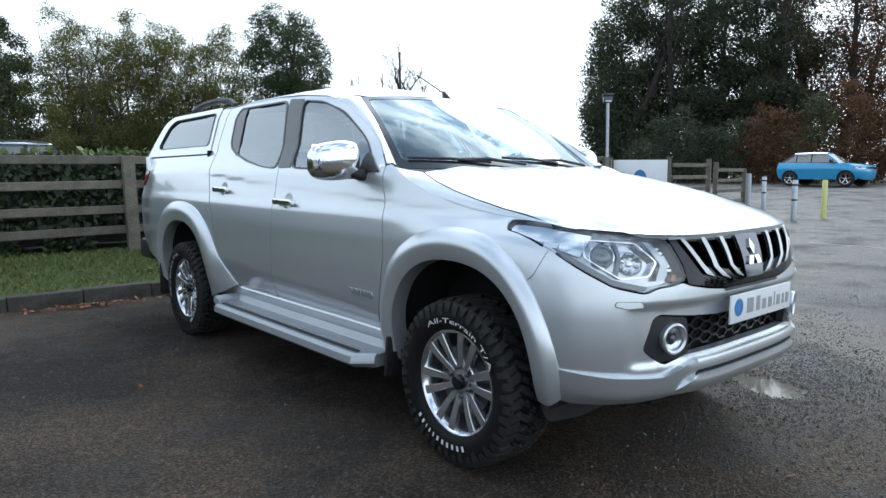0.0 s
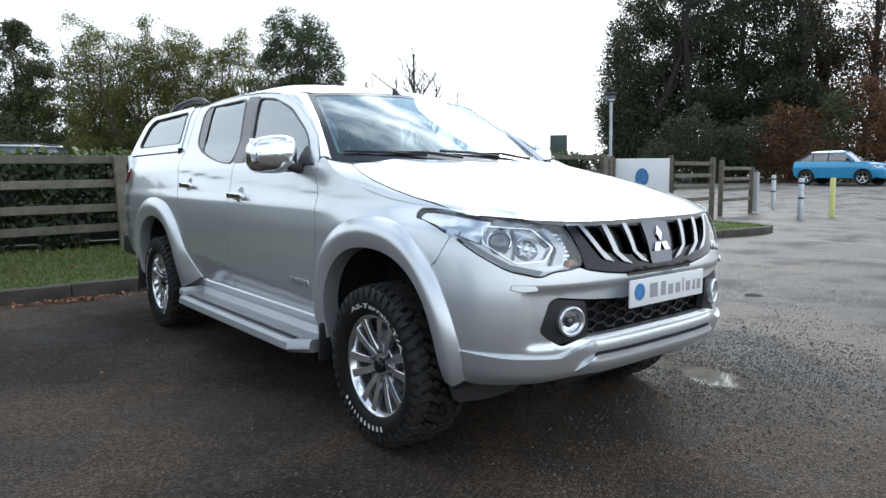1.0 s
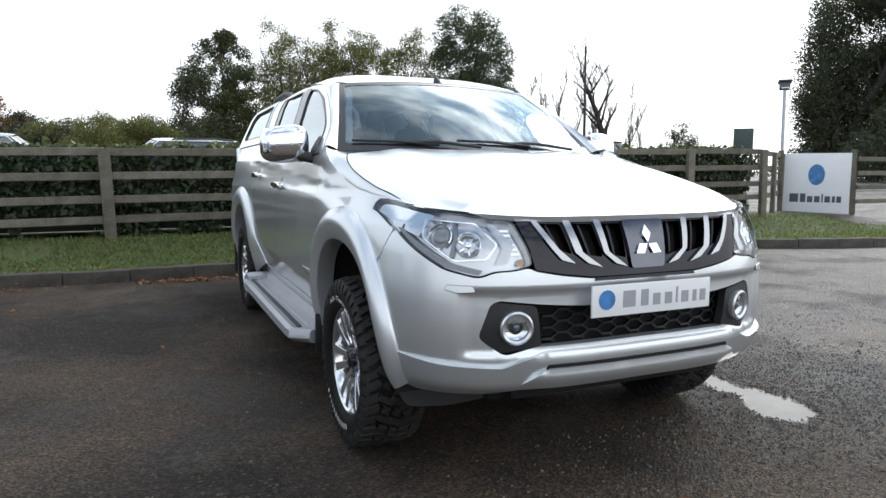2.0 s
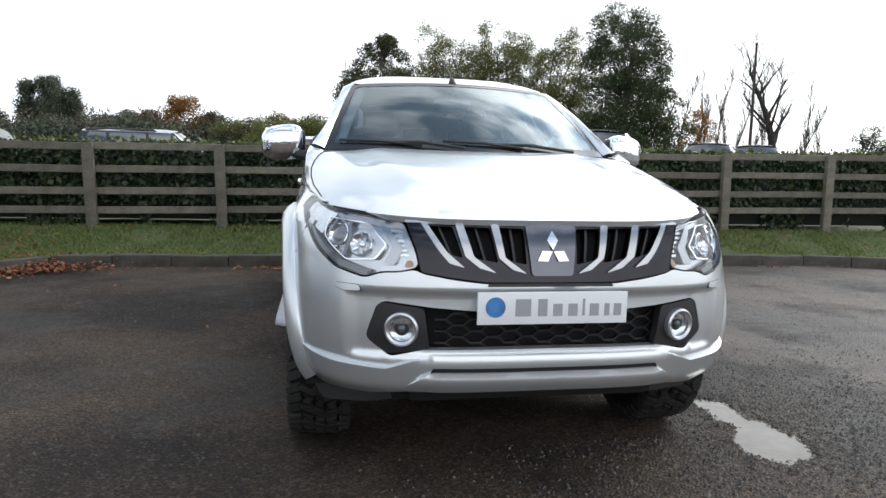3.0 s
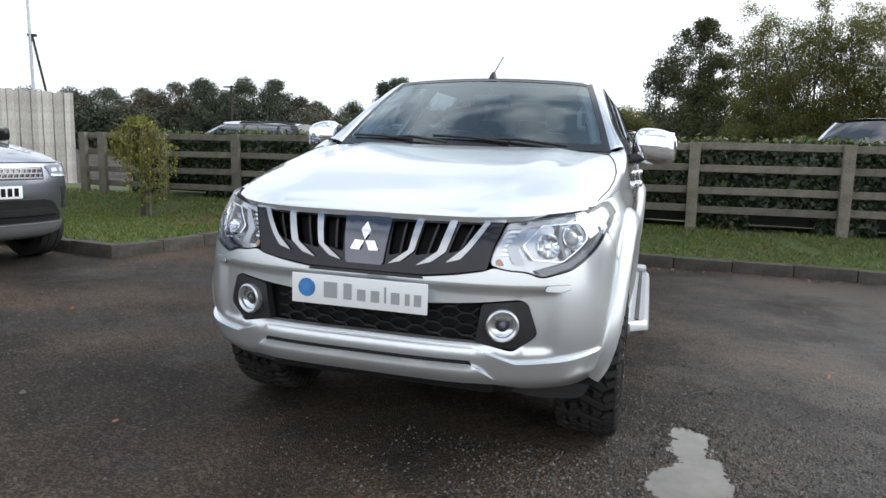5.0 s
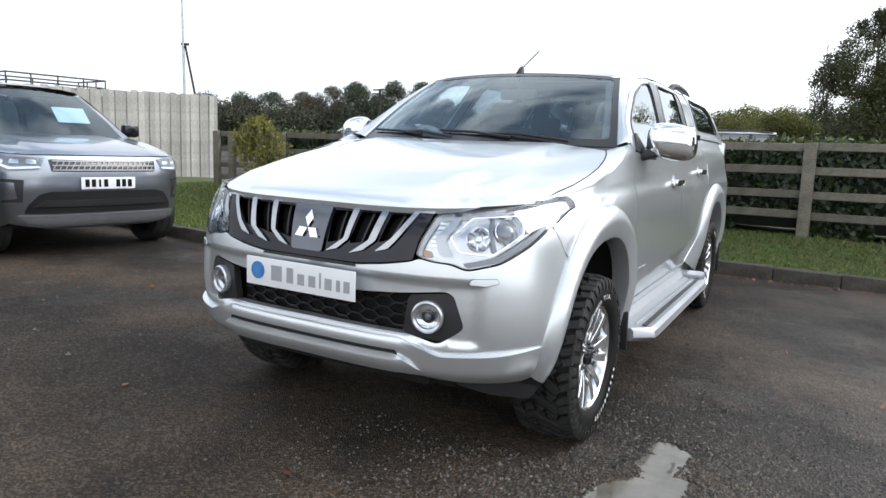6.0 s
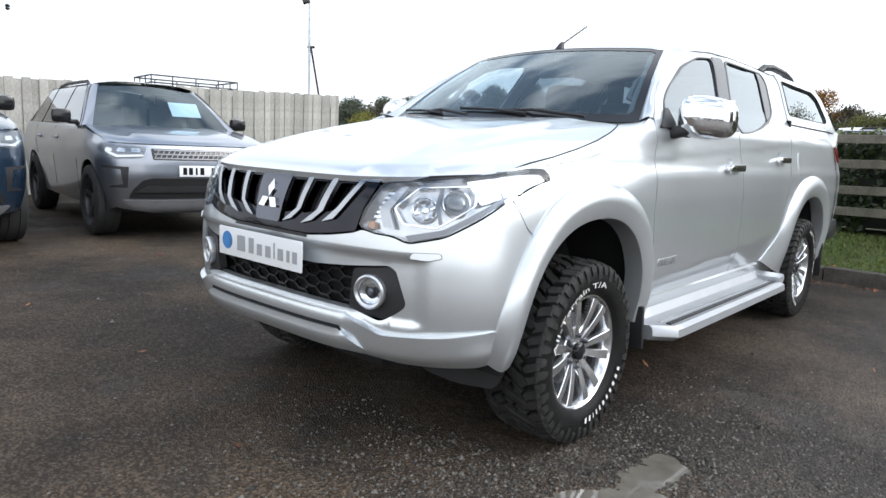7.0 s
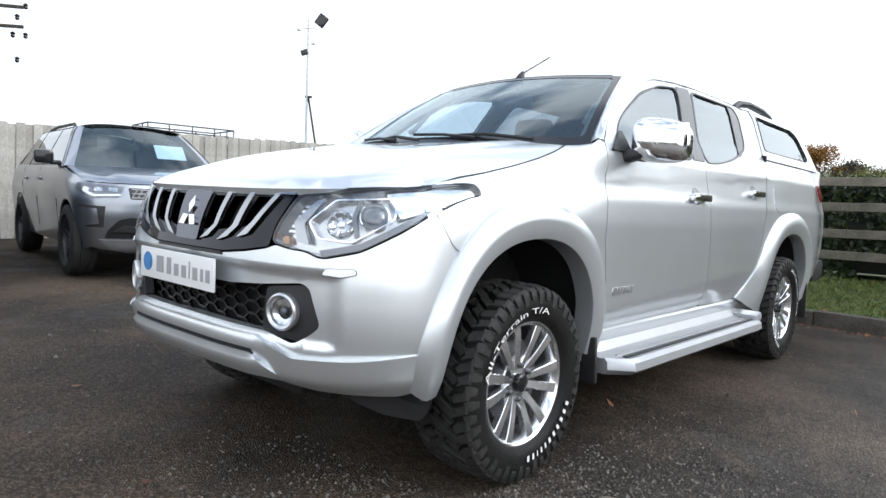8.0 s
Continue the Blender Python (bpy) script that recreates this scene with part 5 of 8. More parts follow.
def tarmac_material():
    """Worn tarmac: dark stone chips in binder, brown silt, pale dust and damp patches."""
    m = bpy.data.materials.new("worn_tarmac")
    m.use_nodes = True
    n, l = m.node_tree.nodes, m.node_tree.links
    b = n["Principled BSDF"]
    co = n.new("ShaderNodeTexCoord").outputs["Object"]
    chips = n.new("ShaderNodeTexVoronoi")
    chips.inputs["Scale"].default_value = 120
    l.new(co, chips.inputs["Vector"])
    bw = n.new("ShaderNodeSeparateColor")
    l.new(chips.outputs["Color"], bw.inputs[0])
    speck = n.new("ShaderNodeMapRange")
    speck.inputs[3].default_value, speck.inputs[4].default_value = 0.60, 2.1
    few = n.new("ShaderNodeMath")
    few.operation, few.inputs[1].default_value = "POWER", 2.2
    l.new(bw.outputs[0], few.inputs[0])
    l.new(few.outputs[0], speck.inputs[0])
    silt = noisy_ramp(n, l, co, 0.55, 0.44, 0.60)
    # brown silt carried out of the bay by tyres
    pos, reach, worn, most = n.new("ShaderNodeSeparateXYZ"), n.new("ShaderNodeMapRange"), n.new("ShaderNodeMath"), n.new("ShaderNodeMath")
    reach.inputs[1].default_value, reach.inputs[2].default_value, reach.inputs[3].default_value, reach.inputs[4].default_value = -0.2, -1.3, 0.0, 0.9
    worn.operation, most.operation = "MULTIPLY", "MAXIMUM"
    l.new(co, pos.inputs[0])
    l.new(pos.outputs["Y"], reach.inputs[0])
    l.new(reach.outputs[0], worn.inputs[0])
    l.new(noisy_ramp(n, l, co, 1.6, 0.30, 0.55), worn.inputs[1])
    l.new(worn.outputs[0], most.inputs[0])
    l.new(silt, most.inputs[1])
    silt = most.outputs[0]
    base = blend(n, l, silt, (0.0290, 0.0235, 0.0195), (0.076, 0.0560, 0.0400))
    dust = noisy_ramp(n, l, co, 1.7, 0.55, 0.72)
    base = blend(n, l, dust, base, (0.082, 0.064, 0.049))
    damp = noisy_ramp(n, l, co, 0.8, 0.52, 0.66, 8)
    base = blend(n, l, damp, base, (0.034, 0.0295, 0.0255))
    pale = noisy_ramp(n, l, co, 5.0, 0.58, 0.75)
    base = blend(n, l, pale, base, blend(n, l, 1.0, base, (1.5, 1.45, 1.4), "MULTIPLY"))
    base = blend(n, l, 1.0, base, speck.outputs[0], "MULTIPLY")
    stones = n.new("ShaderNodeTexVoronoi")
    stones.inputs["Scale"].default_value, stones.inputs["Randomness"].default_value = 38, 1.0
    l.new(co, stones.inputs["Vector"])
    hue = n.new("ShaderNodeSeparateColor")
    l.new(stones.outputs["Color"], hue.inputs[0])
    near, some, both_of = n.new("ShaderNodeMath"), n.new("ShaderNodeMath"), n.new("ShaderNodeMath")
    near.operation, some.operation, both_of.operation = "LESS_THAN", "GREATER_THAN", "MULTIPLY"
    near.inputs[1].default_value, some.inputs[1].default_value = 0.30, 0.74
    l.new(stones.outputs["Distance"], near.inputs[0])
    l.new(hue.outputs[1], some.inputs[0])
    l.new(near.outputs[0], both_of.inputs[0])
    l.new(some.outputs[0], both_of.inputs[1])
    base = blend(n, l, both_of.outputs[0], base, (0.085, 0.075, 0.064))
    l.new(base, b.inputs["Base Color"])
    # the trafficked side towards the road stays wet
    wet_x, wet, wet_max, gloss = n.new("ShaderNodeMapRange"), n.new("ShaderNodeMath"), n.new("ShaderNodeMath"), n.new("ShaderNodeMapRange")
    wet_x.inputs[1].default_value, wet_x.inputs[2].default_value, wet_x.inputs[4].default_value = 0.6, 2.4, 0.95
    wet.operation, wet_max.operation = "MULTIPLY", "MAXIMUM"
    l.new(pos.outputs["X"], wet_x.inputs[0])
    l.new(wet_x.outputs[0], wet.inputs[0])
    l.new(noisy_ramp(n, l, co, 1.1, 0.28, 0.50, 8), wet.inputs[1])
    l.new(wet.outputs[0], wet_max.inputs[0])
    l.new(damp, wet_max.inputs[1])
    damp = wet_max.outputs[0]
    gloss.inputs[3].default_value, gloss.inputs[4].default_value = 0.14, 0.40
    l.new(wet.outputs[0], gloss.inputs[0])
    l.new(gloss.outputs[0], b.inputs["Specular IOR Level"])
    rough = n.new("ShaderNodeMapRange")
    rough.inputs[3].default_value, rough.inputs[4].default_value = 0.72, 0.42
    l.new(damp, rough.inputs[0])
    l.new(rough.outputs[0], b.inputs["Roughness"])
    bp = n.new("ShaderNodeBump")
    bp.inputs["Strength"].default_value, bp.inputs["Distance"].default_value = 0.8, 0.011
    l.new(chips.outputs["Distance"], bp.inputs["Height"])
    bp2 = n.new("ShaderNodeBump")
    bp2.inputs["Strength"].default_value, bp2.inputs["Distance"].default_value = 0.5, 0.02
    l.new(noisy_ramp(n, l, co, 9, 0.2, 0.8), bp2.inputs["Height"])
    l.new(bp2.outputs["Normal"], bp.inputs["Normal"])
    l.new(bp.outputs["Normal"], b.inputs["Normal"])
    return m


def leaf_material(name, a, b, glow=0.35, rough=0.6):
    """Foliage whose leaves differ in colour and let some light through."""
    m = bpy.data.materials.new(name)
    m.use_nodes = True
    n, l = m.node_tree.nodes, m.node_tree.links
    p = n["Principled BSDF"]
    geo, ramp = n.new("ShaderNodeNewGeometry"), n.new("ShaderNodeValToRGB")
    ramp.color_ramp.elements[0].color, ramp.color_ramp.elements[1].color = (*a, 1), (*b, 1)
    mid = ramp.color_ramp.elements.new(0.55)
    mid.color = tuple((x * 0.62 + y * 0.38) for x, y in zip(a, b)) + (1,)
    l.new(geo.outputs["Random Per Island"], ramp.inputs["Fac"])
    l.new(ramp.outputs["Color"], p.inputs["Base Color"])
    p.inputs["Roughness"].default_value = rough
    tr, mix = n.new("ShaderNodeBsdfTranslucent"), n.new("ShaderNodeMixShader")
    l.new(ramp.outputs["Color"], tr.inputs["Color"])
    mix.inputs[0].default_value = glow
    out = n["Material Output"]
    l.new(p.outputs[0], mix.inputs[1])
    l.new(tr.outputs[0], mix.inputs[2])
    l.new(mix.outputs[0], out.inputs["Surface"])
    return m


TARMAC = tarmac_material()
SOIL = material("verge_soil", (0.060, 0.095, 0.022), 0.9, color2=(0.085, 0.085, 0.034), scale=3.0, bump=0.6, bump_scale=30, fine=0.3)
GRASS = leaf_material("grass_blades", (0.082, 0.124, 0.026), (0.220, 0.250, 0.070), 0.35)
FIELD = material("far_grass", (0.09, 0.12, 0.04), 0.9, color2=(0.13, 0.12, 0.06), scale=0.2, fine=0.2, fine_scale=3)
KERB = material("kerb_concrete", (0.085, 0.074, 0.062), 0.9, color2=(0.038, 0.034, 0.028), scale=7, bump=0.5, bump_scale=60, fine=0.25, per_piece=0.14)
TIMBER = material("weathered_timber", (0.17, 0.152, 0.120), 0.85, color2=(0.092, 0.085, 0.064), scale=6, bump=0.5, bump_scale=45, fine=0.2, fine_scale=60, per_piece=0.18)
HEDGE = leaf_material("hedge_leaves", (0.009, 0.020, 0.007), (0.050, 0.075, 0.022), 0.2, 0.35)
# paler copy of the hedge green: sky light on the top put into colour
HEDGE_LIT_TOP = leaf_material("hedge_lit_top_leaves", (0.04, 0.06, 0.015), (0.15, 0.17, 0.05), 0.3, 0.5)
# near-black that stands for the shade deep between the leaves
HEDGE_INNER_SHADE = material("hedge_inner_shade", (0.006, 0.008, 0.004), 0.95, vary=0.4)
DEAD_LEAF = leaf_material("fallen_leaves", (0.11, 0.035, 0.014), (0.33, 0.13, 0.045), 0.15)


def ground_height(x, y):
    up = 0.55 * smoothstep(14, 34, x)
    back = (0.33 * smoothstep(4.9, 5.9, y) - 0.18 * smoothstep(6.9, 8.6, y)) * (1 - smoothstep(10.5, 12.5, x))
    return max(up, back) - 0.004


PUDDLE = [(1.10, 0.13), (1.19, 0.15), (1.27, 0.11), (1.27, -0.02), (1.25, -0.12), (1.31, -0.17), (1.32, -0.28), (1.33, -0.39), (1.31, -0.49), (1.24, -0.57), (1.13, -0.60), (1.05, -0.56), (1.01, -0.47), (1.02, -0.37), (1.09, -0.29), (1.14, -0.21), (1.12, -0.10), (1.12, 0.02)]
POOL = dense(rounded(PUDDLE, 0.05, 4), 0.03)


def surface_height(x, y):
    """The tarmac with its rough hollow where the puddle stands."""
    z = ground_height(x, y)
    if 0.82 < x < 1.52 and -0.86 < y < 0.36:
        d = min(math.hypot(x - p.x, y - p.y) for p in POOL) * (-1 if inside((x, y), POOL) else 1)
        k = smoothstep(0.22, 0.05, d) * (1 if d > -0.06 else 0.5)
        z -= 0.011 * smoothstep(0.05, -0.05, d)
        z += k * (0.0050 * noise.noise((x * 14, y * 14, 1)) + 0.0060 * noise.noise((x * 34, y * 34, 2)) + 0.0034 * noise.noise((x * 80, y * 80, 3)))
    return z


xs = sorted(set(list(np.linspace(-300, -20, 8)) + list(np.linspace(-20, 40, 61)) + list(np.linspace(0.82, 1.52, 101)) + list(np.linspace(40, 300, 8))))
ys = sorted(set(list(np.linspace(-300, -12, 8)) + list(np.linspace(-12, 14, 53)) + list(np.linspace(-0.86, 0.36, 170)) + list(np.linspace(14, 300, 10))))
tagged(part("ground", sheet([[(x, y, surface_height(x, y)) for x in xs] for y in ys]), TARMAC), "worn damp brown-grey tarmac car park with silt and chippings", "ground", kind="structure")

# the kerb line in plan, from the left bay round the verge to the entrance
KERB_LINE = [(-9.0, 3.05), (-4.85, 2.60), (-4.25, 2.50), (-4.10, 2.70), (-3.92, 4.20), (-3.72, 4.70), (-3.3, 4.78), (2.0, 4.80), (5.6, 4.82), (6.6, 4.45), (7.7, 4.0), (9.9, 3.55), (10.6, 3.62), (11.0, 4.1), (11.15, 5.2), (11.2, 6.4)]


def along_line(line, step):
    pts, acc = [], 0.0
    for a, b in zip(line, line[1:]):
        a, b = Vector(a), Vector(b)
        n = max(1, int((b - a).length / 0.02))
        pts += [a.lerp(b, i / n) for i in range(n)]
    out, last = [pts[0]], 0.0
    for p, q in zip(pts, pts[1:]):
        acc += (q - p).length
        if acc - last >= step:
            out.append(q)
            last = acc
    return out


def verge_height(x, y):
    return 0.10 + 0.24 * smoothstep(4.8, 5.8, y) * (1 - smoothstep(9.0, 11.0, x)) + 0.012 * noise.noise((x * 2, y * 2, 0))


verge_edge = [Vector(p) for p in KERB_LINE]
verge_poly = [tuple(p) for p in verge_edge] + [(11.2, 7.2), (-14, 7.2), (-14, 3.6)]
turf_edge = along_line(KERB_LINE, 0.15)
turf_edge = [p + Vector((-(q - p).y, (q - p).x)).normalized() * 0.075 for p, q in zip(turf_edge, turf_edge[1:])]
verge = part("verge", patch([tuple(p) for p in turf_edge] + [(11.1, 7.2), (-14, 7.2), (-14, 3.6)], lambda x, y: Vector((x, y, verge_height(x, y))), 0.22, lip=0.12), SOIL)
tagged(verge, "grassy verge with soil between kerb and timber fence", "verge", kind="structure")

kerb = tagged(thing("kerb", "weathered grey concrete kerb along the grass verge", "kerb"), kind="structure")
kerb_pts = along_line(KERB_LINE, 0.60)
kerb_mesh = None
for i, (a, b) in enumerate(zip(kerb_pts, kerb_pts[1:])):
    if kerb_mesh is None:
        bm = box((0.592, 0.13, 0.26), (0, 0, 0), 0.014, seg=2)
        for v in bm.verts:
            v.co += Vector((noise.noise(v.co * 9) * 0.004, noise.noise(v.co * 9 + Vector((5, 0, 0))) * 0.004, noise.noise(v.co * 7 + Vector((0, 5, 0))) * 0.004))
        k = part("kerbstone", bm, KERB, kerb)
        kerb_mesh = k.data
    else:
        k = new("kerbstone", kerb_mesh)
        k.parent = kerb
    d = (b - a).normalized()
    c = (a + b) / 2 + Vector((-d.y, d.x)) * 0.065
    k.matrix_local = pose(c.x, c.y, -0.006 + 0.006 * math.sin(i * 2.1), 0, 0, math.degrees(math.atan2(d.y, d.x)))
    k.scale = ((b - a).length / 0.60, 1, 1)

# grass
rng = np.random.default_rng(3)


def quads(name, centres, along, across, mat, parent=None, bend=0.0):
    """Many small leaves as one mesh: four-cornered blades at the given centres."""
    n = len(centres)
    tip, tail = centres + along, centres - along
    v = np.stack([tail, centres + across - 0.0 * along, tip, centres - across], 1).reshape(-1, 3)
    me = bpy.data.meshes.new(name)
    me.from_pydata(v.tolist(), [], np.arange(4 * n).reshape(-1, 4).tolist())
    me.materials.append(mat)
    ob = new(name, me)
    if parent is not None:
        ob.parent = parent
    return ob


def on_verge(x, y, pad=0.14):
    return inside((x, y), [tuple(p) for p in verge_poly]) and min((Vector((x, y)) - p).length for p in verge_near(x)) > pad


kerb_fine = along_line(KERB_LINE, 0.10)


def verge_near(x):
    return [p for p in kerb_fine if abs(p.x - x) < 0.6] or [Vector((99, 99))]


blades, tries = [], 0
while len(blades) < 52000:
    x, y = rng.uniform(-8.5, 11.0), rng.uniform(2.5, 6.1)
    if rng.random() < 0.55:
        x = rng.uniform(-8.5, 6.5)
    if y > 5.75 and rng.random() < 0.75:
        continue
    if noise.noise((x * 1.3, y * 1.3, 3)) < -0.28 and rng.random() < 0.7:
        continue
    if inside((x, y), verge_poly) and min((p.x - x) ** 2 + (p.y - y) ** 2 for p in verge_near(x)) > 0.02:
        blades.append((x, y, verge_height(x, y)))
blades = np.array(blades)
lean = rng.normal(0, 1, (len(blades), 3)) * [0.016, 0.016, 0]
hgt = rng.uniform(0.012, 0.032, (len(blades), 1)) * [[0, 0, 1]]
acr = rng.normal(0, 1, (len(blades), 3)) * [1, 1, 0]
acr = acr / np.linalg.norm(acr, axis=1, keepdims=True) * 0.0060
tagged(quads("verge_grass", blades + hgt * 0.8, hgt + lean, acr, GRASS), "short damp green grass on the verge", "grass", kind="stuff")

# fallen leaves: a drift in the kerb's corner, a scatter on the grass and tarmac
lv = []
for _ in range(900):
    r = abs(rng.normal(0, 0.30))
    lv.append((-3.62 + rng.normal(0, 0.33), 4.52 + rng.normal(0, 0.14), 0.01 + max(0, 0.09 - r * 0.12) * rng.random()))
for _ in range(520):
    lv.append((-4.3 + rng.normal(0, 0.5), 4.95 + rng.normal(0, 0.3), 0))
for _ in range(420):
    lv.append((rng.uniform(-8, 9), rng.uniform(4.9, 5.8), 0))
for _ in range(260):
    lv.append((rng.uniform(-3.5, 6), 4.70 - abs(rng.normal(0, 0.05)), 0))
for _ in range(130):
    lv.append((-1.15 + rng.normal(0, 0.22), 4.62 + rng.normal(0, 0.06), 0.012))
for _ in range(700):
    lv.append((-3.80 + rng.normal(0, 0.20), 4.35 + rng.normal(0, 0.22), 0.012 + 0.03 * rng.random()))
for _ in range(60):
    lv.append((rng.uniform(-4, 5), rng.uniform(-3, 4.5), 0.004))
lv = np.array([(x, y, z + (verge_height(x, y) + 0.03 if inside((x, y), verge_poly) and z < 0.011 else 0.006)) for x, y, z in lv])
al = rng.normal(0, 1, (len(lv), 3)) * [1, 1, 0.35]
al = al / np.linalg.norm(al, axis=1, keepdims=True) * rng.uniform(0.014, 0.032, (len(lv), 1))
ac = np.cross(al, [0, 0, 1]) * 0.55 + rng.normal(0, 0.004, (len(lv), 3))
tagged(quads("fallen_leaves", lv, al, ac, DEAD_LEAF), "brown fallen leaves drifted against the kerb", "leaves", kind="stuff")

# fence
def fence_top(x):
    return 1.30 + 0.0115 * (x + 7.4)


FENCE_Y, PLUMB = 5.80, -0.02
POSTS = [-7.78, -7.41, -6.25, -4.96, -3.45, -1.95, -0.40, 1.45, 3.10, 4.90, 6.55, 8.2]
fence = thing("post_and_rail_fence", "weathered four-rail timber fence behind the verge", "fence")
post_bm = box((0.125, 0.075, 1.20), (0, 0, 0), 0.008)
post_first = None
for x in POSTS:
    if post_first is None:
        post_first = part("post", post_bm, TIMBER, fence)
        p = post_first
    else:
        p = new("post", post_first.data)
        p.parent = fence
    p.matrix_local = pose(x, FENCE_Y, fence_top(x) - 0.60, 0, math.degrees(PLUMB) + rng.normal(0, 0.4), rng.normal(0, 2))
RAILS = (0.045, 0.305, 0.575, 0.800)
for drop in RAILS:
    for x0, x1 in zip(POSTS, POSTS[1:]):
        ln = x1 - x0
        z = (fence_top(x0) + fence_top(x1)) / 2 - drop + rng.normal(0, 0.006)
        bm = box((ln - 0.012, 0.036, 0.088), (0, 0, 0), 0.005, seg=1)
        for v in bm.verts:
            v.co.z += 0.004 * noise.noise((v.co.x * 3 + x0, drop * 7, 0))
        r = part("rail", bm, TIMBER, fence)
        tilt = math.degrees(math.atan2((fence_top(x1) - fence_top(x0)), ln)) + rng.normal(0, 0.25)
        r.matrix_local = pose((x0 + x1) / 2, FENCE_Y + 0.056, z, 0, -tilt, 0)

# the last bays turn back towards the entrance sign
for (x0, y0), (x1, y1) in (((8.2, 5.80), (9.2, 6.43)), ((9.2, 6.43), (10.15, 7.05))):
    p = new("post", post_first.data)
    p.parent = fence
    p.matrix_local = pose(x1, y1, 0.86, 0, math.degrees(PLUMB), 30)
    for drop in RAILS:
        r = part("rail", box((math.hypot(x1 - x0, y1 - y0), 0.036, 0.088), (0, 0, 0), 0.005, seg=1), TIMBER, fence)
        r.matrix_local = pose((x0 + x1) / 2, (y0 + y1) / 2 + 0.05, 1.47 - drop, 0, 0, math.degrees(math.atan2(y1 - y0, x1 - x0)))

# hedge just behind the fence
hedge = thing("hedge", "dense dark green laurel hedge behind the timber fence", "hedge")


def hedge_top(x):
    return fence_top(x) + 0.015 + 0.05 * noise.noise((x * 0.9, 0, 7)) + 0.03 * noise.noise((x * 4, 1, 2))


# added dark sheet behind the leaves, in place of the hedge's shaded inside
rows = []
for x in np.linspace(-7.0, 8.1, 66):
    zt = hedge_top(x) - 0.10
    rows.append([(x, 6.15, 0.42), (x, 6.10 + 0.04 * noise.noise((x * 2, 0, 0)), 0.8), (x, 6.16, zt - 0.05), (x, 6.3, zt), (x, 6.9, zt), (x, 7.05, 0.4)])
part("hedge_inner_shade", sheet(rows), HEDGE_INNER_SHADE, hedge)
n = 30000
hx = rng.uniform(-7.1, 8.2, n)
tz = rng.random(n)
hz = np.array([0.36 + (hedge_top(x) - 0.36) * t for x, t in zip(hx, tz)])
hy = 6.06 + 0.10 * rng.random(n) + 0.06 * np.array([noise.noise((x * 2.2, z * 2.2, 0)) for x, z in zip(hx, hz)])
keep = np.array([not (z < 0.62 and noise.noise((x * 1.4, 0, 9)) > 0.0) for x, z in zip(hx, hz)])
c = np.stack([hx, hy, hz], 1)[keep]
d = rng.normal(0, 1, c.shape) * [1, 0.45, 1]
d = d / np.linalg.norm(d, axis=1, keepdims=True) * rng.uniform(0.025, 0.055, (len(c), 1))
e = np.cross(d, rng.normal(0, 0.5, c.shape) + [0, -1, 0]) * 0.45
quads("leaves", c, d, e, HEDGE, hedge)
# leaves along the top, in the paler sky-lit green
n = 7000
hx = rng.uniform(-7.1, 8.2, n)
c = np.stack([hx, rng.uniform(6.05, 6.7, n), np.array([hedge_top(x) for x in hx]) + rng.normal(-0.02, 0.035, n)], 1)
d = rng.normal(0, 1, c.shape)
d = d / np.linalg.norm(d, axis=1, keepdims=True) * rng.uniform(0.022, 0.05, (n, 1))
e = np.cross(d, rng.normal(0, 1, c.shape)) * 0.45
quads("top_leaves", c, d, e, HEDGE_LIT_TOP, hedge)

# puddle with a wet margin
WATER = material("puddle_water", (0.165, 0.150, 0.126), 0.02, color2=(0.10, 0.090, 0.074), scale=7, spec=0.42)
WET = material("wet_tarmac", (0.022, 0.019, 0.016), 0.40, color2=(0.045, 0.038, 0.031), scale=14, bump=0.7, bump_scale=110)


def blob(points, grow=0.0, wob=0.02, fine=0.010):
    c = sum((Vector(p) for p in points), Vector((0, 0))) / len(points)
    o = dense(rounded(points, 0.08, 5), 0.012)
    return [p + (p - c).normalized() * (grow + wob * noise.noise((p.x * 9, p.y * 9, grow * 7)) + fine * noise.noise((p.x * 42, p.y * 42, 3)) + fine * noise.noise((p.x * 90, p.y * 90, 5))) for p in o]


pud = tagged(part("puddle", patch(blob(PUDDLE, 0.07, 0.0, 0.0), lambda x, y: Vector((x, y, -0.0093)), 0.08, lip=0), WATER), "shallow muddy puddle reflecting the sky on the tarmac", "puddle", kind="structure")
DAMP = material("damp_hollow", (0.020, 0.018, 0.017), 0.9, color2=(0.06, 0.055, 0.05), scale=30, bump=0.9, bump_scale=90, spec=0.08)
PUDDLE3 = [(3.66, 0.70), (3.82, 0.76), (3.93, 0.67), (3.80, 0.60)]
for pts in (PUDDLE3,):
    tagged(part("puddle", patch(blob(pts, 0, 0.05), lambda x, y: Vector((x, y, -0.0015)), 0.06, lip=0), DAMP), "small damp hollow in the tarmac", "puddle", kind="structure")

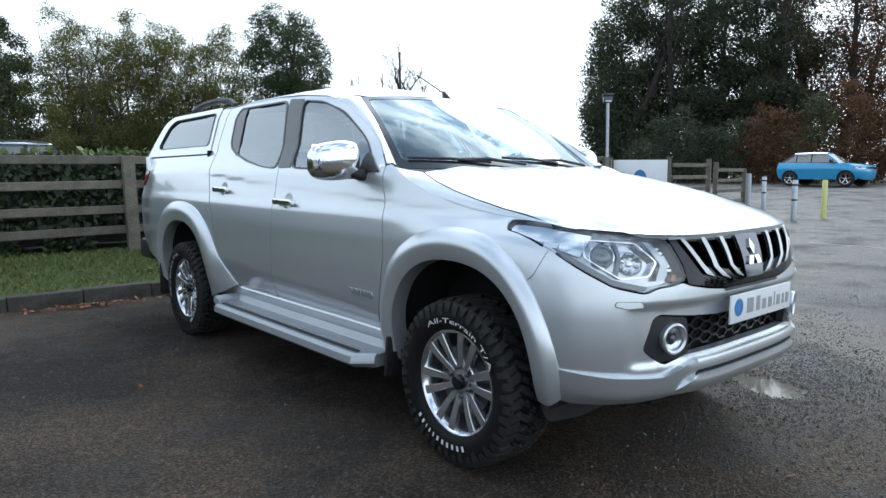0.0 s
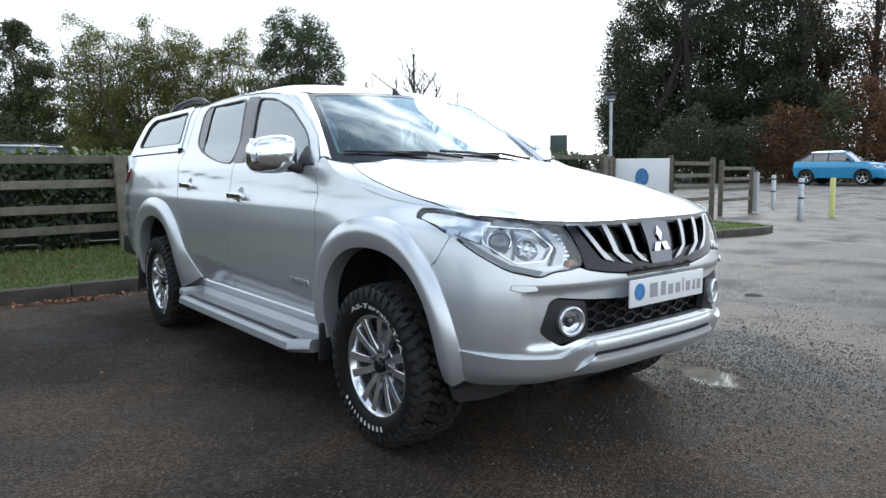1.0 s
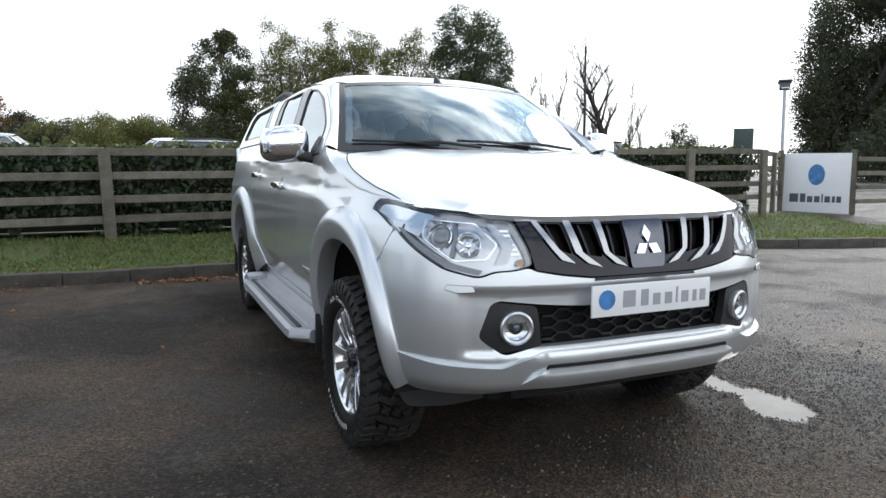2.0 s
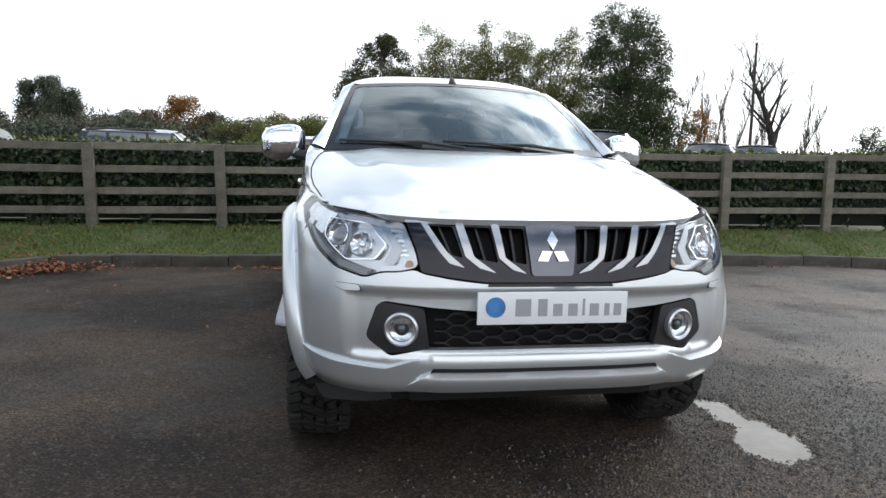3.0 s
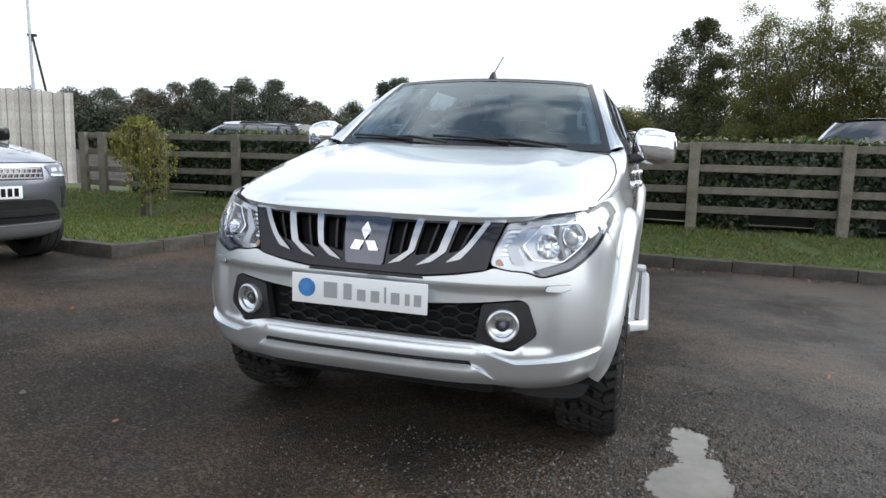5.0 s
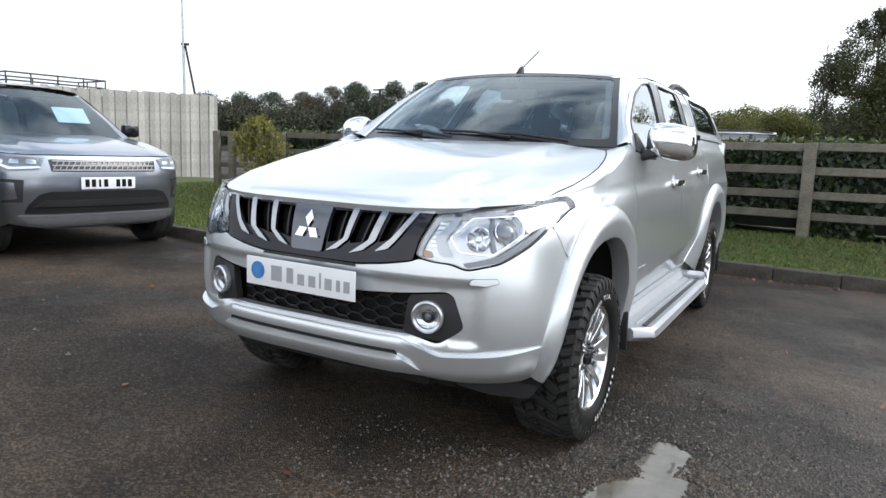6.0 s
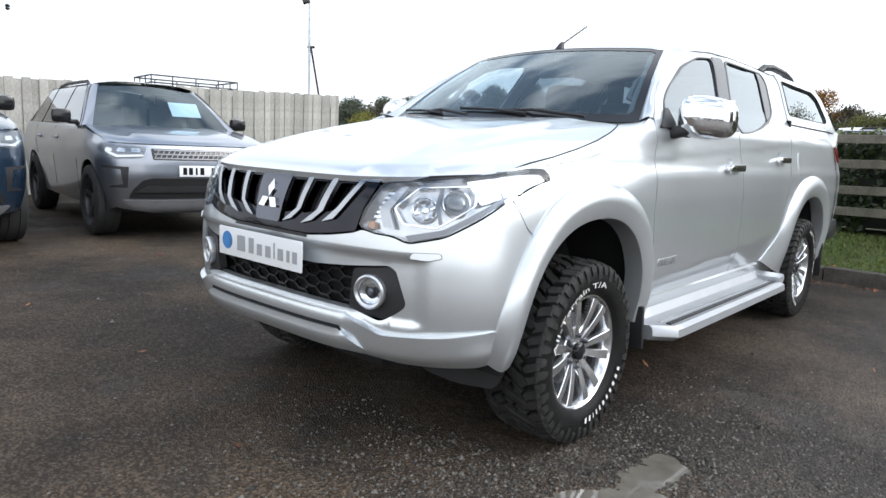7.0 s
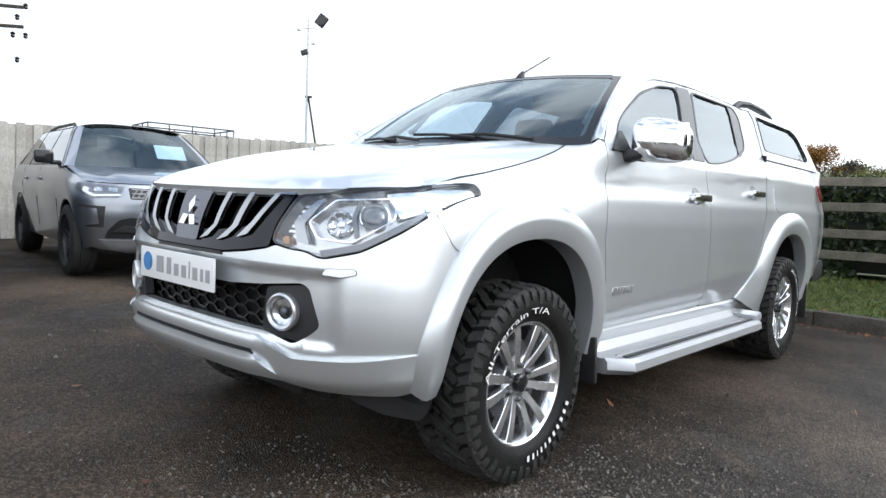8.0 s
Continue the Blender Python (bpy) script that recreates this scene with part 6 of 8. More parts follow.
# loose chippings
GRIT = leaf_material("loose_grit", (0.018, 0.016, 0.014), (0.15, 0.135, 0.115), 0.0, 0.55)
v, f = [], []
for _ in range(26000):
    q = rng.random()
    if q < 0.42:
        x, y = 1.25 + rng.normal(0, 0.55), -0.35 + rng.normal(0, 0.55)
    elif q < 0.78:
        x, y = 2.0 + rng.normal(0, 1.2), -0.9 + rng.normal(0, 1.0)
    else:
        x, y = rng.uniform(-4, 5), rng.uniform(-2.6, 4.2)
    if inside((x, y), PUDDLE) and rng.random() < 0.996:
        continue
    if abs(x) < 0.85 and y > -0.3 or noise.noise((x * 1.7, y * 1.7, 8)) < -0.10 and q > 0.42:
        continue
    s = (0.0025 + 0.0065 * rng.random() ** 2) * (2.0 if rng.random() < 0.008 else 1)
    k = len(v)
    a = rng.uniform(0, 6.28, 4)
    v += [(x + s * math.cos(q), y + s * math.sin(q), -0.004 + 0.1 * s) for q in (a[0], a[0] + 1.6 + 0.5 * a[1] / 6.28, a[0] + 3.1, a[0] + 4.5)]
    v.append((x + 0.2 * s, y, -0.003 + s * rng.uniform(0.7, 1.2)))
    f += [(k + i, k + (i + 1) % 4, k + 4) for i in range(4)]
me = bpy.data.meshes.new("loose_grit")
me.from_pydata(v, [], f)
me.materials.append(GRIT)
tagged(new("loose_grit", me), "small loose stone chippings scattered on the tarmac", "gravel", kind="stuff")

# ---- trees ----
BARK = material("grey_bark", (0.085, 0.072, 0.058), 0.9, color2=(0.045, 0.040, 0.032), scale=4, bump=0.8, bump_scale=12)
DARK_BARK = material("dark_bark", (0.035, 0.030, 0.025), 0.9, vary=0.4, scale=4, bump=0.8, bump_scale=12)
EVERGREEN = leaf_material("evergreen_leaves", (0.026, 0.046, 0.018), (0.095, 0.120, 0.048), 0.3)
YEW = leaf_material("yew_needles", (0.022, 0.033, 0.016), (0.086, 0.098, 0.046), 0.4)
YELLOWING = leaf_material("yellowing_leaves", (0.062, 0.078, 0.020), (0.225, 0.215, 0.062), 0.5)
IVY = leaf_material("ivy_leaves", (0.032, 0.046, 0.018), (0.105, 0.115, 0.042), 0.3)
RUSSET = leaf_material("russet_leaves", (0.050, 0.026, 0.012), (0.21, 0.098, 0.036), 0.4)
ORANGE = leaf_material("orange_leaves", (0.14, 0.065, 0.012), (0.38, 0.19, 0.040), 0.4)
PINE = leaf_material("conifer_needles", (0.038, 0.056, 0.036), (0.115, 0.132, 0.075), 0.25)
WEEPING = leaf_material("weeping_leaves", (0.11, 0.12, 0.022), (0.32, 0.29, 0.07), 0.45)
FARWOOD = leaf_material("far_hedgerow_leaves", (0.048, 0.049, 0.032), (0.130, 0.108, 0.066), 0.25)


def stems(seed, base, height, spread, n_limbs, trunk_r, levels=2, lean=0.05, up=0.6, start=0.25, sides=6):
    """A tapered trunk with limbs and twigs as one mesh; also returns the ends of its twigs."""
    rnd = random.Random(seed)
    bms, ends = [], []

    def limb(p, d, length, r, level):
        pts, rad = [p.copy()], [r]
        steps = 6 if level == 0 else 4
        q = p.copy()
        for i in range(steps):
            d = (d + Vector((rnd.gauss(0, 0.10), rnd.gauss(0, 0.10), rnd.gauss(0, 0.05) + (0.05 if level else 0)))).normalized()
            q = q + d * (length / steps)
            pts.append(q.copy())
            rad.append(max(0.008, r * (1 - 0.82 * (i + 1) / steps)))
        bms.append(tube(pts, r, sides if level < 2 else 4, rad))
        if level == levels:
            ends.append(q)
            return
        count = n_limbs if level == 0 else max(3, n_limbs // 3)
        for k in range(count):
            t = start + (1 - start) * (k + rnd.random()) / count if level == 0 else 0.3 + 0.7 * rnd.random()
            i = min(steps - 1, int(t * steps))
            o = pts[i].lerp(pts[i + 1], t * steps - i)
            a = rnd.uniform(0, 2 * math.pi)
            out = Vector((math.cos(a), math.sin(a), 0))
            dd = (out * (1 - up) + Vector((0, 0, up)) + d * 0.3).normalized()
            limb(o, dd, (spread * (1.15 - 0.6 * t) if level == 0 else length * 0.55) * rnd.uniform(0.7, 1.15), rad[i] * 0.5, level + 1)
        ends.append(q)

    limb(Vector(base), Vector((rnd.gauss(0, lean), rnd.gauss(0, lean), 1)).normalized(), height, trunk_r, 0)
    return joined(*bms), ends


def clumps(seed, centres, radii, per, size, flat=0.8, shell=0.55):
    """Leaf places and directions in uneven clumps."""
    g = np.random.default_rng(seed)
    out = []
    for c, r in zip(centres, radii):
        n = max(8, int(per * (r ** 2)))
        d = g.normal(0, 1, (n, 3))
        d /= np.linalg.norm(d, axis=1, keepdims=True)
        out.append(np.array(c) + d * r * [1, 1, flat] * (shell + (1 - shell) * g.random((n, 1)) ** 0.5) * g.uniform(0.8, 1.15, (n, 1)))
    p = np.concatenate(out)
    al = g.normal(0, 1, p.shape)
    al = al / np.linalg.norm(al, axis=1, keepdims=True) * g.uniform(0.6, 1.3, (len(p), 1)) * size
    ac = np.cross(al, g.normal(0, 1, p.shape))
    ac = ac / (np.linalg.norm(ac, axis=1, keepdims=True) + 1e-9) * size * 0.5
    return p, al, ac


def crowned(seed, width, z0, z1, n, rmin, rmax, shape="oval"):
    """Centres and radii of the clumps that make up an uneven crown."""
    rnd = random.Random(seed)
    cs, rs = [], []
    for _ in range(n):
        t = rnd.random()
        if shape == "oval":
            w = width * math.sqrt(max(0.05, 1 - (2 * t - 0.85) ** 2 / 1.35)) 
        elif shape == "cone":
            w = width * (1.02 - t)
        else:
            w = width * (0.75 + 0.25 * math.sin(math.pi * t))
        a, k = rnd.uniform(0, 2 * math.pi), math.sqrt(rnd.random())
        r = rnd.uniform(rmin, rmax)
        cs.append((math.cos(a) * k * max(0.1, w - r * 0.6), math.sin(a) * k * max(0.1, w - r * 0.6), z0 + (z1 - z0) * t))
        rs.append(r * (1 - 0.35 * t))
    return cs, rs


def tree(name, label, at, height, width, leaf, bark=BARK, seed=1, n=40, size=0.16, per=70, rmin=0.5, rmax=1.1, shape="oval", z0=0.2, limbs=9, trunk=0.18, levels=2, up=0.6, group="", start=0.25):
    root = thing(name, label, "tree", pose(*at), group)
    bm, ends = stems(seed, (0, 0, -0.5), height * 0.93, width * 0.85, limbs, trunk, levels, up=up, start=start)
    part("trunk", bm, bark, root)
    if leaf is not None:
        cs, rs = crowned(seed, width, height * z0, height * 0.95, int(n * 1.5), rmin, rmax, shape)
        p, al, ac = clumps(seed, cs, rs, per * 7.5, size * 0.55, shell=0.25)
        quads("crown", p, al, ac, leaf, root)
    return root


FAR = 0.30
tree("ivy_tree", "tall dark ivy-clad tree behind the parked cars", (3.6, 45.0, FAR), 10.1, 3.6, IVY, seed=11, n=104, size=0.14, per=110, rmin=0.6, rmax=1.1, z0=0.06)
tree("bare_sapling", "thin bare-twigged tree beside the ivy-clad tree", (1.6, 44.0, FAR), 8.6, 1.6, None, seed=12, limbs=16, trunk=0.08, up=0.75)
tree("evergreen_tree", "dense evergreen tree with a rounded uneven crown", (15.8, 32.6, FAR), 10.2, 2.75, EVERGREEN, seed=13, n=96, size=0.11, per=150, rmin=0.6, rmax=1.15, shape="tall", z0=0.04)
tree("evergreen_tree", "low dense evergreen at the foot of the tall one", (17.9, 32.0, FAR), 5.6, 2.1, EVERGREEN, seed=14, n=30, size=0.13, per=110, rmin=0.5, rmax=1.0, z0=0.05)
for k in range(22):
    x = 6.1 + 0.48 * k + 0.3 * math.sin(k * 2.3)
    tree("slender_tree", "slender tree with thin yellow-green autumn leaves", (x, 40.0 + 2.0 * math.sin(k * 1.7), FAR), 9.5 + 1.0 * math.sin(k * 1.1 + 1), 1.5, YELLOWING, seed=30 + k, n=56, size=0.095, per=70, rmin=0.35, rmax=0.85, shape="tall", z0=0.12, limbs=13, trunk=0.09, up=0.82, group="row of slender trees", start=0.12)
for k in range(5):
    tree("understorey_bush", "dark leafy understorey bush between the slender trees", (5.2 + 2.5 * k, 37.5 + math.sin(k), FAR), 4.2 + 0.5 * math.sin(k * 2), 1.6, IVY if k % 2 else YELLOWING, seed=50 + k, n=20, size=0.10, per=100, rmin=0.4, rmax=0.8, z0=0.05, limbs=5, trunk=0.06, group="understorey bushes")
tree("orange_bush", "small orange autumn bush", (19.7, 31.5, FAR), 4.6, 1.5, ORANGE, seed=61, n=34, size=0.085, per=120, rmin=0.35, rmax=0.7, z0=0.1, limbs=7, trunk=0.06)
tree("bare_tree", "old bare tree with crooked dark limbs", (26.2, 33.0, FAR), 8.5, 3.7, None, DARK_BARK, seed=64, limbs=15, trunk=0.34, levels=3, up=0.45, start=0.38)
for k, (x, y, h) in enumerate(((20.6, 33, 7.0), (22.2, 35, 6.4), (29.6, 36, 7.4), (32.0, 37, 5.2), (21.1, 32.6, 7.6), (22.6, 33, 6.0), (23.4, 34, 6.2), (25.0, 33.6, 6.4), (28.2, 35, 6.0), (19.6, 33.5, 7.4), (24.4, 34.4, 5.4))):
    tree("bare_sapling", "thin bare-twigged tree before the sky", (x, y, FAR), h, 1.3, None, seed=70 + k, limbs=24, trunk=0.075, up=0.66, group="bare saplings")
tree("small_pine", "small dark pine against the sky", (42, 44, 0.5), 5.2, 1.9, PINE, DARK_BARK, seed=76, n=24, size=0.14, per=60, rmin=0.5, rmax=0.9, z0=0.2)

pole = thing("telegraph_pole", "slim weathered pole before the bare trees", "pole", pose(23.9, 33.0, FAR))
part("shaft", tube([(0, 0, -0.3), (0, 0, 4.0), (-0.05, 0, 8.4)], 0.09, 10, [0.11, 0.09, 0.06]), BARK, pole)
part("cap", tube([(-0.05, 0, 8.38), (-0.05, 0, 8.46)], 0.075, 10), DARK_BARK, pole)

# the dark wood across the road
for k, (az, rg, h, w, z0) in enumerate(((55.4, 58, 16.0, 3.3, 0.06), (57.6, 61, 16.6, 4.2, 0.10), (60.2, 59, 16.4, 4.5, 0.05), (63.2, 62, 17.2, 5.2, 0.06), (66.6, 60, 17.0, 4.8, 0.05), (54.0, 62, 14.6, 2.6, 0.04))):
    a = radians(az)
    tree("yew_tree", "tall dark evergreen tree across the road", (-2.6 + rg * math.sin(a), -2.0 + rg * math.cos(a), 0.5), h, w, YEW, DARK_BARK, seed=80 + k, n=84, size=0.21, per=(18, 21, 32, 33, 24, 16)[k], rmin=0.9, rmax=1.95, shape="tall", z0=z0, limbs=14, trunk=0.45, group="dark wood across the road")
for k in range(10):
    a = radians(66.5 + 1.35 * k)
    rg = 63 + 4 * math.sin(k * 1.9)
    tree("beech_tree", "tall bare-trunked beech with russet leaves", (-2.6 + rg * math.sin(a), -2.0 + rg * math.cos(a), 0.5), 17.2, 3.4, RUSSET if k % 4 else YEW, DARK_BARK, seed=100 + k, n=38, size=0.19, per=16, rmin=0.9, rmax=2.0, shape="tall", z0=0.12, limbs=15, trunk=0.42, up=0.5, group="dark wood across the road")
for k in range(13):
    a = radians(58 + 1.9 * k)
    tree("russet_bush", "russet undergrowth bush on the road bank", (-2.6 + 42.5 * math.sin(a), -2.0 + 42.5 * math.cos(a), 0.5), (3.9 if k < 5 else 5.0) + 0.8 * math.sin(k * 2.1), 1.9, YEW if k < 4 else (RUSSET, RUSSET, IVY, RUSSET)[k % 4], DARK_BARK, seed=130 + k, n=26, size=0.14, per=42, rmin=0.5, rmax=0.95, z0=0.02, limbs=5, trunk=0.05, group="undergrowth across the road")

# far hedgerows and trees to the north-west
FAR_TREES = (
    (20.4, 78, 12.8, 1.2, PINE, "tall"), (19.0, 79, 11.6, 1.1, PINE, "tall"), (21.6, 79, 12.0, 1.0, PINE, "cone"), (20.0, 80, 13.2, 0.9, PINE, "cone"), (24.0, 80, 8.6, 2.4, PINE, "oval"), (27.0, 78, 8.0, 2.8, PINE, "oval"),
    (28.4, 76, 8.6, 2.6, FARWOOD, "oval"), (30.3, 76, 11.6, 2.2, PINE, "oval"), (32.7, 76, 11.2, 2.4, PINE, "oval"), (34.2, 80, 9.4, 2.6, FARWOOD, "oval"), (35.8, 76, 10.8, 2.4, PINE, "oval"), (38.0, 80, 10.4, 2.8, FARWOOD, "oval"),
    (40.2, 80, 9.0, 3.0, FARWOOD, "oval"), (42.6, 82, 9.0, 3.2, PINE, "oval"), (45.2, 82, 8.4, 3.4, PINE, "oval"), (48.0, 82, 8.0, 3.4, PINE, "oval"),
    (11.2, 70, 10.6, 2.6, ORANGE, "oval"), (13.5, 72, 8.0, 2.0, RUSSET, "oval"), (15.2, 74, 8.2, 2.0, PINE, "oval"), (16.6, 74, 7.4, 2.6, FARWOOD, "oval"), (7.0, 66, 7.2, 3.2, YELLOWING, "oval"),
    (9.2, 70, 8.0, 3.0, FARWOOD, "oval"), (4.2, 60, 7.2, 3.0, YELLOWING, "oval"), (1.6, 55, 6.8, 2.4, YELLOWING, "oval"))
for k, (az, rg, h, w, lf, shp) in enumerate(FAR_TREES):
    a = radians(az)
    tree("far_tree", "distant tree in the hedgerow beyond the car park", (0 - rg * math.sin(a), -3 + rg * math.cos(a), 0.3), h * 0.70, w * 1.35, lf, seed=160 + k, n=44, size=0.19 if rg > 68 else 0.15, per=40 if rg > 68 else 58, rmin=0.9, rmax=1.7, shape=shp, z0=0.04, limbs=6, trunk=0.16, levels=1, group="far hedgerow trees")


def hedgerow(name, label, line, height, depth, leaf, seed, per_m=60, size=0.2):
    """A long uneven hedge as one mass of leaves."""
    g = np.random.default_rng(seed)
    pts = along_line(line, 1.0)
    cs, rs = [], []
    for p in pts:
        for _ in range(3):
            r = g.uniform(0.35, 0.6) * height * 0.6
            cs.append((p.x + g.normal(0, depth), p.y + g.normal(0, depth), 0.3 + g.uniform(0.1, 0.75) * height * (0.8 + 0.4 * noise.noise((p.x * 0.13, p.y * 0.13, seed)))))
            rs.append(r)
    p, al, ac = clumps(seed, cs, rs, per_m * 2.2, size * 0.75, shell=0.3)
    return tagged(quads(name, p, al, ac, leaf), label, "hedge", kind="stuff")


hedgerow("tree_belt", "belt of mixed yellowing and ivy-green trees behind the cars", [(5.0, 43.5), (17.0, 43.5)], 8.6, 0.7, YELLOWING, 9, 50, 0.10)
hedgerow("tree_belt", "dark lower growth within the tree belt", [(2.0, 42.0), (18.0, 40.0), (23.0, 35.5)], 5.6, 0.6, IVY, 10, 50, 0.12)
hedgerow("far_hedgerow", "distant brownish hedgerow on the skyline", [(-75, 48), (-40, 62), (-10, 64), (16, 60)], 6.8, 1.0, FARWOOD, 5, 36, 0.23)
hedgerow("far_hedgerow", "dark green lower growth in the far hedgerow", [(-78, 46), (-42, 60), (-10, 62), (16, 58)], 5.8, 0.8, PINE, 15, 36, 0.23)
hedgerow("dark_hedgerow", "dark clipped hedge beyond the parked cars", [(17, 34), (24, 31), (34, 33), (46, 40)], 2.3, 0.4, YEW, 6, 40, 0.16)
hedgerow("far_hedgerow", "low far hedgerow behind the entrance", [(30, 48), (44, 44), (60, 36)], 3.4, 0.8, FARWOOD, 7, 26, 0.26)
hedgerow("far_hedgerow", "far row of trees on the other side of the car park", [(60, -30), (30, -52), (0, -60), (-40, -52), (-62, -20)], 4.6, 1.2, PINE, 8, 8, 0.5)

# young weeping tree on the left-hand grass
weep = thing("weeping_tree", "young staked weeping tree with yellow-green leaves on the grass", "tree", pose(-5.92, 4.94, verge_height(-5.92, 4.94)))
part("trunk", tube([(0, 0, -0.05), (0.02, 0, 0.4), (-0.01, 0.01, 0.8), (0.0, 0, 1.12)], 0.03, 8, [0.034, 0.028, 0.024, 0.014]), BARK, weep)
part("stake", tube([(0.10, 0.03, -0.05), (0.09, 0.03, 0.85)], 0.022, 8), TIMBER, weep, "round timber stake")
wp, wa, wt = [], [], []
twigs = []
for k in range(64):
    a = rng.uniform(0, 6.28)
    r = rng.uniform(0.12, 0.46) * (1.2 if math.cos(a) > 0 else 0.95)
    top = rng.uniform(1.05, 1.32)
    low = rng.uniform(0.22, 0.75) if math.cos(a) > 0.15 else rng.uniform(0.72, 1.02)
    pts = []
    for t in np.linspace(0, 1, 9):
        rr = r * min(1, t * 2.6)
        z = top + 0.06 * math.sin(min(1, t * 2.6) * 3.1) - (top - low) * max(0, t - 0.2) / 0.8
        pts.append((rr * math.cos(a), rr * math.sin(a) , z))
        for _ in range(11):
            wp.append((rr * math.cos(a) + rng.normal(0, 0.035), rr * math.sin(a) + rng.normal(0, 0.035), z + rng.normal(0, 0.04)))
    twigs.append(tube(pts, 0.004, 4))
part("twigs", joined(*twigs), BARK, weep)
wp = np.array(wp)
al = rng.normal(0, 1, wp.shape) * [0.6, 0.6, 1]
al = al / np.linalg.norm(al, axis=1, keepdims=True) * rng.uniform(0.016, 0.032, (len(wp), 1))
quads("crown", wp, al, np.cross(al, rng.normal(0, 1, wp.shape)) * 0.4, WEEPING, weep)

# ---- other vehicles ----
TINT = glass("dark_car_glass", (0.08, 0.095, 0.105), ior=2.3)
GREY_PAINT = material("grey_metallic_paint", (0.28, 0.30, 0.34), 0.30, 0.9, coat=1.0, fine=0.06, fine_scale=600, vary=0.08, scale=2)
NAVY_PAINT = material("dark_blue_paint", (0.012, 0.030, 0.060), 0.22, 0.4, coat=1.0, fine=0.05, fine_scale=600, vary=0.1)
SKY_PAINT = material("bright_blue_paint", (0.045, 0.33, 0.60), 0.3, 0.1, coat=1.0, fine=0.05, vary=0.06)
WHITE_PAINT = material("white_paint", (0.68, 0.70, 0.72), 0.25, coat=0.8, vary=0.05, scale=2)
PALE_PAINT = material("pale_silver_paint", (0.50, 0.52, 0.54), 0.28, 0.6, coat=1.0, vary=0.05, scale=2)
DARK_PAINT = material("charcoal_paint", (0.05, 0.055, 0.06), 0.25, 0.5, coat=1.0, vary=0.1)
TYRE_PLAIN = material("road_tyre", (0.020, 0.020, 0.020), 0.8, vary=0.3, bump=0.2, bump_scale=90)
LATTICE = material("grey_lattice", (0.20, 0.20, 0.21), 0.4, 0.5, vary=0.1)
PAPER = material("white_paper", (0.80, 0.81, 0.80), 0.7, vary=0.04)
WHITE_GLOW = material("daytime_lamp", (0.80, 0.84, 0.88), 0.1, 0.4, vary=0.05)


def road_wheel(parent, x, y, R, w, face, spokes_n=5, rim_mat=None):
    sg = 1 if x > 0 else -1
    t = part("wheel", turned([(-w / 2 * 0.8, R * 0.66), (-w / 2, R * 0.72), (-w / 2 * 1.02, R * 0.86), (-w / 2 * 0.86, R * 0.985), (-w * 0.2, R), (-w * 0.19, R - 0.008), (-w * 0.17, R - 0.008), (-w * 0.16, R), (w * 0.16, R), (w * 0.17, R - 0.008), (w * 0.19, R - 0.008), (w * 0.2, R), (w / 2 * 0.86, R * 0.985), (w / 2 * 1.02, R * 0.86), (w / 2, R * 0.72), (w / 2 * 0.8, R * 0.66)], 48), TYRE_PLAIN, parent, "black road tyre on an alloy wheel")
    t.matrix_local = pose(x, y, R, 0, 0, 0 if sg > 0 else 180)
    xf = w / 2 * 0.82
    rr = R * 0.66
    part("rim", turned([(-0.08, rr), (xf - 0.06, rr - 0.02), (xf - 0.01, rr - 0.012), (xf, rr + 0.004), (xf - 0.012, rr + 0.010)], 40), rim_mat or ALLOY_DARK, t)
    out = []
    for i in range(spokes_n):
        a = 2 * math.pi * i / spokes_n + 0.3
        rows = []
        for k in np.linspace(0, 1, 4):
            r = 0.04 + (rr - 0.05) * k
            rad, tan = Vector((0, math.cos(a), math.sin(a))), Vector((0, -math.sin(a), math.cos(a)))
            wd = 0.028 - 0.006 * k
            xx = xf - 0.02 - 0.02 * (1 - k)
            rows.append([rad * r - tan * wd + Vector((xx - 0.02, 0, 0)), rad * r - tan * wd * 0.6 + Vector((xx, 0, 0)), rad * r + tan * wd * 0.6 + Vector((xx, 0, 0)), rad * r + tan * wd + Vector((xx - 0.02, 0, 0))])
        out.append(sheet(rows))
    out.append(turned([(xf - 0.07, 0.07), (xf - 0.03, 0.065), (xf - 0.025, 0.0)], 20))
    part("spokes", joined(*out), rim_mat or ALLOY_DARK, t)
    part("wheel_back", turned([(0.0, 0.0), (0.0, rr - 0.01)], 24), VOID, t)
    return t


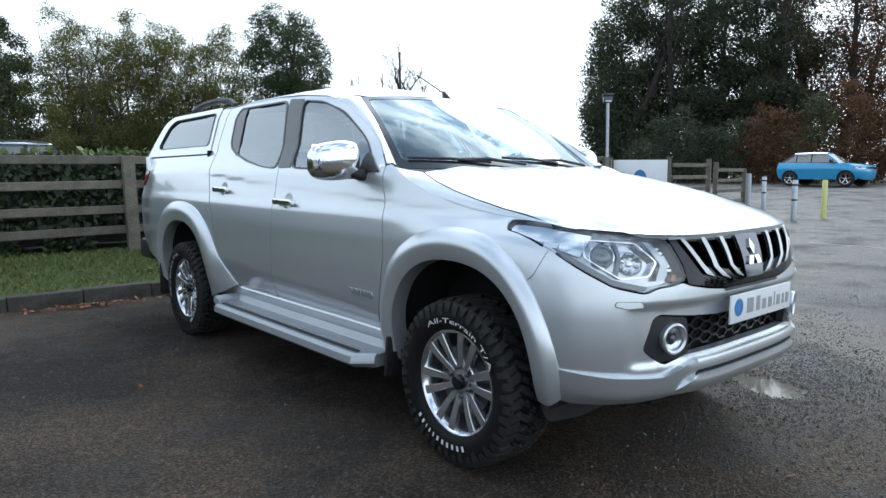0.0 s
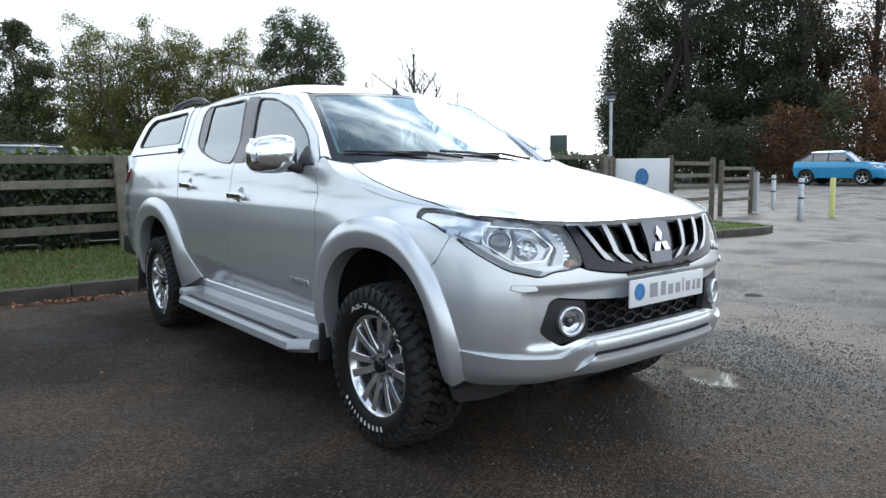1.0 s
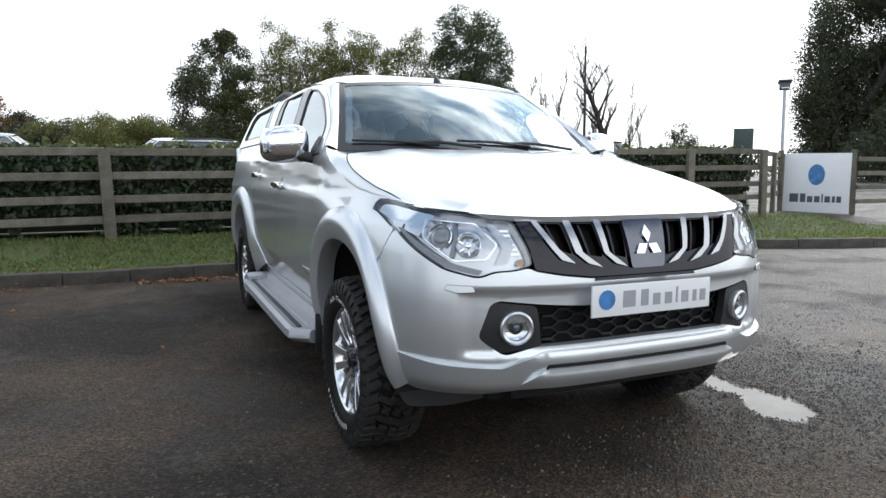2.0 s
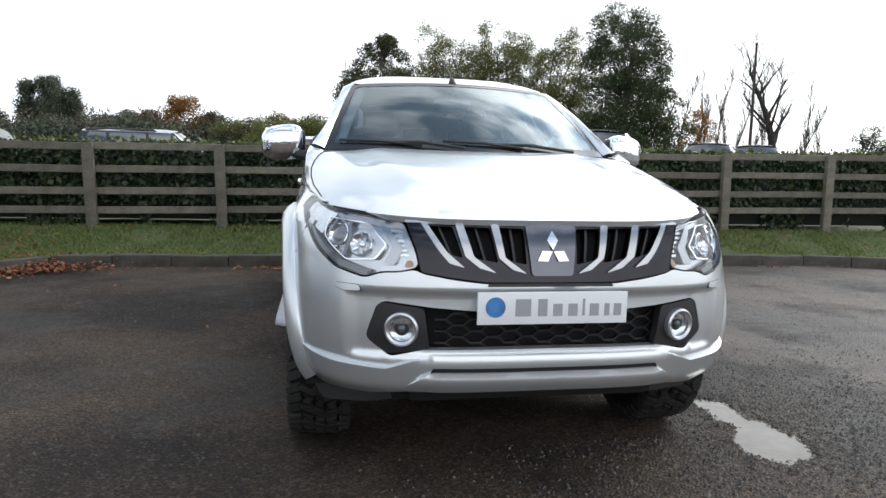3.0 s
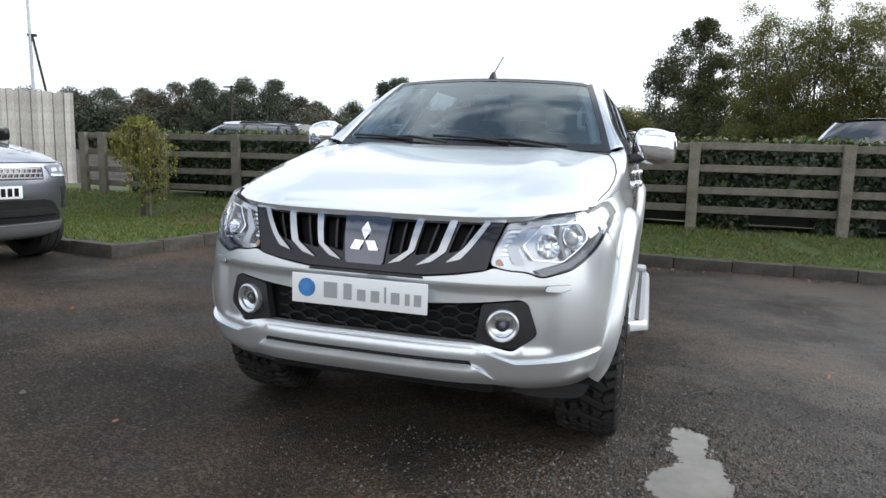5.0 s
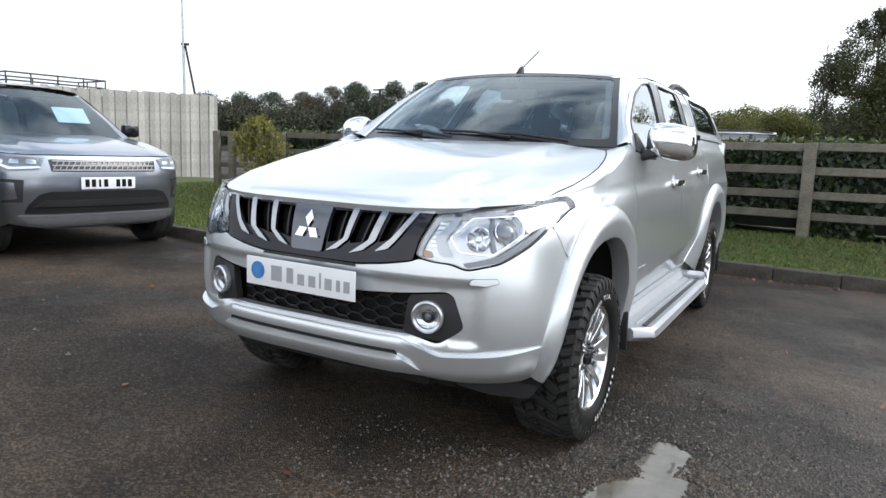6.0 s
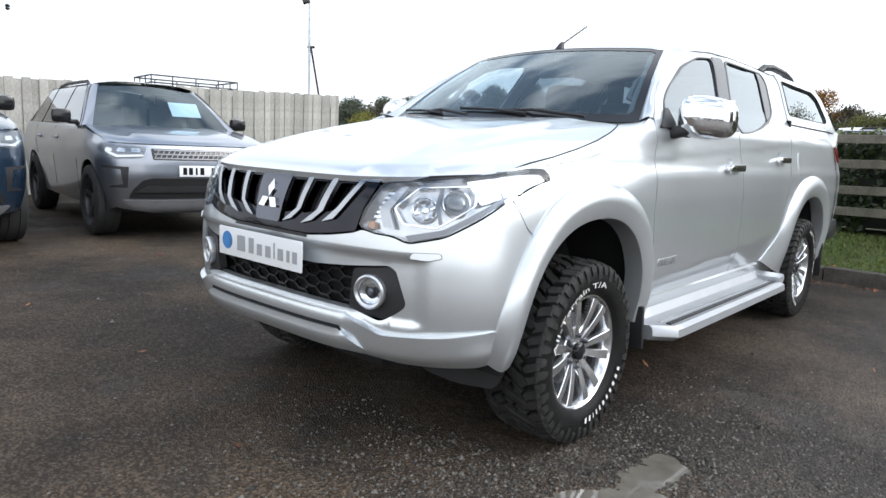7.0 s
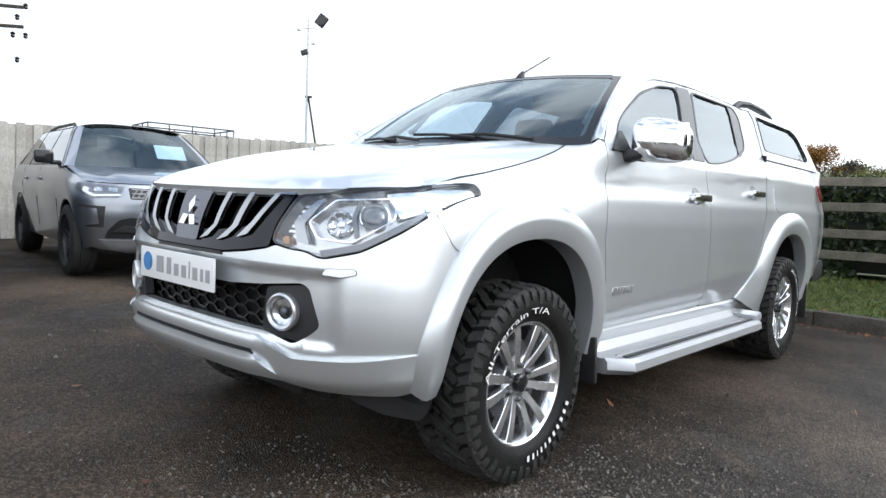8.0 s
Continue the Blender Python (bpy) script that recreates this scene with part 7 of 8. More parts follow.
def make_car(name, label, category, m, paint, half=0.98, nose=-0.88, wb=2.92, rear=3.95, zf=1.02, zc=1.20, zr=1.84, belt=1.18, R=0.385, cowl_y=0.42, top_y=1.05, tail_slope=0.25, detail=2, rails=True, group="", low=0.30, rim_mat=None):
    """A closed car, its nose to -y and its front axle on y = 0."""
    car = thing(name, label, category, m, group)
    y0 = -0.05
    k = zr / 1.84
    fr = ([low - 0.05, low + 0.05, 0.5, 0.65, 0.8, zf - 0.08, zf, zf + 0.08, zr + 0.1], [0.14, 0.06, 0.02, 0.0, 0.008, 0.03, 0.06, 0.16, 0.6])
    si = ([low - 0.05, 0.4, 0.6, 0.8, belt - 0.22, belt - 0.12, belt, belt + 0.05, zr - 0.12, zr - 0.03, zr + 0.1], [0.08, 0.055, 0.03, 0.012, 0.012, 0.03, 0.060, 0.095, 0.29, 0.38, 0.58])
    sk, off = body_shell(half, y0 - nose, y0, 3.3, fr, si, (0.9, 1.6), rear)

    def fl(y, z):
        return sk(y + off, z)

    def two(nm, make, mat, lb="", par=None):
        bm = make()
        o = mirrored(bm)
        return part(nm, bm, mat, par or car, lb), part(nm, o, mat, par or car, lb)

    h = 0.07 if detail > 1 else 0.12
    ar = R + 0.055
    a1 = [p for p in arch(0, R, ar, ar, 2.1, n=18)]
    a2 = [p for p in arch(wb, R, ar, ar, 2.1, n=18)]

    def side():
        o = [(-0.42, zf + 0.01), (0.1, (zf + zc) / 2 + 0.02), (cowl_y, zc - 0.015), (cowl_y + 0.06, belt), (rear - 0.08, belt + 0.04), (rear - 0.02, 0.75), (rear - 0.08, low + 0.12)]
        o += [p for p in a2[::-1]] + [(wb - ar - 0.1, low + 0.02), (ar + 0.1, low + 0.02)] + [p for p in a1[::-1]]
        o += [(-0.42 - 0.1, low + 0.05)]
        return patch(rounded(o, 0.015, 2), fl, h, lip=0.02)

    two("body_side", side, paint)
    s_end = -0.40 + off
    top = [(s_end, zf), (0.62, zf - 0.01), (0.3, zf - 0.01), (0, zf - 0.01)]
    bot = [(0, low), (0.5, low), (s_end - 0.12, low + 0.06), (s_end - 0.03, 0.55)]
    hh = top[::-1] + bot[::-1]
    ol = [(-a, b) for a, b in hh[:0:-1]] + hh[0:1] + hh[1:]
    ol = [(a, b) for a, b in top] + [(-a, b) for a, b in top[-2::-1]] + [(-a, b) for a, b in bot[::-1]] + [(a, b) for a, b in bot[1:]]
    part("front_fascia", patch(rounded(ol, 0.01, 2), sk, h * 0.7, lip=0.02), paint, car)

    def nose_y(x):
        p = [sk(s, zf) for s in np.linspace(0, s_end, 14)]
        return lerp_table(abs(x), [q.x for q in p], [q.y for q in p])

    def hoodz(x, y):
        f = nose_y(x)
        t = min(1.0, max(0, (y - f) / (cowl_y + 0.02 - f)))
        return Vector((x, y, zf + (zc - zf) * t ** 0.62 + 0.02 * smoothstep(0.62, 0.5, abs(x)) * smoothstep(0, 0.3, t) - 0.01 * (abs(x) / half) ** 4))

    xe = sk(s_end, zf).x
    ho = [(x, nose_y(x)) for x in np.linspace(-xe, xe, 21)] + [(half - 0.085, 0.1), (half - 0.10, cowl_y - 0.02), (0, cowl_y - 0.10), (-(half - 0.10), cowl_y - 0.02), (-(half - 0.085), 0.1)]
    part("bonnet", patch(rounded(ho, 0.012, 2), hoodz, h, lip=0.02), paint, car)
    xw, xt = half - 0.18, half - 0.40

    def ws(u, v):
        q = 1 - u * u
        a = Vector((u * xw, cowl_y - 0.10 * q + 0.02, zc - 0.01))
        b = Vector((u * xt, top_y - 0.05 * q, zr - 0.075 + 0.03 * q))
        return a.lerp(b, v) + Vector((0, -0.4, 0.8)) * 0.02 * math.sin(math.pi * v)

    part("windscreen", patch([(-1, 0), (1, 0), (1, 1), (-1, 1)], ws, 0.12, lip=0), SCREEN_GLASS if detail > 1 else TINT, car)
    roof_z = smooth_table([top_y - 0.2, top_y + 0.3, rear - 1.2, rear - 0.1], [zr - 0.075, zr - 0.01, zr, zr - 0.06], 0.15)
    yr1 = rear - 0.14 - tail_slope
    rows = []
    for i in range(13):
        v = i / 12
        ye = top_y + 0.10 + (yr1 - top_y - 0.10) * v
        e = fl(ye, zr - 0.075)
        rows.append([(u * e.x, (1 - v) * ws(u, 1).y + v * yr1 if abs(u) < 0.99 else ye, (zr - 0.075) + (roof_z(ye) + 0.02 - zr + 0.075) * (1 - abs(u) ** 3.5)) for u in np.linspace(-1, 1, 15)])
    part("roof", sheet(rows), paint, car)

    def pil():
        rows = []
        for i in range(9):
            v = i / 8
            y = cowl_y + 0.02 + (top_y + 0.08 - cowl_y) * v
            o, w = fl(y + 0.03, zc - 0.02 + (zr - 0.075 - zc + 0.02) * v), ws(1, v)
            rows.append([o, o.lerp(w, 0.5) + Vector((0.012, -0.008, 0.008)), w])
        return sheet(rows)

    two("a_pillar", pil, paint)
    zt = zr - 0.09
    lean = (top_y - cowl_y)
    cuts = [(cowl_y + 0.10, top_y + 0.06), (1.55, 1.62), (wb - 0.25, wb - 0.20), (rear - 0.30, rear - 0.26 - tail_slope)]
    two("window_frame", lambda: patch(rounded([(cowl_y + 0.03, belt + 0.004), (rear - 0.10, belt + 0.03), (rear - 0.14 - tail_slope, zr - 0.07), (top_y + 0.04, zr - 0.07)], 0.02), fl, h, lip=0.02, lift=-0.006), GLOSS_BLACK)
    for (b0, t0), (b1, t1) in zip(cuts, cuts[1:]):
        two("side_window", lambda: patch(rounded([(b0 + 0.03, belt + 0.03), (b1 - 0.03, belt + 0.04), (t1 - 0.03, zt), (t0 + 0.03, zt)], 0.03), fl, h, lip=0.004, lift=0.002), TINT)
    part("rear_panel", box((2 * half - 0.20, 0.10, belt - 0.38), (0, rear - 0.09, (belt + 0.42) / 2), 0.04), paint, car)
    rg = [[fl(rear - 0.12, belt + 0.02), fl(yr1, zr - 0.075)]]
    part("rear_window", sheet([[(u * rg[0][k].x, rg[0][k].y, rg[0][k].z + (0.055 * (1 - u * u) if k else 0)) for k in (0, 1)] for u in np.linspace(-1, 1, 9)]), TINT, car)
    part("underbody", joined(box((2 * half - 0.5, rear - nose - 0.4, 0.2), (0, (rear + nose) / 2, low + 0.12), 0.02), box((2 * half - 0.55, 0.9, 0.5), (0, 0.0, 0.72), 0.02), box((2 * half - 0.55, 0.9, 0.4), (0, wb, 0.62), 0.02)), VOID, car)
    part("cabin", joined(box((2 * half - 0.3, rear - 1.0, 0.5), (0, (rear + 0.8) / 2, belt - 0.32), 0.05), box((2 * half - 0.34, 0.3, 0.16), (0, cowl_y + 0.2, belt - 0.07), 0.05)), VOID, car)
    for y in (0, wb):
        for x in (-1, 1):
            road_wheel(car, x * (half - 0.125), y, R, 0.24, x, rim_mat=rim_mat)
    for x in (-0.4, 0.4):
        part("seat", joined(box((0.5, 0.16, 0.6), (x, 1.5, belt - 0.02), 0.06, (-12, 0, 0)), box((0.26, 0.1, 0.18), (x, 1.58, belt + 0.36), 0.045)), SEAT, car)
    two("mirror_housing", lambda: joined(box((0.19, 0.12, 0.15), (half + 0.06, cowl_y + 0.30, belt + 0.10), 0.045), box((0.12, 0.06, 0.05), (half - 0.06, cowl_y + 0.30, belt + 0.04), 0.015)), GLOSS_BLACK, "black door mirror")
    if rails:
        two("roof_rail", lambda: tube([(half - 0.40, top_y + 0.35, zr - 0.09), (half - 0.40, top_y + 0.45, zr - 0.022), (half - 0.41, rear - 0.9, zr - 0.012), (half - 0.41, rear - 0.5, zr - 0.04), (half - 0.41, rear - 0.38, zr - 0.10)], 0.02, 8), BLACK, "black roof rail")
    # face
    zl = zf - 0.09
    for sg in (1, -1):
        def sd(bm):
            return bm if sg > 0 else mirrored(bm)
        lo = rounded([(0.55, zl + 0.055), (0.80, zl + 0.065), (1.12, zl + 0.085), (1.10, zl + 0.01), (0.85, zl - 0.065), (0.60, zl - 0.05)], 0.012)
        lamp = part("headlight", sd(patch(lo, sk, 0.05, lip=0.01, lift=0.004)), LAMP_SKIRT if detail > 1 else LAMP_INNER, car)
        part("lens", sd(patch(lo, sk, 0.05, lip=0.01, lift=0.018)), LAMP_CLEAR, lamp)
        part("light_strip", sd(patch(rounded([(0.58, zl - 0.035), (0.84, zl - 0.05), (0.98, zl + 0.0), (0.95, zl + 0.012), (0.83, zl - 0.03), (0.60, zl - 0.018)], 0.004), sk, 0.05, lip=0.006, lift=0.012)), WHITE_GLOW, lamp)
        if detail > 1:
            for q in (0.66, 0.80, 0.94):
                part("reflector", sd(patch(rounded([(q - 0.045, zl + 0.0), (q + 0.045, zl + 0.005), (q + 0.04, zl + 0.04), (q - 0.04, zl + 0.035)], 0.012), sk, 0.03, lip=0.01, lift=0.010)), LAMP_REFLECT, lamp)
            part("side_intake", sd(patch(rounded([(0.72, 0.73), (1.02, 0.74), (1.02, 0.715), (0.80, 0.705), (0.78, 0.56), (0.92, 0.54), (0.93, 0.525), (0.74, 0.525)], 0.008), sk, 0.04, lip=0.004, lift=0.003)), BLACK, car, "black side intake surround")
    gr_out = rounded([(-0.52, zl + 0.045), (0.52, zl + 0.045), (0.50, zl - 0.065), (-0.50, zl - 0.065)], 0.015)
    g = part("grille", patch(gr_out, sk, 0.06, lip=0.01, lift=0.003), GLOSS_BLACK, car)
    if detail > 1:
        mesh = []
        for zz in (zl + 0.03, zl - 0.01, zl - 0.05):
            mesh.append(patch([(-0.49, zz - 0.006), (0.49, zz - 0.006), (0.49, zz + 0.006), (-0.49, zz + 0.006)], sk, 0.06, thick=0.01, lift=0.012))
        for q in range(-9, 10):
            for r in range(2):
                z0 = zl - 0.044 + 0.04 * r
                s0 = 0.052 * q + (0.026 if r else 0)
                if abs(s0) < 0.47:
                    mesh.append(patch([(s0 - 0.02, z0), (s0 - 0.01, z0), (s0 + 0.006, z0 + 0.028), (s0 - 0.004, z0 + 0.028)], sk, 0.06, thick=0.008, lift=0.012))
        part("grille_lattice", joined(*mesh), LATTICE, g, "grey grille lattice")
        part("lower_intake", patch(rounded([(-0.74, 0.42), (0.74, 0.42), (0.70, 0.50), (0.60, 0.60), (0.50, 0.625), (-0.50, 0.625), (-0.60, 0.60), (-0.70, 0.50)], 0.02), sk, 0.06, lip=0.006, lift=0.004), VOID, car, "black lower intake")
        part("intake_bar", patch(rounded([(-0.66, 0.485), (0.66, 0.485), (0.56, 0.545), (-0.56, 0.545)], 0.01), sk, 0.06, lip=0.014, lift=0.016), BLACK, car)
        part("skid_plate", patch(rounded([(-0.66, 0.300), (0.66, 0.300), (0.80, 0.405), (-0.80, 0.405)], 0.02), sk, 0.06, lip=0.014, lift=0.012), LATTICE, car, "grey skid plate")
        pl = part("plate_panel", box((0.52, 0.010, 0.111), (0, nose - 0.012, 0.70), 0.002), PLATE_WHITE, car, "white plate with plain dark bars")
        for i, wq in enumerate((1, 1, 0.5, 1, 0, 1, 1, 1)):
            if wq:
                part("plate_bar", box((0.040 * wq, 0.002, 0.072), (-0.205 + 0.0585 * i, nose - 0.0185, 0.70), 0.0005, seg=1), GLOSS_BLACK, pl)
        for yy in (1.42, 2.35):
            two("door_handle", lambda: box((0.03, 0.2, 0.035), tuple(fl(yy, belt - 0.14) + Vector((0.015, 0, 0))), 0.012), paint)
        for pts in ([(0.50, 0.42), (0.47, 0.75), (0.50, belt - 0.01)], [(1.58, 0.42), (1.55, 0.75), (1.56, belt - 0.01)], [(2.42, 0.75), (2.52, 0.9), (2.60, belt)]):
            two("door_gap", lambda: tube([fl(y, z) + Vector((0.001, 0, 0)) for y, z in pts], 0.004, 5), VOID)
    return car


def turned_to(x, y, z, deg):
    return pose(x, y, z, 0, 0, deg)


make_car("estate_car", "grey metallic off-road estate car parked beside a board fence", "car", turned_to(-5.12, 1.51, 0.0, 82.5), GREY_PAINT, half=0.94, nose=-0.72, wb=2.72, rear=3.38, zf=0.96, zc=1.13, zr=1.665, belt=1.11, R=0.36, low=0.27)
sheet_ob = tagged(part("price_sheet", box((0.34, 0.004, 0.26), (0, 0, 0), 0.001, seg=1), PAPER), "white paper sheet behind the grey car's windscreen", "paper")
sheet_ob.matrix_world = turned_to(-5.12, 1.51, 0.0, 82.5) @ pose(0.36, 0.80, 1.355, -50, 0, -3)
make_car("van", "dark blue people carrier parked on the tarmac", "car", turned_to(-5.25, -1.02, 0.0, 86), NAVY_PAINT, half=0.97, zf=1.04, zc=1.24, zr=1.84, belt=1.20, rails=False, rim_mat=ALLOY)
BACK = 0.146
make_car("estate_car", "silver estate car parked behind the hedge", "car", turned_to(-9.5, 10.8, BACK, -84), PALE_PAINT, half=0.9, rear=3.25, wb=2.65, zf=0.85, zc=1.10, zr=1.56, belt=0.98, R=0.33, detail=1, low=0.22, group="cars behind the hedge")
make_car("hatchback", "pale silver car with roof rails behind the hedge", "car", turned_to(-2.85, 13.4, BACK, 94), PALE_PAINT, half=0.9, rear=3.3, wb=2.6, zf=0.84, zc=1.06, zr=1.69, belt=1.02, R=0.32, detail=1, low=0.22, group="cars behind the hedge")
make_car("hatchback", "white car with roof rails seen over the hedge", "car", turned_to(-2.4, 14.9, BACK, -88), WHITE_PAINT, half=0.9, rear=3.3, wb=2.6, zf=0.88, zc=1.10, zr=1.72, belt=1.06, R=0.33, detail=1, low=0.22, group="cars behind the hedge")
make_car("off_road_car", "white tall off-road car behind the hedge", "car", turned_to(3.95, 8.75, BACK, -28), WHITE_PAINT, half=1.04, zf=1.04, zc=1.20, zr=1.82, belt=1.18, R=0.36, detail=1, rails=False, group="cars behind the hedge")
make_car("hatchback", "white car with roof bars behind the hedge", "car", turned_to(8.75, 12.7, 0.28, -35), WHITE_PAINT, half=0.9, zf=0.90, zc=1.12, zr=1.72, belt=1.10, R=0.33, detail=1, low=0.22, group="cars behind the hedge")
make_car("hatchback", "white car behind the hedge", "car", turned_to(10.35, 13.0, 0.28, -35), WHITE_PAINT, half=0.9, zf=0.90, zc=1.12, zr=1.72, belt=1.10, R=0.33, detail=1, low=0.22, group="cars behind the hedge")
make_car("crossover_car", "bright blue small crossover car on the road", "car", turned_to(31.6, 9.15, ground_height(31.6, 9.15), -5), SKY_PAINT, half=0.86, nose=-0.78, wb=2.50, rear=3.15, zf=0.92, zc=1.06, zr=1.57, belt=1.05, R=0.34, cowl_y=0.30, top_y=0.95, detail=1, rails=False, rim_mat=ALLOY, tail_slope=0.55)
rack_car = make_car("off_road_car", "dark off-road car with a roof rack behind the board fence", "car", turned_to(-11.76, 2.9, 0.0, -10), DARK_PAINT, zr=1.86, detail=1)
rk = []
for a, b in (((-0.6, 1.2), (0.6, 1.2)), ((-0.6, 2.9), (0.6, 2.9)), ((-0.6, 1.2), (-0.6, 2.9)), ((0.6, 1.2), (0.6, 2.9))):
    for z in (2.02, 2.16):
        rk.append(tube([(*a, z), (*b, z)], 0.015, 6))
for x in (-0.6, -0.2, 0.2, 0.6):
    for y in (1.2, 2.9):
        rk.append(tube([(x, y, 1.84), (x, y, 2.16)], 0.013, 6))
for y in (1.6, 2.05, 2.5):
    for x in (-0.6, 0.6):
        rk.append(tube([(x, y, 1.84), (x, y, 2.16)], 0.013, 6))
part("roof_rack", joined(*rk), BLACK, rack_car, "black tubular roof rack")

# ---- board fence, masts and signs ----
BOARD = material("pale_board_timber", (0.43, 0.415, 0.385), 0.88, color2=(0.28, 0.265, 0.24), scale=3, bump=0.4, bump_scale=30, fine=0.15, fine_scale=40, per_piece=0.16)
GALV = material("galvanised_steel", (0.42, 0.45, 0.48), 0.45, 0.8, vary=0.15, scale=12)
YELLOW = material("faded_yellow_paint", (0.62, 0.60, 0.22), 0.6, vary=0.12, scale=8)
SIGN_WHITE = material("white_sign_board", (0.74, 0.75, 0.77), 0.4, vary=0.03)
SIGN_DARK = material("dark_sign_lettering", (0.07, 0.08, 0.10), 0.5, vary=0.1)
LINE_PAINT = material("worn_line_paint", (0.42, 0.41, 0.39), 0.8, color2=(0.08, 0.075, 0.07), scale=9, fine=0.3)
board_fence = thing("board_fence", "tall pale close-boarded timber fence", "fence")
board_mesh = None
yb, i = -4.2, 0
while yb < 7.80:
    top = 1.80 + 0.040 * (yb - 1.1) + 0.012 * math.sin(i * 2.7) + rng.normal(0, 0.006)
    if board_mesh is None:
        bm = box((0.022, 0.128, 1.9), (0, 0, 0), 0.004, seg=1)
        o = part("board", bm, BOARD, board_fence)
        board_mesh = o.data
    else:
        o = new("board", board_mesh)
        o.parent = board_fence
    o.matrix_local = pose(-10.0 + (0.012 if i % 2 else -0.012), yb, top - 0.95, 0, rng.normal(0, 0.25), rng.normal(0, 1.2))
    yb += 0.122
    i += 1
for z in (0.5, 1.4):
    part("cross_rail", box((0.05, 11.8, 0.08), (-10.06, 1.7, z + 0.1), 0.006, (1.6, 0, 0)), BOARD, board_fence)

mast = thing("floodlight_mast", "slim steel mast with floodlights and a brace behind the board fence", "mast", pose(-10.45, 7.35, 0.3))
part("pole", tube([(0, 0, 0), (-0.05, 0, 2.8), (-0.09, 0, 4.56)], 0.025, 8, [0.03, 0.026, 0.016]), GALV, mast)
part("brace", tube([(-0.02, 0.02, 2.80), (0.12, 0.20, 1.55)], 0.022, 6), DARK_BARK, mast)
part("clamp", box((0.16, 0.05, 0.05), (-0.03, 0.03, 2.80), 0.008, (0, 0, 40)), DARK_BARK, mast)
part("floodlight", box((0.22, 0.10, 0.26), (0.13, 0.20, 4.50), 0.02, (0, 35, 40)), GLOSS_BLACK, mast)
part("floodlight", box((0.16, 0.08, 0.12), (-0.11, -0.06, 3.78), 0.02, (0, -20, 40)), GLOSS_BLACK, mast)
part("camera_arm", tube([(-0.16, -0.15, 4.30), (0.03, 0.10, 4.32)], 0.012, 6), WHITE_PAINT, mast)
part("camera", box((0.10, 0.06, 0.06), (-0.18, -0.18, 4.27), 0.015), WHITE_PAINT, mast)
part("junction_box", box((0.10, 0.06, 0.06), (0.06, 0.05, 3.98), 0.015), WHITE_PAINT, mast)

pole = thing("telegraph_pole", "dark timber telegraph pole with crossarms and insulators", "telegraph pole", pose(-22.1, 4.15, 0.2))
part("shaft", tube([(0, 0, 0), (0, 0, 3.2), (-0.1, 0, 6.6)], 0.12, 8, [0.14, 0.12, 0.10]), DARK_BARK, pole)
for z in (5.95, 5.35):
    part("crossarm", box((0.10, 1.5, 0.10), (-0.06, 0.15, z), 0.01, (8, 0, 0)), DARK_BARK, pole)
for y, z in ((0.72, 5.72), (0.60, 5.16), (0.95, 5.20), (0.72, 4.42), (0.95, 6.1)):
    part("insulator", turned([(-0.09, 0.03), (-0.05, 0.07), (0.0, 0.05), (0.04, 0.08), (0.09, 0.03)], 12, "z"), GLOSS_BLACK, pole).location = (-0.05, y, z)
up = thing("utility_pole", "distant utility pole with a crossarm", "utility pole", pose(-33, 46.8, 0.3))
part("shaft", tube([(0, 0, 0), (-0.1, 0, 5.7)], 0.10, 6), DARK_BARK, up)
part("crossarm", box((1.5, 0.10, 0.12), (-0.1, 0, 5.6), 0.01), DARK_BARK, up)

lamp_post = thing("lamp_post", "slim grey lamp post with a square lantern by the entrance", "lamp post", pose(11.2, 7.92, 0.25))
part("pole", tube([(0, 0, 0), (-0.05, 0, 2.6)], 0.036, 10), GALV, lamp_post)
part("lantern", joined(box((0.21, 0.17, 0.15), (-0.06, 0, 2.68), 0.025, (-15, 0, -45)), box((0.27, 0.21, 0.035), (-0.06, 0, 2.77), 0.012, (-15, 0, -45))), ALLOY_DARK, lamp_post)
part("lens", box((0.15, 0.01, 0.10), (-0.115, -0.062, 2.67), 0.003, (-15, 0, -45)), PLATE_WHITE, lamp_post)

a, b = Vector((10.22, 7.06)), Vector((10.90, 6.12))
deg = math.degrees(math.atan2((b - a).y, (b - a).x))
sign = thing("sign_board", "white sign board with dark lettering bars and a round blue mark", "sign", pose((a.x + b.x) / 2, (a.y + b.y) / 2, 0.30, 0, 0, deg))
part("panel", box((1.16, 0.03, 1.16), (0, 0, 0.58), 0.004), SIGN_WHITE, sign)
disc = turned([(0.0, 0.0), (0.0, 0.17), (-0.006, 0.17)], 32, "z")
bmesh.ops.transform(disc, matrix=Matrix.Translation((0, -0.019, 0.74)) @ Matrix.Rotation(radians(90), 4, "X") @ Matrix.Diagonal((0.85, 1.2, 1, 1)), verts=disc.verts)
part("round_mark", disc, BLUE_MARK, sign, "round blue mark")
for w, tall, x in ((0.82, 1.0, 0.0), (0.5, 1.0, 0.92), (0.5, 0.72, 1.52), (0.5, 0.72, 2.12), (0.13, 1.0, 2.74), (0.5, 0.72, 2.98), (0.28, 0.72, 3.60), (0.42, 0.72, 3.96)):
    hgt_l = 0.17
    part("letter_bar", box((w * hgt_l * 1.12, 0.006, tall * hgt_l), (-0.46 + (x + w / 2) * hgt_l * 1.22, -0.017, 0.20 + tall * hgt_l / 2), 0.002, seg=1), SIGN_DARK, sign)
for x in (-0.63, 0.63):
    part("post", box((0.10, 0.10, 1.55), (x, 0.04, 0.45), 0.008, (0, -1.5, 0)), TIMBER, sign)

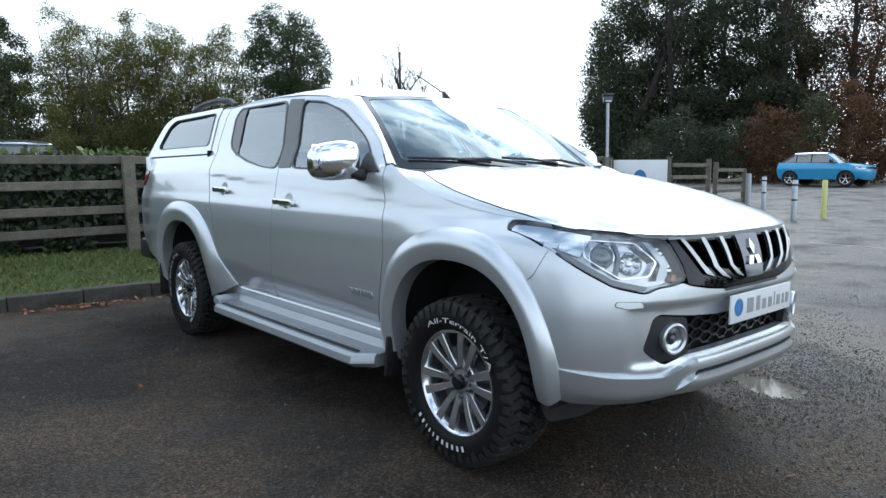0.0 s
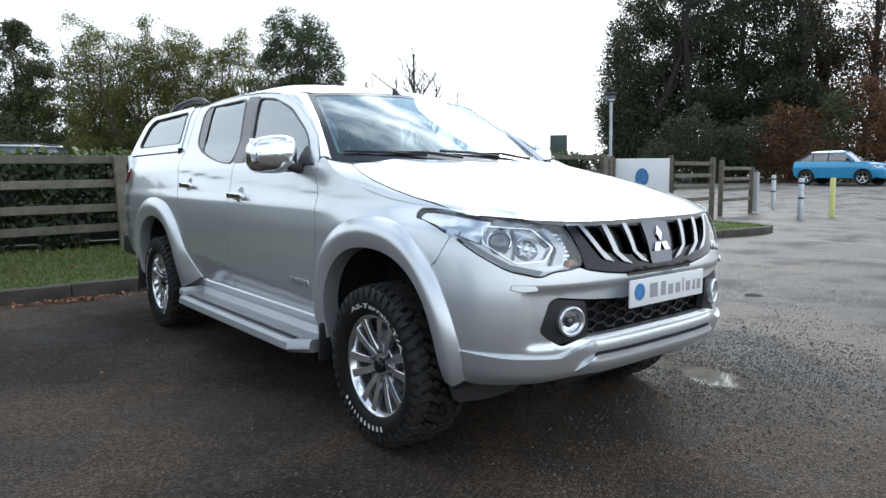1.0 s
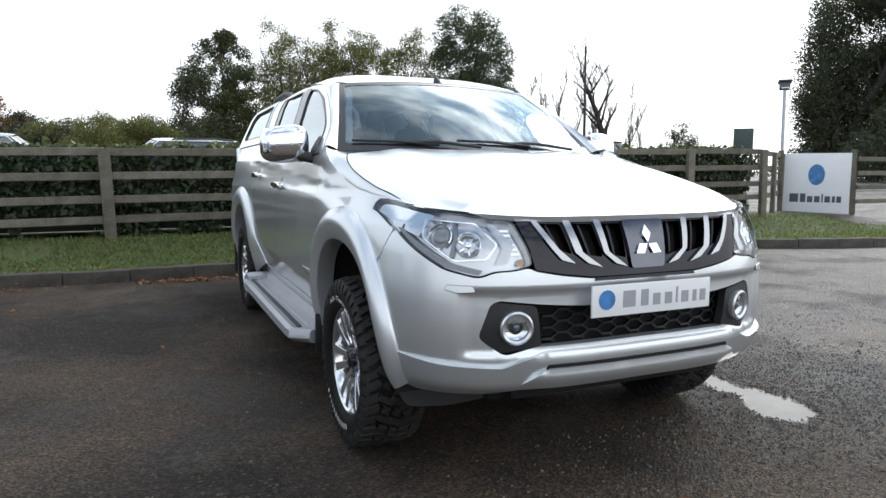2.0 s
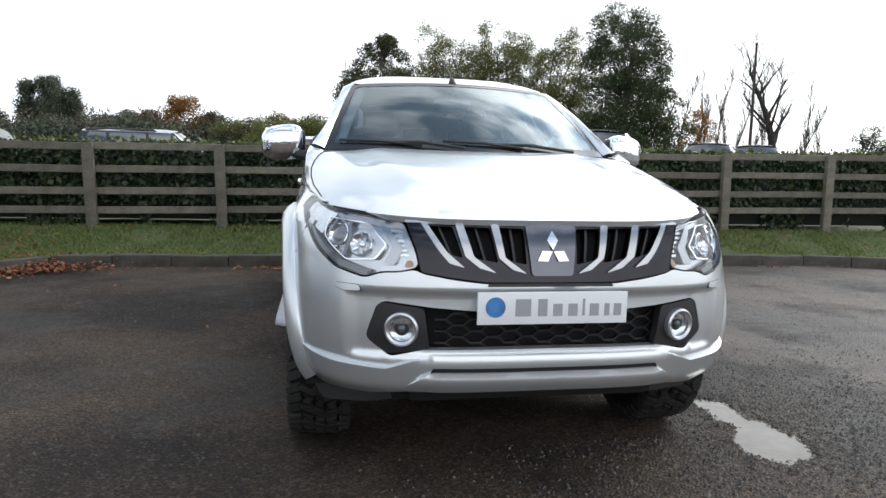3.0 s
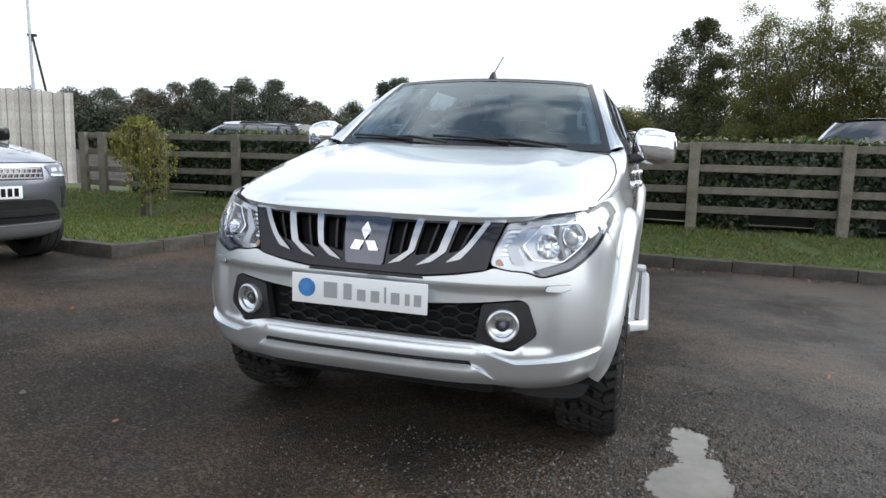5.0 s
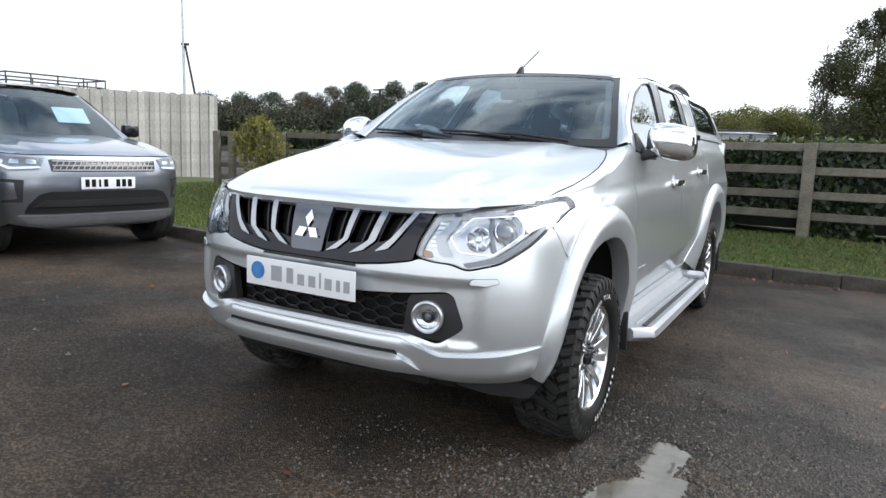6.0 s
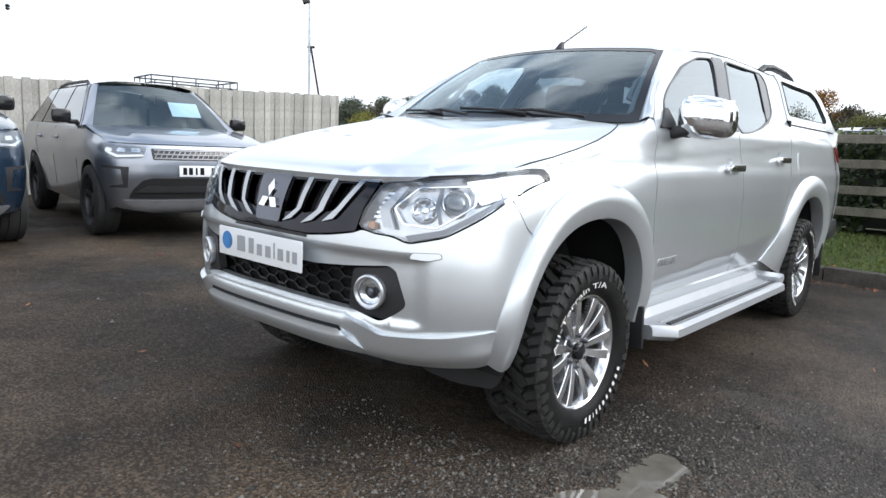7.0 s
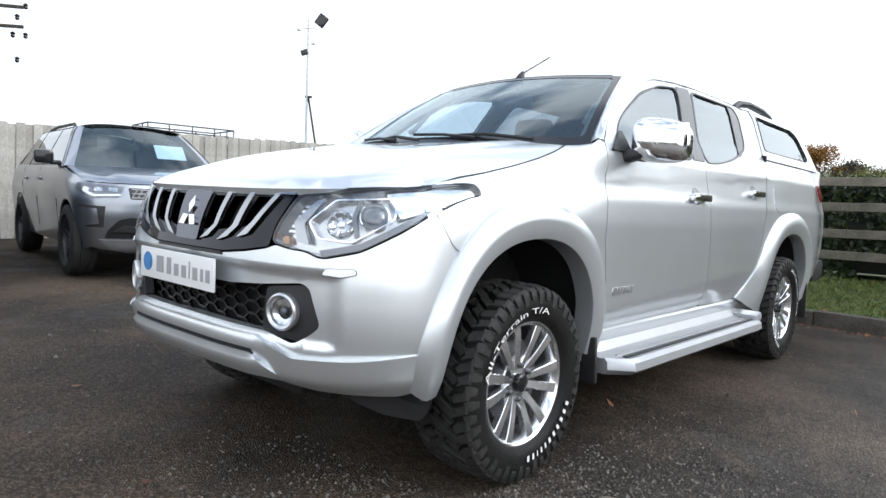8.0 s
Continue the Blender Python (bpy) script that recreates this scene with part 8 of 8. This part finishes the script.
gate_run = thing("entrance_fence", "short timber rail fence beside the entrance", "fence")
GP = [(10.98, 6.0, 1.40), (12.58, 6.05, 1.45), (13.9, 6.55, 1.40), (15.8, 6.72, 1.24)]
for x, y, zt2 in GP[1:]:
    part("post", box((0.11, 0.11, zt2 + 0.02), (x, y, zt2 / 2 + 0.03), 0.008, (0, -1.5, 20)), TIMBER, gate_run)
for (x0, y0, z0), (x1, y1, z1) in ((GP[0], GP[1]), (GP[2], GP[3])):
    v2 = Vector((x1 - x0, y1 - y0))
    for kk in range(4):
        part("rail", box((v2.length, 0.035, 0.085), ((x0 + x1) / 2 - 0.06, (y0 + y1) / 2, (z0 + z1) / 2 - 0.08 - 0.27 * kk), 0.005, (0, 0, math.degrees(math.atan2(v2.y, v2.x)))), TIMBER, gate_run)
steel = tagged(part("gate_post", joined(tube([(0, 0, 0), (-0.02, 0, 1.08)], 0.075, 12), tube([(-0.02, 0, 1.08), (-0.02, 0, 1.10)], 0.06, 12)), GALV), "galvanised steel gate post by the entrance", "gate post")
steel.location = (16.1, 6.72, 0.05)
for x, y, mat, lb, h2 in ((14.4, 4.8, GALV, "grey steel bollard at the entrance", 1.0), (15.75, 4.62, YELLOW, "faded yellow bollard at the entrance", 0.98), (17.85, 7.06, GALV, "grey steel bollard at the entrance", 1.0)):
    zb = ground_height(x, y)
    bol = thing("bollard", lb, "bollard", pose(x, y, zb), "entrance bollards")
    part("post", tube([(0, 0, -0.02), (-0.01, 0, h2 - 0.02), (-0.01, 0, h2)], 0.062, 12, [0.062, 0.062, 0.05]), mat, bol)
    if mat is GALV:
        part("cap", tube([(-0.01, 0, h2 - 0.14), (-0.01, 0, h2 - 0.10)], 0.064, 12), GLOSS_BLACK, bol)
        part("band", tube([(-0.01, 0, h2 - 0.50), (-0.01, 0, h2 - 0.46)], 0.064, 12), GLOSS_BLACK, bol)
for x0, y0, x1, y1 in ((9.45, 2.56, 9.45, -1.5), (16.83, 4.56, 17.6, 3.6), (15.4, 5.0, 16.4, 4.5)):
    v2 = Vector((x1 - x0, y1 - y0))
    nrm = Vector((-v2.y, v2.x)).normalized() * 0.05
    pts = [(x0 - nrm.x, y0 - nrm.y), (x1 - nrm.x, y1 - nrm.y), (x1 + nrm.x, y1 + nrm.y), (x0 + nrm.x, y0 + nrm.y)]
    tagged(part("painted_line", patch(pts, lambda x, y: Vector((x, y, ground_height(x, y) + 0.004)), 0.3, lip=0.003), LINE_PAINT), "worn white painted line on the tarmac", "road marking", kind="structure")
bb = thing("hoarding", "dark green box on posts beyond the entrance", "hoarding", pose(31.5, 27.5, 0.4, 0, 0, -45))
part("panel", box((1.1, 0.3, 1.25), (0, 0, 2.6), 0.02), material("dark_green_board", (0.05, 0.075, 0.07), 0.6, vary=0.15), bb)
for x in (-0.4, 0.4):
    part("leg", box((0.1, 0.1, 2.0), (x, 0, 1.0), 0.01), DARK_BARK, bb)
